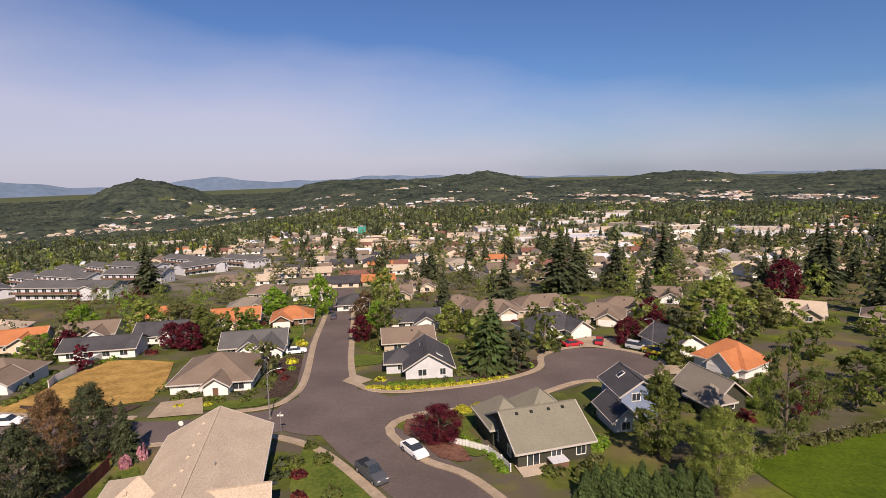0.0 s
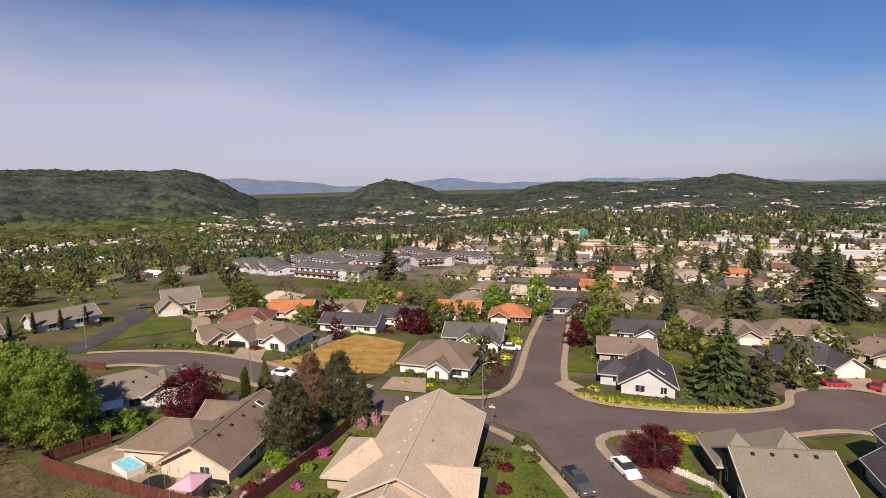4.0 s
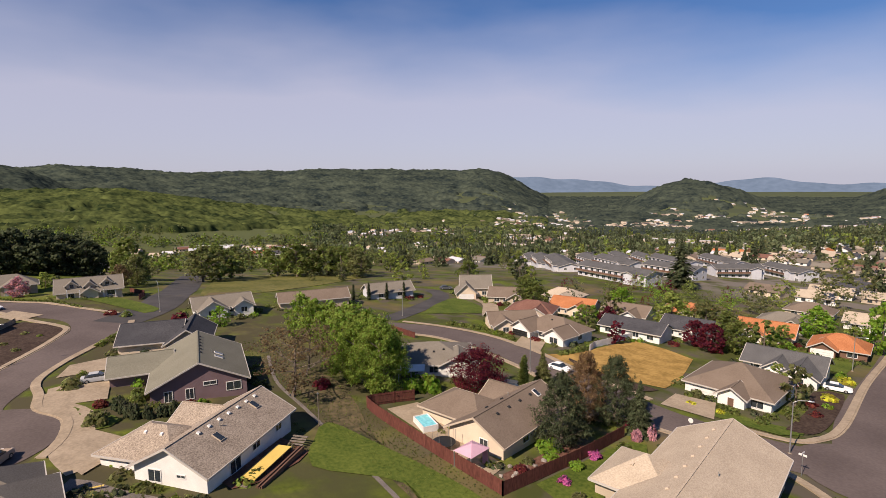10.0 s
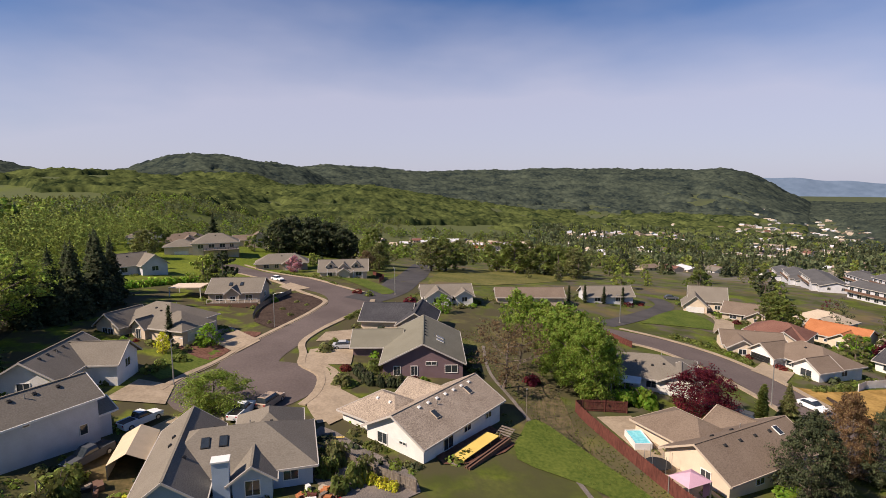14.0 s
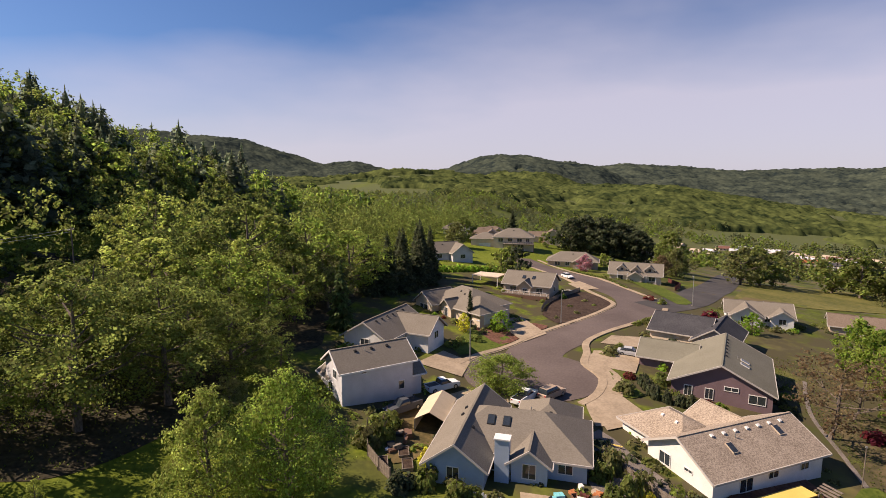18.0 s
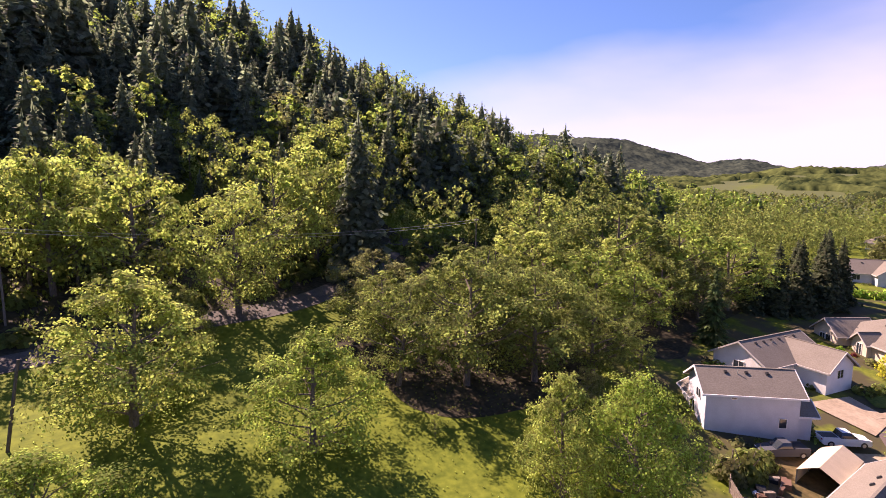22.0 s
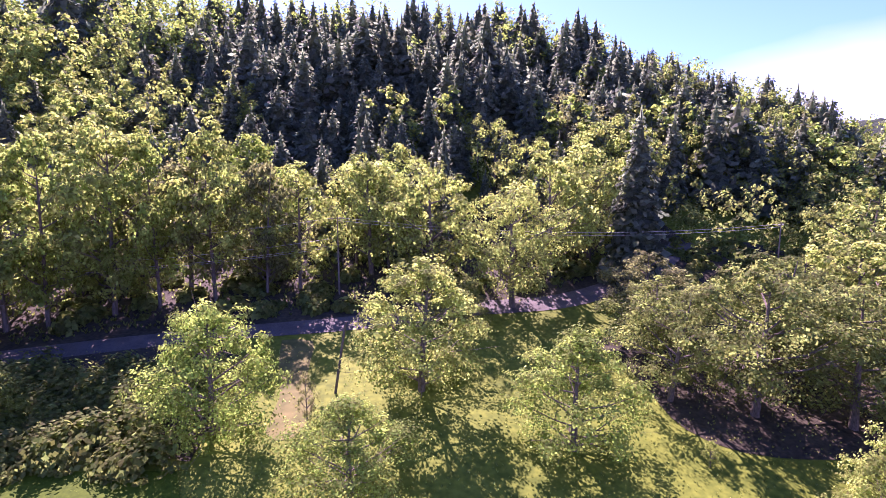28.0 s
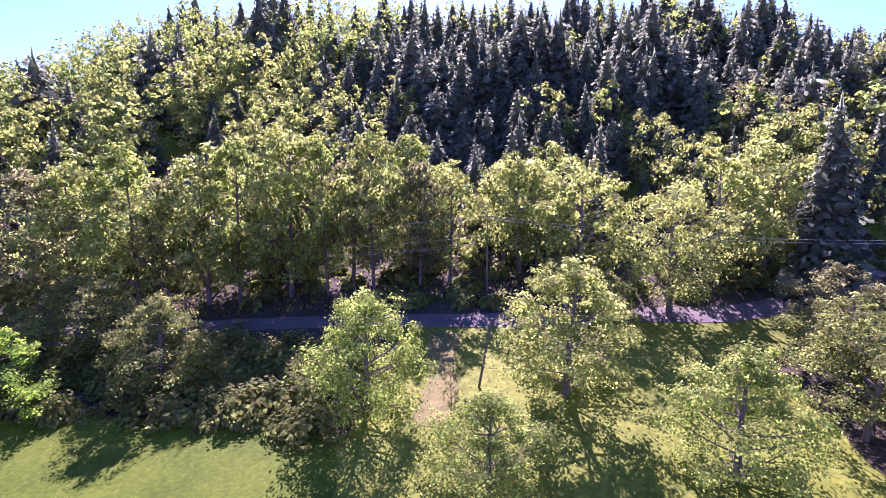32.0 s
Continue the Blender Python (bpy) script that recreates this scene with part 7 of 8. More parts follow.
for spec in [
    (-4.2, 63.4, -55, "car_white", "sedan", "white car parked at the kerb by the maroon tree"),
    (-8.9, 57.6, -53, "car_dark", "pickup", "dark grey pickup parked at the kerb"),
    (-98.3, 3.4, 82, "car_silver", "sedan", "silver sedan parked on a concrete drive"),
    (-71.8, -11.2, 160, "car_white", "pickup", "white pickup behind the blue house"),
    (-74.4, -7.8, 150, "car_tan", "wagon", "tan estate car behind the blue house"),
    (-61.6, -25.6, -32, "car_dark", "pickup", "dark pickup beside the pale grey house"),
    (-70.9, -23.2, 141, "car_white", "pickup", "white pickup on the drive of the pale grey house"),
    (35, 116.4, 70, "car_red", "sedan", "red car on the white house's drive"),
    (28.6, 114.6, 20, "car_red", "sedan", "dark red car beside the turning place"),
    (41.5, 110.6, -40, "car_silver", "wagon", "silver minivan at the turning place"),
    (43.6, 106.2, -60, "car_yellow", "pickup", "yellow pickup at the turning place"),
    (-33.1, 113.6, 15, "car_white", "sedan", "white car on a garage drive"),
    (-61.8, 59.9, 30, "car_dark", "wagon", "black car beside the columnar cypresses"),
    (-66.3, 75.9, 5, "car_white", "sedan", "white car parked on the curving street"),
    (-32.6, 152, 100, "car_dark", "sedan", "dark car far down the street"),
    (-152, 112, 60, "car_dark", "sedan", "dark car on the upper drive"),
    (-168, -14, 40, "car_white", "sedan", "white car outside the dormer house"),
]:
    car(*spec)


def street_lamp(x, y, rot, height=7.2):
    e = thing("street_lamp", x, y, rot, "slim grey steel street lamp with a curved arm", "street lamp", "street lamps")
    part("pole", add_tube(bmesh.new(), [(0, 0, -0.3), (0, 0, height * 0.6), (0, 0, height)], (0.1, 0.08, 0.06), 8), M["metal"], e)
    part("arm", add_tube(bmesh.new(), [(0, 0, height - 0.05), (0.5, 0, height + 0.28), (1.7, 0, height + 0.42)], (0.05, 0.045, 0.04), 6), M["metal"], e)
    part("lamp_head", loft([(1.55, 0.08, 0.06, height + 0.34, height + 0.44), (1.9, 0.16, 0.12, height + 0.32, height + 0.48), (2.3, 0.08, 0.06, height + 0.34, height + 0.44)]), M["metal"], e)
    part("base_plate", boxes(((-0.2, -0.2, -0.1), (0.2, 0.2, 0.1))), M["concrete"], e)


for lx, ly, lr in [(-115.2, -10.6, 75), (-84, -22.6, 60), (-36.2, 132.4, 0), (-26.8, 76.2, 30), (-68, 69.5, 90), (-120, 73.8, -60), (-148.8, 19.6, 180), (43.6, 107.6, 200), (-20.5, 142, 170)]:
    street_lamp(lx, ly, lr)


def post(x, y, height, label, r=0.06, mat="grey_wood", name="post"):
    e = thing(name, x, y, 0, label, "post")
    part("shaft", add_tube(bmesh.new(), [(0, 0, -0.2), (0, 0, height)], (r, r * 0.85), 8), M[mat], e)
    return e


e = post(-65.5, 26.6, 4.6, "lone wooden post at the edge of the lawn")
part("cap", boxes(((-0.1, -0.1, 4.55), (0.1, 0.1, 4.68))), M["metal"], e)
e = post(-23.4, 70.6, 3.0, "street name sign on a steel post", 0.04, "metal", "street_sign")
part("sign_plate", boxes(((-0.45, -0.02, 2.6), (0.45, 0.02, 2.85))), M["white"], e)
part("sign_plate", boxes(((-0.02, -0.45, 2.87), (0.02, 0.45, 3.1))), M["white"], e)
e = post(-37, 69.8, 2.2, "round white sign on a steel post", 0.035, "metal", "round_sign")
part("sign_plate", add_tube(bmesh.new(), [(0, -0.03, 2.2), (0, 0.01, 2.2)], (0.36, 0.36), 16), M["white"], e)
e = post(8.2, -60.5, 8.5, "bare leaning tree trunk on the meadow", 0.16, "bark", "dead_trunk")
e.rotation_euler = (radians(6), radians(-9), 0)


def utility_pole(x, y, height, rot):
    e = thing("utility_pole", x, y, rot, "weathered wooden utility pole with a cross arm", "utility pole", "utility poles")
    part("shaft", add_tube(bmesh.new(), [(0, 0, -0.5), (0, 0, height)], (0.16, 0.1), 8), M["grey_wood"], e)
    part("cross_arm", boxes(((-1.1, -0.06, height - 0.6), (1.1, 0.06, height - 0.45))), M["grey_wood"], e)
    for s in (-1.0, -0.45, 0.45, 1.0):
        part("insulator", add_tube(bmesh.new(), [(s, 0, height - 0.45), (s, 0, height - 0.28)], (0.05, 0.035), 6), M["white"], e)
    return Vector((x, y, ground_z(x, y) + height - 0.3))


p1, p2, p3, p4 = utility_pole(11, -90, 13.5, 5), utility_pole(-66, -88.2, 12.6, 30), utility_pole(75, -82, 13, 0), utility_pole(53, 196, 10, 0)


def wire(a, b, sag, drop=0.0):
    pts = [a.lerp(b, u) - Vector((0, 0, sag * 4 * u * (1 - u) + drop)) for u in np.linspace(0, 1, 13)]
    e = new("power_line")
    tagged(e, "thin grey overhead power line between poles", "power line", "power lines")
    part("cable", add_tube(bmesh.new(), pts, [0.034] * 13, 4), M["metal"], e)


for dp in (0.0, 3.4, 4.6, 4.9):
    wire(p1, p3, 1.6, dp)
for dp in (0.0, 0.5):
    wire(p1, p2, 2.0, dp)


def fence(pts, high, mat, label, gap=0.16, board=0.14, rails=True, group="garden fences"):
    """Upright boards on rails between posts, following the ground."""
    line = smooth_line(pts, 2.4) if len(pts) > 2 else np.linspace(pts[0], pts[1], max(2, int(math.dist(pts[0], pts[1]) / 2.4) + 1))
    x, y = line[0]
    e = thing("fence", x, y, 0, label, "fence", group)
    base = Vector((x, y, ground_z(x, y)))
    for k, q in enumerate(line):
        z = ground_z(*q)
        f = Matrix.Translation(Vector((*q, z)) - base)
        part("post", boxes(((-0.06, -0.06, -0.3), (0.06, 0.06, high + 0.08)), m=f), M[mat], e)
        if k + 1 < len(line):
            r = line[k + 1]
            d = Vector((*r, ground_z(*r))) - Vector((*q, z))
            flat = math.hypot(d.x, d.y)
            turn = math.degrees(math.atan2(d.y, d.x))
            n = max(1, int(flat / gap))
            bm = bmesh.new()
            for i in range(n):
                u = (i + 0.5) / n
                g = f @ Matrix.Translation(d * u) @ pose(0, 0, 0, 0, 0, turn)
                add_box(bm, (-board / 2, -0.045, 0.05), (board / 2, -0.02, high + 0.03 * ((i * 7) % 3 - 1)), g)
            tagged(part("board_panel", bm, M[mat], e), kind="stuff")
            if rails:
                for zz in (0.4, high - 0.3):
                    bm = bmesh.new()
                    s = d / flat
                    nrm = Vector((-s.y, s.x, 0)) * 0.02
                    o = f.translation + Vector((0, 0, zz))
                    v = [bm.verts.new(o + a + nrm * w + Vector((0, 0, t))) for a in (Vector(), d) for w in (-1, 1) for t in (0, 0.09)]
                    for fc in ((0, 1, 3, 2), (4, 6, 7, 5), (0, 4, 5, 1), (2, 3, 7, 6), (0, 2, 6, 4), (1, 5, 7, 3)):
                        bm.faces.new([v[i] for i in fc])
                    part("rail", bm, M[mat], e)
    return e


fence([(-67, 43), (-68.2, 36.4), (-66.3, 35), (-55.3, 35.2), (-39.3, 36.2)], 1.8, "red_wood", "red-brown board fence round the pool yard")
fence([(-39.3, 36.2), (-40.2, 50), (-41.6, 60.9)], 1.7, "red_wood", "red-brown board fence along the flower bank")
fence([(-74.2, 96.3), (-75.6, 115)], 1.5, "white", "white board fence beside the dry plot", 0.2, 0.17)
fence([(-72.8, 93), (-74.2, 96.3)], 1.5, "white", "short white board fence at the hedge", 0.2, 0.17)
fence([(0.2, 66.2), (5.2, 63.2), (7.4, 58.2)], 1.0, "white", "low white fence by the olive house", 0.2, 0.15)
fence([(-47, -21), (-50, -25), (-55, -27.5)], 1.5, "grey_wood", "weathered board fence of the back yard")
fence([(-50, 8.5), (-55, 3), (-59, -0.5)], 1.4, "grey_wood", "weathered board fence beside the white house")
fence([(-124, -16), (-134, -15.4), (-150, -9)], 1.2, "grey_wood", "brown board fence above the corner bed")
fence([(-119, 60), (-112, 62), (-99, 64)], 1.4, "red_wood", "dark brown board fence along the street")
fence([(-188, 17), (-176, 19.5), (-166, 17)], 1.4, "red_wood", "dark fence beside the dormer house")
fence([(36, 60.5), (46, 64.5), (60, 68.5), (76, 72)], 1.1, "grey_wood", "old wire-and-post field fence", 1.2, 0.1)

# pool yard
e = thing("swimming_pool", -58, 39, 168, "small raised rectangular pool with turquoise water", "pool")
part("pool_wall", boxes(((-1.9, -1.1, -0.2), (1.9, -1.0, 1.0)), ((-1.9, 1.0, -0.2), (1.9, 1.1, 1.0)), ((-1.9, -1.0, -0.2), (-1.8, 1.0, 1.0)), ((1.8, -1.0, -0.2), (1.9, 1.0, 1.0))), M["white"], e)
part("water", boxes(((-1.8, -1.0, 0), (1.8, 1.0, 0.88))), M["pool_water"], e)
e = thing("trampoline", -51.8, 37.6, 0, "round black trampoline with a net", "trampoline")
part("mat", add_tube(bmesh.new(), [(0, 0, 0.7), (0, 0, 0.75)], (1.5, 1.5), 20), M["black"], e)
for k in range(6):
    a = k * math.pi / 3
    part("net_post", add_tube(bmesh.new(), [(1.5 * math.cos(a), 1.5 * math.sin(a), -0.1), (1.5 * math.cos(a), 1.5 * math.sin(a), 2.3)], (0.03, 0.03), 5), M["metal"], e)
e = thing("gazebo", -46, 37.4, 100, "garden gazebo with a pink cloth roof", "gazebo")
bm = bmesh.new()
v = [bm.verts.new(q) for q in ((-1.7, -1.4, 2.2), (1.7, -1.4, 2.2), (1.7, 1.4, 2.2), (-1.7, 1.4, 2.2), (-0.5, -0.4, 2.75), (0.5, -0.4, 2.75), (0.5, 0.4, 2.75), (-0.5, 0.4, 2.75), (0, 0, 2.95))]
for f in ((0, 1, 5, 4), (1, 2, 6, 5), (2, 3, 7, 6), (3, 0, 4, 7), (4, 5, 8), (5, 6, 8), (6, 7, 8), (7, 4, 8), (3, 2, 1, 0)):
    bm.faces.new([v[i] for i in f])
part("canopy", bm, M["pink_cloth"], e)
for sx in (-1.6, 1.6):
    for sy in (-1.3, 1.3):
        part("leg", boxes(((sx - 0.05, sy - 0.05, -0.2), (sx + 0.05, sy + 0.05, 2.22))), M["metal"], e)
part("curtain", boxes(((1.5, -1.2, 0.05), (1.56, -0.4, 2.15))), M["pink_cloth"], e)
patch([(-66, 37.5), (-54, 37.5), (-43, 38), (-44, 41), (-54, 41), (-61, 42), (-66, 43)], 0.1, M["concrete"], "patio", "paved pool yard behind the peach house", "patio", rounded=False)
e = thing("patio_cover", -74.6, 47.4, 54, "flat white patio cover on posts", "patio cover")
part("panel", boxes(((-2.3, -1.6, 2.35), (2.3, 1.6, 2.5))), M["white"], e)
for sx in (-2.1, 0, 2.1):
    part("leg", boxes(((sx - 0.06, -1.5, -0.2), (sx + 0.06, -1.38, 2.36))), M["white"], e)

# deck of the white house
e = thing("deck", -58.2, 17.2, -51, "raised yellow-topped timber deck with steps", "deck")
part("deck_top", boxes(((-3.7, -0.9, 0.55), (3.7, 0.95, 0.65))), M["yellow"], e, "yellow deck covering")
for k in range(5):
    part("leg", boxes(((-4.2 + k * 2.1, 0.7, -0.5), (-4.1 + k * 2.1, 0.8, 0.55))), M["grey_wood"], e)
for k in range(3):
    part("step", boxes(((4.5 + k * 0.35, -0.7, 0.35 - k * 0.2), (4.85 + k * 0.35, 0.7, 0.43 - k * 0.2))), M["grey_wood"], e)
for k in range(4):
    part("railing_board", boxes(((-4.4, 1.5 + 0.22 * k, -0.2), (4.4, 1.6 + 0.22 * k, 0.35 + 0.12 * (k % 2)))), M["brown"], e)
for k in range(4):
    part("step", boxes(((-6.6 + k * 0.4, -0.4, 0.5 - k * 0.14), (-6.3 + k * 0.4, 1.6, 0.56 - k * 0.14))), M["grey_wood"], e)

# blue house: chimney, patio clutter, tent
e = thing("chimney", -51.2, -10.2, 93, "boxed blue clapboard chimney with a white cap", "chimney")
part("shaft", boxes(((-0.75, -0.5, -0.5), (0.75, 0.6, 4.6))), M["pale_blue"], e)
part("cap", boxes(((-0.85, -0.6, 4.6), (0.85, 0.7, 4.75))), M["white"], e)
e = thing("tent_canopy", -61.4, -20.9, 5, "tan cloth car tent with a ridge roof", "tent")
bm = bmesh.new()
prof = [(-1.9, 0), (-1.9, 1.9), (0, 2.9), (1.9, 1.9), (1.9, 0)]
a, b = [bm.verts.new((-3.6, *q)) for q in prof], [bm.verts.new((3.6, *q)) for q in prof]
for k in range(4):
    bm.faces.new((a[k], a[k + 1], b[k + 1], b[k]))
bm.faces.new(a)
part("cloth", bm, M["tent_cloth"], e)
for sy in (-1.85, 1.85):
    for sx in (-3.5, 0, 3.5):
        part("leg", boxes(((sx - 0.04, sy - 0.04, -0.2), (sx + 0.04, sy + 0.04, 1.9))), M["metal"], e)
patch([(-49.5, -8), (-47.2, -7.5), (-47, -1), (-50, -1.5)], 0.12, M["concrete"], "patio", "paved patio behind the blue house", "patio", rounded=False)
crng = np.random.default_rng(4)
for k in range(26):
    px, py = crng.uniform(-50.5, -46.5), crng.uniform(-3.5, 2.0)
    s = crng.uniform(0.2, 0.5)
    mt = ["red_wood", "brown", "grey_wood", "car_red", "tan", "blue"][k % 6]
    e = thing("garden_crate", px, py, crng.uniform(0, 90), {"car_red": "red plastic tub on the patio", "blue": "blue plastic tub on the patio"}.get(mt, "wooden crate in the patio clutter"), "crate", "patio clutter")
    part("box", boxes(((-s, -s * 0.7, 0), (s, -s * 0.7 + 0.04, s)), ((-s, s * 0.7 - 0.04, 0), (s, s * 0.7, s)), ((-s, -s * 0.66, 0), (-s + 0.04, s * 0.66, s)), ((s - 0.04, -s * 0.66, 0), (s, s * 0.66, s)), ((-s, -s * 0.66, 0), (s, s * 0.66, 0.05))), M[mt], e)
for k in range(7):
    e = thing("plank", -60.5 - 0.35 * k, -1.6 + 0.9 * (k % 3), 35 + 9 * k, "loose yellow timber plank on the ground", "plank", "loose planks")
    part("board", boxes(((-1.6, -0.12, 0.12 + 0.03 * k), (1.6, 0.12, 0.17 + 0.03 * k))), M["yellow"], e)
for k in range(4):
    e = thing("wheelie_bin", 45.3 + 0.8 * k, 104.6 - 0.8 * k, 40, "dark green rubbish bin at the kerb", "bin", "kerb bins")
    part("tub", add_box(bmesh.new(), (-0.25, -0.3, 0.05), (0.25, 0.3, 0.95), None, -0.05), M["olive"], e)
    part("lid", boxes(((-0.33, -0.38, 0.95), (0.33, 0.38, 1.02))), M["black"], e)
e = thing("hot_tub", 13.2, 59.6, 16, "square hot tub with a pale cover", "hot tub")
part("tub", boxes(((-1.05, -0.95, -0.1), (1.05, 0.95, 0.85))), M["brown"], e)
part("cover", boxes(((-1.1, -1.0, 0.85), (-0.01, 1.0, 0.95)), ((0.01, -1.0, 0.85), (1.1, 1.0, 0.95))), M["pale_grey"], e)
e = thing("deck", 10.2, 58.6, 16, "small weathered timber deck at the olive house", "deck")
for k in range(14):
    part("board", boxes(((-1.9 + k * 0.27, -1.3, 0.1), (-1.65 + k * 0.27, 1.3, 0.2))), M["tan"], e)
# raised deck before the grey house
e = thing("deck", -137.2, -22, 82, "dark raised timber deck with a rail", "deck")
part("deck_top", boxes(((-6, -1.6, 0.9), (6, 1.2, 1.05))), M["grey_wood"], e)
part("skirt", boxes(((-6, -1.65, -1), (6, -1.55, 0.9))), M["brown"], e)
for k in range(9):
    part("rail_post", boxes(((-6 + k * 1.5 - 0.04, -1.6, 1.05), (-6 + k * 1.5 + 0.04, -1.52, 1.9))), M["white"], e)
part("hand_rail", boxes(((-6, -1.62, 1.9), (6, -1.5, 1.97))), M["white"], e)
e = thing("carport", -146, -34, 80, "pale flat-roofed carport beside the grey house", "carport")
part("roof", boxes(((-4, -3, 2.6), (4, 3, 2.8))), M["cream"], e)
for sx in (-3.8, 3.8):
    for sy in (-2.8, 2.8):
        part("leg", boxes(((sx - 0.08, sy - 0.08, -1), (sx + 0.08, sy + 0.08, 2.6))), M["white"], e)
for k in range(5):
    e = thing("porch_column", -174.3, 1 + 2.8 * k, 0, "white porch column of the dormer house", "column", "porch columns")
    part("shaft", boxes(((-0.12, -0.12, -0.5), (0.12, 0.12, 2.4))), M["white"], e)

# ---- apartments and large buildings ----
def apartments(x, y, rot, L):
    ops = []
    n = int(L / 3.4)
    for k in range(n):
        u = -L / 2 + (k + 0.5) * L / n
        for zz in (0.8, 3.4):
            ops.append(("win", 0, "s", u, zz, 1.7, 1.3))
    for u in (-2.5, 2.5):
        for zz in (0.8, 3.4):
            ops.append(("win", 0, "e", u, zz, 1.2, 1.2))
    h = house("apartment_building", x, y, rot, "long two-storey white apartment block with a low grey roof", [(L, 11, 0, 0, 0, 5.3, 1.6, G), (5, 5, L * 0.3, -5, 90, 5.3, 0.9, G)], "pale_grey", "roof_slate", ops, group="apartment blocks", pipes=False, category="building", plan=1.0)
    m = pose(0, 0, 0)
    part("balcony", boxes(((-L / 2, -6.8, 2.7), (L / 2 * 0.5, -5.5, 2.85))), M["tan"], h)
    part("balcony_rail", boxes(((-L / 2, -6.85, 2.85), (L / 2 * 0.5, -6.78, 3.7))), M["brown"], h)


for ax, ay, ar, al in [(-146, 205, -4, 38), (-194, 222, -36, 38), (-230, 248, -36, 38), (-264, 274, -36, 36), (-176, 248, -20, 32), (-212, 274, -25, 32), (-144, 248, -4, 28), (-166, 286, -20, 32), (-132, 286, 50, 24), (-118, 316, -30, 28), (-158, 326, -30, 34), (-205, 322, -30, 32), (-246, 350, -36, 34)]:
    apartments(ax, ay, ar, al)


def big_building(x, y, rot, L, W, h, wall, roof, label):
    e = thing("commercial_building", x, y, rot, label, "building", "large buildings of the town")
    part("wall", boxes(((-L / 2, -W / 2, -3), (L / 2, W / 2, h))), M[wall], e)
    part("roof", boxes(((-L / 2 + 0.3, -W / 2 + 0.3, h), (L / 2 - 0.3, W / 2 - 0.3, h + 0.15))), M[roof], e)
    for lo, hi in (((-L / 2, -W / 2, h), (L / 2, -W / 2 + 0.3, h + 0.6)), ((-L / 2, W / 2 - 0.3, h), (L / 2, W / 2, h + 0.6)), ((-L / 2, -W / 2 + 0.3, h), (-L / 2 + 0.3, W / 2 - 0.3, h + 0.6)), ((L / 2 - 0.3, -W / 2 + 0.3, h), (L / 2, W / 2 - 0.3, h + 0.6))):
        part("parapet", boxes((lo, hi)), M[wall], e)
    for k in range(int(L / 7)):
        f = pose(-L / 2 + 3.5 + k * 7, -W / 2, 1.0)
        add_window(e, f, 3.0, 1.6)
    part("roof_unit", boxes(((-2, -1.5, h + 0.15), (1, 1.5, h + 1.6))), M["metal"], e)


for spec in [(72, 462, 8, 60, 30, 6, "pale_grey", "roof_cream"), (134, 448, 8, 60, 30, 6, "cream", "pale_grey"), (185, 545, 5, 90, 36, 7, "tan", "roof_grey"), (230, 500, 5, 70, 40, 6, "white", "roof_cream"), (300, 470, -10, 70, 36, 6, "pale_grey", "roof_cream"), (60, 560, 5, 50, 28, 6, "pale_grey", "roof_cream"),
             (-98, 562, 8, 26, 20, 8, "pale_grey", "roof_cream"), (-84, 552, 8, 8, 12, 10, "leafy", "roof_grey"), (-50, 478, 5, 46, 14, 5, "cream", "roof_brown"), (-36, 440, 5, 46, 14, 5, "tan", "roof_brown"), (150, 640, 5, 80, 40, 7, "pale_grey", "roof_cream"), (-330, 620, 20, 70, 30, 7, "pale_grey", "roof_cream"), (-420, 700, 20, 60, 30, 7, "cream", "pale_grey"), (250, 760, 0, 90, 40, 8, "pale_grey", "roof_cream"), (-560, 520, 30, 60, 30, 6, "pale_grey", "roof_cream")]:
    w = spec[6]
    if w == "leafy":
        M.setdefault("leafy", paint("teal_paint", (0.05, 0.3, 0.24)))
    big_building(*spec, "large flat-roofed pale building in the town" if w != "leafy" else "teal green upright block on a pale building")

# ---- hedges, shrubs, garden trees ----
def hedge(pts, h, wide, mat, label, step=1.0, group="clipped hedges"):
    for k, q in enumerate(smooth_line(pts, step)):
        shrub(q[0], q[1], h * (0.92 + 0.16 * ((k * 5) % 3) / 2), wide, mat, label, k % 3, group)


hedge([(-107, 80), (-97, 84), (-88, 84)], 1.3, 0.75, "leaf_green", "clipped green hedge shrub at the street", 1.3)
hedge([(-73.5, 84.5), (-73.8, 92)], 1.3, 1.0, "leaf_green", "dense green hedge shrub beside the dry plot", 1.3)
hedge([(-84.8, 4.9), (-79.8, 6.5), (-78.6, 11)], 2.4, 0.9, "leaf_dark", "dark upright hedge shrub beside the mauve house", 1.3)
hedge([(-150, -54), (-158, -45), (-166, -34)], 2.4, 1.0, "leaf_bright", "tall clipped green hedge shrub above the street", 1.5)
hedge([(-120.5, 4.8), (-131, 10.2)], 1.0, 0.8, "leaf_green", "low clipped hedge shrub at the street bend", 1.3)
hedge([(-13.5, 89), (-4, 88.6), (4, 90.3), (11, 93.2)], 0.75, 0.95, "leaf_gold", "low yellow flowering shrub along the walk", 1.2)
hedge([(-10, 90.5), (-1, 90.8), (6, 92.4)], 0.7, 1.0, "leaf_bright", "low bright green shrub along the walk", 1.5)
hedge([(39, 61), (46, 63.5), (60, 67.5), (76, 71)], 1.6, 1.3, "leaf_olive", "rough hedge shrub along the field fence", 2.2)
hedge([(1.5, 68), (5, 63.8), (6.6, 58.6)], 0.8, 0.9, "leaf_bright", "low green shrub inside the white fence", 1.4)
hedge([(-53, 3.2), (-50.8, 6.2)], 1.3, 0.9, "leaf_gold", "yellow flowering shrub beside the board fence", 1.0)
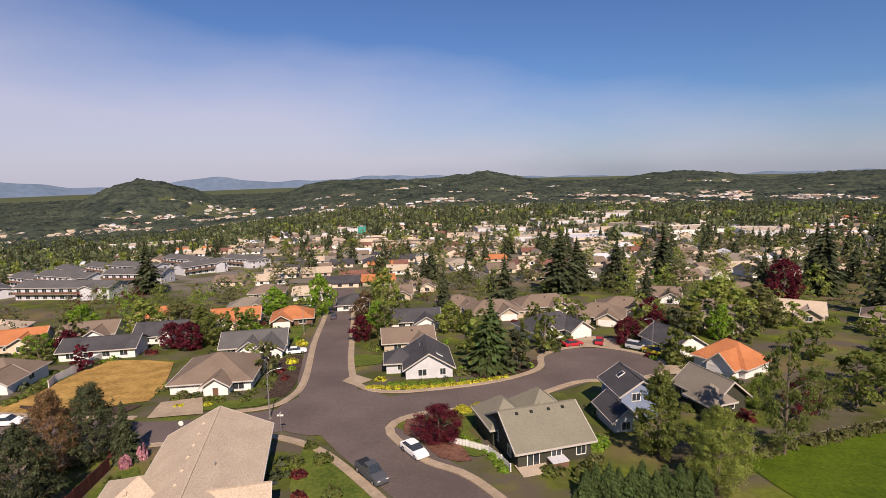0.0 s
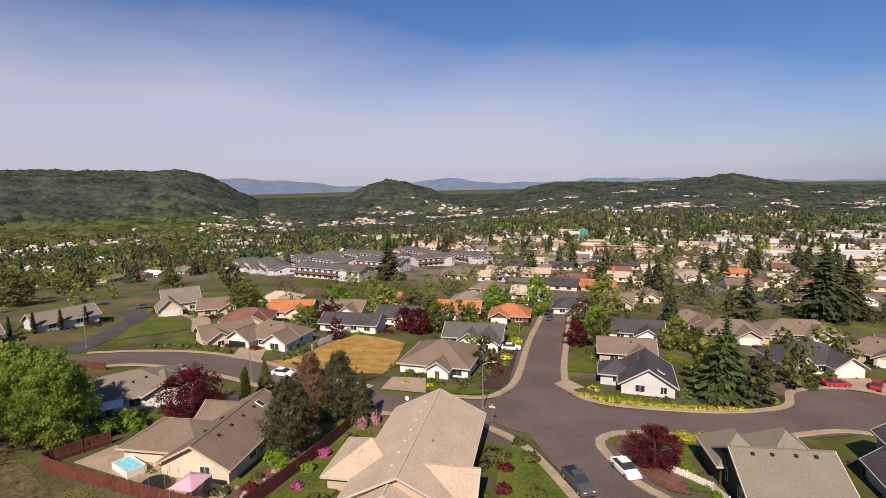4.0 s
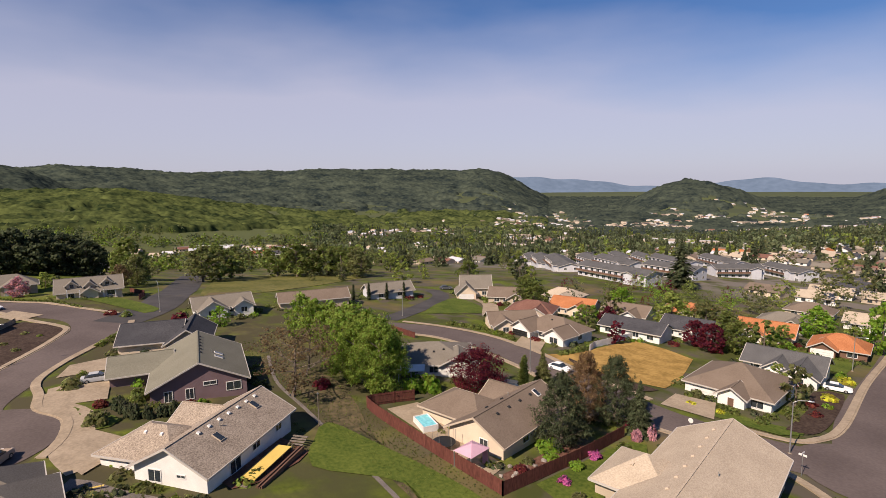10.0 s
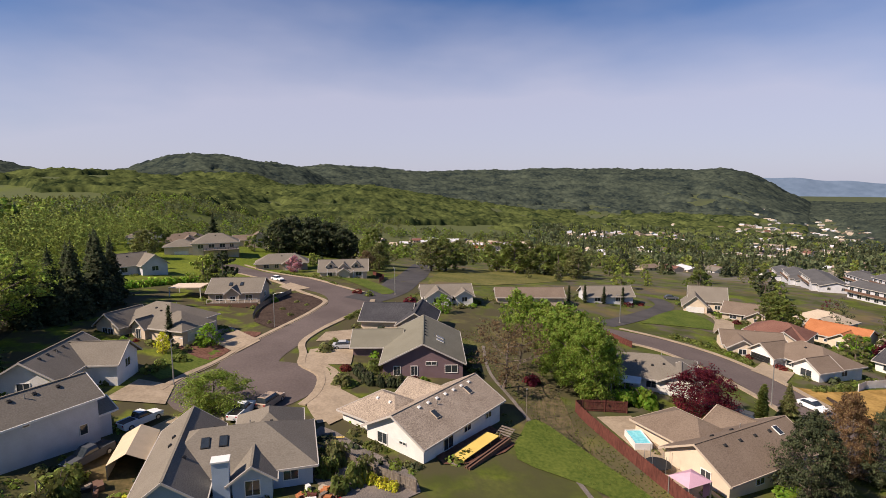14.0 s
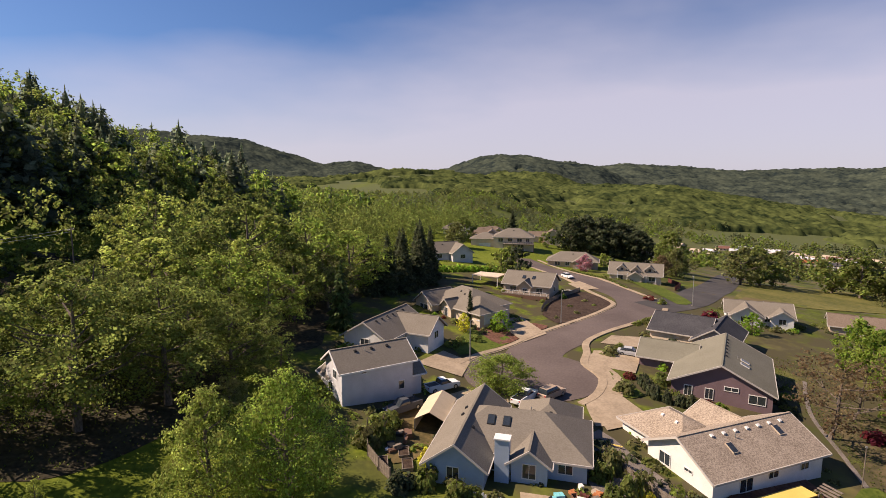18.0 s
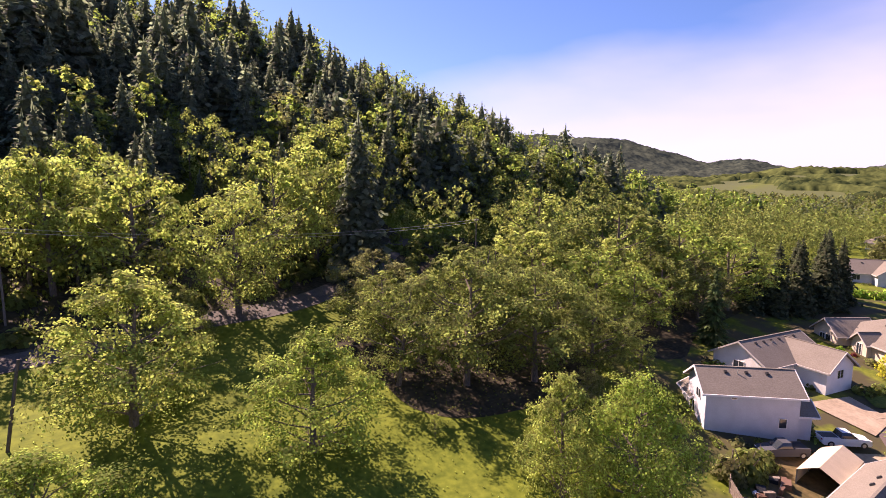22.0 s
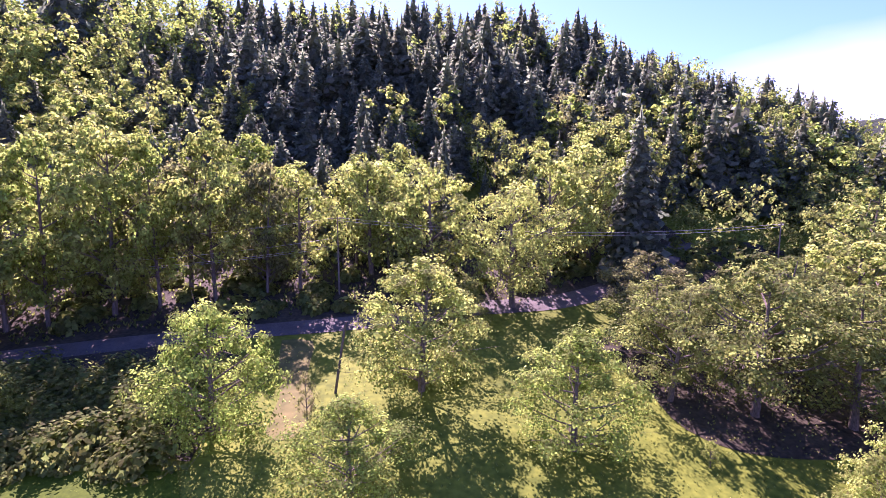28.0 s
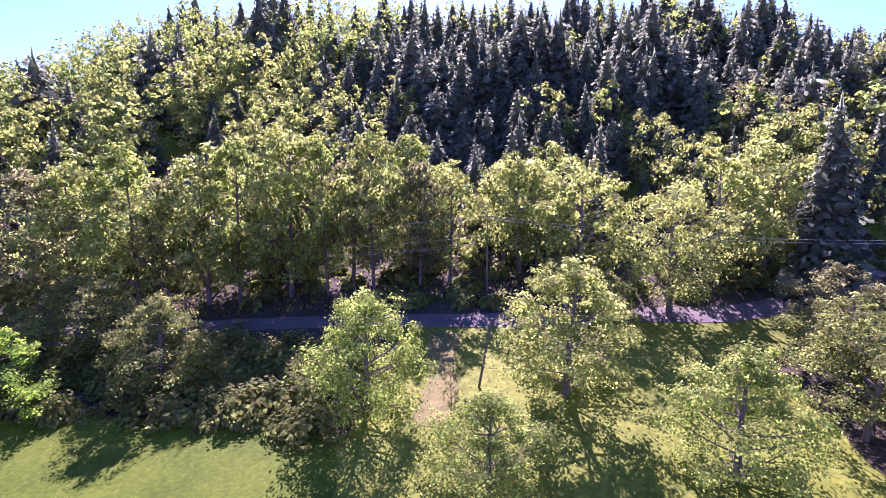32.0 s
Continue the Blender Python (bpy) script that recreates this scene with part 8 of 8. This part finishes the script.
hedge([(-160, 3.5), (-176, -6), (-188, -14)], 0.9, 0.8, "leaf_green", "low clipped shrub along the front lawn", 2.0)
for sx, sy, sh, sw, mt, lb in [
    (-12.5, 53, 1.6, 1.5, "leaf_green", "round green shrub on the corner lawn"), (-9.5, 50, 1.3, 1.3, "leaf_gold", "yellow-leaved shrub on the corner lawn"), (-15.5, 61.5, 1.5, 1.6, "leaf_green", "round green shrub on the corner lawn"), (-18, 65.5, 1.4, 1.2, "leaf_green", "round green shrub by the sign"),
    (-17.5, 58, 1.2, 1.2, "leaf_red", "red-leaved shrub at the house wall"), (-16.3, 53, 1.2, 1.2, "leaf_red", "red-leaved shrub at the house wall"), (-18.7, 61, 1.5, 1.2, "leaf_green", "green shrub at the house wall"), (-39.5, 52, 1.2, 1.1, "leaf_magenta", "magenta flowering shrub on the flower bank"), (-37.5, 44, 1.0, 1.0, "leaf_magenta", "magenta flowering shrub on the flower bank"),
    (-39, 48, 1.2, 1.2, "leaf_bright", "green shrub on the flower bank"), (-38.8, 57, 1.4, 1.2, "leaf_green", "green shrub on the flower bank"), (-40, 61.5, 2.0, 0.9, "leaf_pink", "pink blossoming shrub by the fence"), (-39.2, 63.8, 2.3, 0.95, "leaf_pink", "pink blossoming shrub by the fence"), (-41, 63.2, 3.0, 1.3, "leaf_green", "green shrub by the fence"), (-42.6, 64, 2.0, 1.5, "leaf_maroon", "maroon shrub by the fence"),
    (-42, 41.5, 1.1, 1.1, "leaf_red", "red-leaved shrub on the stony bed"), (-42.3, 47, 1.1, 1.2, "leaf_bright", "green shrub on the stony bed"), (-43, 43.8, 0.9, 0.9, "leaf_olive", "small shrub on the stony bed"), (-70, 44.6, 3.0, 2.2, "leaf_bright", "bright green shrub at the grey house"), (-69.5, 47.5, 3.2, 2.4, "leaf_bright", "bright green shrub at the grey house"),
    (-57.2, 64.5, 1.6, 1.6, "leaf_green", "round shrub at the drive"), (-54, 66, 1.3, 1.4, "leaf_green", "round shrub at the drive"), (-43.5, 82, 0.8, 0.9, "leaf_gold", "yellow shrub on the front lawn"), (-39, 82.3, 0.8, 0.9, "leaf_gold", "yellow shrub on the front lawn"), (-38, 84, 1.5, 1.4, "leaf_green", "round shrub before the porch"), (-33.5, 84, 1.3, 1.4, "leaf_green", "round shrub before the porch"),
    (-31.5, 90, 1.2, 1.3, "leaf_olive", "shrub in the bark bed"), (-30, 95, 1.2, 1.2, "leaf_red", "red shrub in the bark bed"), (-30.5, 101, 1.2, 1.2, "leaf_bright", "bright shrub in the bark bed"), (-32, 106, 1.4, 1.5, "leaf_gold", "yellow shrub in the bark bed"), (-34, 121, 1.5, 2.2, "leaf_gold", "yellow-green shrub at the kerb"), (-36, 125, 1.4, 2.0, "leaf_bright", "bright green shrub at the kerb"),
    (-80, 2.3, 2.2, 2.0, "leaf_olive", "round olive shrub at the turning place"), (-86.6, 3, 1.2, 1.2, "leaf_red", "red shrub at the mauve house"), (-97, 0, 1.8, 1.3, "leaf_olive", "small shrub at the drive"), (-102, 1.5, 1.2, 1.0, "leaf_green", "small shrub at the drive"), (-92, -26.5, 1.7, 2.0, "leaf_green", "dense green shrub on the lawn"), (-95, -24.5, 1.7, 2.0, "leaf_green", "dense green shrub on the lawn"), (-89.5, -27.6, 1.7, 1.7, "leaf_green", "dense green shrub on the lawn"),
    (-106, -25.5, 1.6, 1.8, "leaf_dark", "dark green shrub on the bark bed"), (-102, -27.5, 1.4, 1.6, "leaf_dark", "dark green shrub on the bark bed"), (-101, -24.5, 1.3, 1.6, "leaf_olive", "olive shrub on the bark bed"), (-56.8, 0.8, 3.2, 1.8, "leaf_olive", "tall shrub between the houses"), (-54.5, -0.4, 2.4, 1.5, "leaf_green", "green shrub between the houses"), (-46.6, -13.6, 2.2, 1.5, "leaf_green", "round green shrub at the blue house"),
    (-79, 33, 1.8, 1.8, "leaf_maroon", "maroon shrub by the path"), (-149, 9, 1.6, 2.2, "leaf_red", "red-leaved shrub at the street bend"), (-146, 12, 1.8, 1.8, "leaf_green", "green shrub at the lane"), (-137, 22, 2.6, 1.8, "leaf_maroon", "maroon shrub at the lane"), (16.5, 99.5, 1.4, 1.5, "leaf_bright", "bright shrub on the corner"), (-12, 93.5, 1.0, 1.2, "leaf_gold", "yellow shrub at the drive"), (6, 107, 1.6, 3.0, "leaf_red", "red-leaved shrub behind the pale blue house"),
    (2.5, 77.3, 1.0, 1.8, "leaf_gold", "yellow flowering shrub at the crossing"), (5, 78.5, 1.0, 1.5, "leaf_gold", "yellow flowering shrub at the crossing"), (26.5, 117.5, 1.2, 1.4, "leaf_maroon", "maroon shrub on the lawn"), (23.5, 110.8, 1.6, 0.8, "leaf_dark", "dark shrub at the kerb"), (-125, -8, 0.9, 1.1, "leaf_olive", "low shrub in the corner bed"), (-131, -10, 0.9, 1.1, "leaf_olive", "low shrub in the corner bed"), (-138, -7, 0.9, 1.1, "leaf_olive", "low shrub in the corner bed"), (-134, -4.5, 0.8, 1.0, "leaf_green", "low shrub in the corner bed"), (-119, -12, 0.8, 1.0, "leaf_olive", "low shrub in the corner bed"),
]:
    shrub(sx, sy, sh, sw, mt, lb, int(abs(sx * 3 + sy)) % 3)
# shrubs against the walls of the other houses
srng = np.random.default_rng(12)
for hx, hy, hr, L, W in HOMES:
    if hx < -150 or hy > 160 or math.hypot(hx, hy) < 60:
        continue
    m = pose(hx, hy, 0, 0, 0, hr)
    for k in range(5):
        u = srng.uniform(-L / 2, L / 2)
        q = m @ Vector((u, -W / 2 - srng.uniform(1.2, 4.5), 0)) if k % 3 else m @ Vector((L / 2 + srng.uniform(1, 3.5), srng.uniform(-W / 2, W / 2), 0))
        if clear_of(q.x, q.y, 5.5, 1.5):
            s = srng.uniform(0.7, 1.7)
            shrub(q.x, q.y, s, s * srng.uniform(0.9, 1.4), ["leaf_green", "leaf_olive", "leaf_bright", "leaf_green", "leaf_red", "leaf_dark"][srng.integers(0, 6)], "garden shrub near the house wall", int(srng.integers(0, 3)))
FAR_TREES = {}
n = 0
while n < 170:
    x, y = srng.uniform(-135, 125), srng.uniform(96, 215)
    if clear_of(x, y, 8, 2.5) and not (-73 < x < -50 and y < 114) and not (-140 < x < -108 and y < 108):
        mt = ["leaf_green", "leaf_olive", "leaf_bright", "leaf_yellow", "leaf_dark", "leaf_maroon"][min(5, int(srng.choice(6, p=[0.3, 0.2, 0.15, 0.2, 0.1, 0.05])))]
        size, wide, kind = srng.uniform(3.5, 9), srng.uniform(0.85, 1.2), int(srng.integers(1, 4))
        if math.hypot(x, y) > 168:
            FAR_TREES.setdefault(mt, []).append((x, y, size / 10))
        else:
            tree("small", x, y, size, wide, mt, "garden tree among the roofs of the slope", seed=kind, group="garden trees")
        n += 1
n = 0
while n < 46:
    x, y = srng.uniform(-330, -150), srng.uniform(-60, 170)
    if clear_of(x, y, 11, 4) and not (y > 30 and -250 < x < -160 and y < 60 - 0.5 * (x + 160)):
        tree("small", x, y, srng.uniform(4, 11), srng.uniform(0.9, 1.25), ["leaf_green", "leaf_olive", "leaf_dark", "leaf_yellow"][int(srng.integers(0, 4))], "leafy tree beyond the western houses", seed=int(srng.integers(1, 4)), group="western trees")
        n += 1
# rocks on the stony bed
for k in range(22):
    q = Vector((srng.uniform(-43.6, -40.5), srng.uniform(38.6, 46), 0))
    s = srng.uniform(0.18, 0.42)
    e = thing("garden_rock", q.x, q.y, srng.uniform(0, 360), "pale rough stone on the garden bed", "rock", "garden stones")
    bm = bmesh.new()
    bmesh.ops.create_icosphere(bm, subdivisions=1, radius=s)
    for v in bm.verts:
        v.co *= srng.uniform(0.75, 1.15)
        v.co.z = v.co.z * 0.7 + s * 0.5
    part("stone", bm, M["stone"], e)

# tufts of rough grass
def tufts(count, x0, x1, y0, y1, size, mat, label, keep):
    p = np.column_stack([srng.uniform(x0, x1, count), srng.uniform(y0, y1, count)])
    p = p[keep(p[:, 0], p[:, 1])]
    n = len(p)
    k = 5
    c = np.repeat(np.column_stack([p, terrain(p[:, 0], p[:, 1])]), k, 0)
    a = srng.uniform(0, 2 * math.pi, n * k)
    h = size * srng.uniform(0.5, 1.4, n * k)
    out = np.stack([np.cos(a), np.sin(a), 0 * a], -1)
    side = np.stack([-np.sin(a), np.cos(a), 0 * a], -1) * (h * 0.22)[:, None]
    tip = c + out * (h * 0.6)[:, None]
    tip[:, 2] += h
    mid = c + out * (h * 0.25)[:, None]
    mid[:, 2] += h * 0.5
    c = c.copy()
    c[:, 2] -= 0.05
    q = np.stack([c, mid - side, tip, mid + side], 1)
    tagged(new("grass_tufts", quad_mesh("grass_tufts", q, M[mat])), label, "grass", kind="stuff")


tufts(7000, -112, -30, 14, 37, 0.15, "leaf_green", "rough meadow grass along the path", lambda x, y: (y > 27.5 + 0.02 * (x + 60)) & (y < 36))
tufts(9000, -55, 75, -95, -25, 0.17, "leaf_yellow", "tufts of sunlit meadow grass", lambda x, y: (y > -73) & ~((x > 22) & (y > -50)))
tufts(7000, 20, 82, -48, -22, 0.11, "leaf_lime", "short bright grass below the thicket", lambda x, y: y < -24 - 0.05 * x)
tufts(5000, -55, 75, -112, -70, 0.5, "leaf_green", "undergrowth along the shaded lane", lambda x, y: y < lane_y(x) - 4)
line = smooth_line([(-100, 31), (-85, 27.5), (-72, 27.2), (-54, 26.7), (-40, 26), (-28, 24)], 1.5)
tagged(part("footpath", ribbon(line, -0.3, 0.3, 0.09), M["gravel"], None), "narrow trodden path across the meadow", "path", kind="structure")
patch([(-100, 29), (-85, 36), (-72, 35), (-56, 31), (-38, 32), (-36, 28), (-55, 28), (-72, 29)], 0.05, M["rough"], "rough_meadow", "rough brownish meadow strip beside the path", "field")
patch([(-66, 20), (-59, 22.5), (-55, 15), (-57, 12)], 0.13, M["mulch"], "planting_bed", "bare earth round the deck", "garden bed")


# back yard of the blue house
def pile(x, y, count, spread, mats, label, seed):
    rg = np.random.default_rng(seed)
    e = thing("junk_pile", x, y, 0, label, "clutter")
    for k in range(count):
        a, d = rg.uniform(0, 6.28), spread * math.sqrt(rg.random())
        sx, sy, sz = rg.uniform(0.2, 0.7), rg.uniform(0.15, 0.45), rg.uniform(0.15, 0.6)
        bm = boxes(((-sx, -sy, 0), (sx, sy, sz)))
        bmesh.ops.transform(bm, matrix=pose(math.cos(a) * d * 1.6, math.sin(a) * d, 0.02, rg.uniform(-12, 12), rg.uniform(-12, 12), rg.uniform(0, 180)), verts=bm.verts)
        part("box", bm, M[mats[k % len(mats)]], e)


pile(-49.6, -1.6, 26, 1.7, ["red_wood", "brown", "grey_wood", "tan", "roof_orange", "white"], "heap of boxes, boards and garden tools on the patio", 3)
pile(-49.3, -4.2, 5, 0.6, ["pool_water", "black", "white"], "small heap of tubs and a blue cover", 4)
pile(-54.5, -23.5, 14, 1.6, ["grey_wood", "brown", "white", "black"], "stacked boards and odd boxes by the tent", 5)
fence([(-47.2, -13.5), (-47, -8.5), (-46.8, -5)], 0.7, "white", "low white lattice fence behind the blue house", 0.2, 0.13)
for bx, by in [(-50.5, -20.5), (-52.6, -21.8), (-49.5, -23)]:
    e = thing("raised_bed", bx, by, 25, "timber-edged raised garden bed with bare soil", "garden bed", "raised beds")
    part("frame", boxes(((-1.1, -0.6, -0.1), (1.1, -0.52, 0.35)), ((-1.1, 0.52, -0.1), (1.1, 0.6, 0.35)), ((-1.1, -0.52, -0.1), (-1.02, 0.52, 0.35)), ((1.02, -0.52, -0.1), (1.1, 0.52, 0.35))), M["grey_wood"], e)
    part("soil", boxes(((-1.02, -0.52, -0.1), (1.02, 0.52, 0.27))), M["dark_mulch"], e)
for bx, by, bh, bw, bmat in [(-47.6, -17.2, 2.6, 1.6, "leaf_green"), (-48.3, -14.6, 1.4, 1.3, "leaf_olive"), (-47.3, -12.2, 1.3, 1.2, "leaf_green"), (-47.2, -10, 1.2, 1.2, "leaf_olive"), (-51.8, -18.8, 2.0, 1.2, "leaf_gold"), (-54, -25.5, 3.2, 2.2, "leaf_green"), (-52, -26.2, 2.6, 2.0, "leaf_olive"), (-57.5, -25.8, 2.2, 2.0, "leaf_green"),
                             (-52.5, 2.6, 3.2, 1.5, "leaf_green"), (-54.6, 4, 2.4, 1.3, "leaf_olive"), (-51, 0.8, 2.2, 1.3, "leaf_green"), (-46.5, -19.5, 2.2, 1.8, "leaf_dark")]:
    shrub(bx, by, bh, bw, bmat, "leafy shrub in the back yard", int(bh * 10) % 3)
# low plants along house walls and garden edges, too many to count
prg = np.random.default_rng(77)
spots = []
for hx, hy, hr, hl, hw in HOMES:
    if math.hypot(hx, hy) > 190:
        continue
    for _ in range(26):
        u, v = (prg.uniform(-0.55, 0.55) * hl, (hw / 2 + prg.uniform(0.9, 3.2)) * prg.choice([-1, 1])) if prg.random() < 0.6 else ((hl / 2 + prg.uniform(0.9, 3.2)) * prg.choice([-1, 1]), prg.uniform(-0.55, 0.55) * hw)
        q = pose(hx, hy, 0, 0, 0, hr) @ Vector((u, v, 0))
        if clear_of(q.x, q.y, 0.2, 0.6):
            spots.append((q.x, q.y))
spots = np.array(spots)
for k, mt in enumerate(("leaf_green", "leaf_olive", "leaf_dark", "leaf_fresh")):
    sel = np.arange(len(spots)) % 4 == k
    scatter("garden_plants", under_q[::4], on_ground(spots[sel], 0.05), prg.uniform(0.4, 1.25, sel.sum()), M[mt], "low garden plants along the house walls", "plants", (0.9, 1.4))

# trees of the farther gardens, joined
for mt, rows in FAR_TREES.items():
    rows = np.array(rows)
    scatter("garden_trees", fine_broad_q[::2], on_ground(rows[:, :2]), rows[:, 2], M[mt], "garden trees among the roofs farther down the slope", "trees", (0.9, 1.25))

# shrubs of the farther gardens, joined
for mt, rows in FAR_SHRUBS.items():
    rows = np.array(rows)
    scatter("garden_shrubs", under_q[::2] * np.array([rows[:, 3].mean() / rows[:, 2].mean()] * 2 + [1.0]), on_ground(rows[:, :2], 0.05), rows[:, 2], M[mt], "shrubs of the farther gardens", "shrubs", (0.85, 1.15))
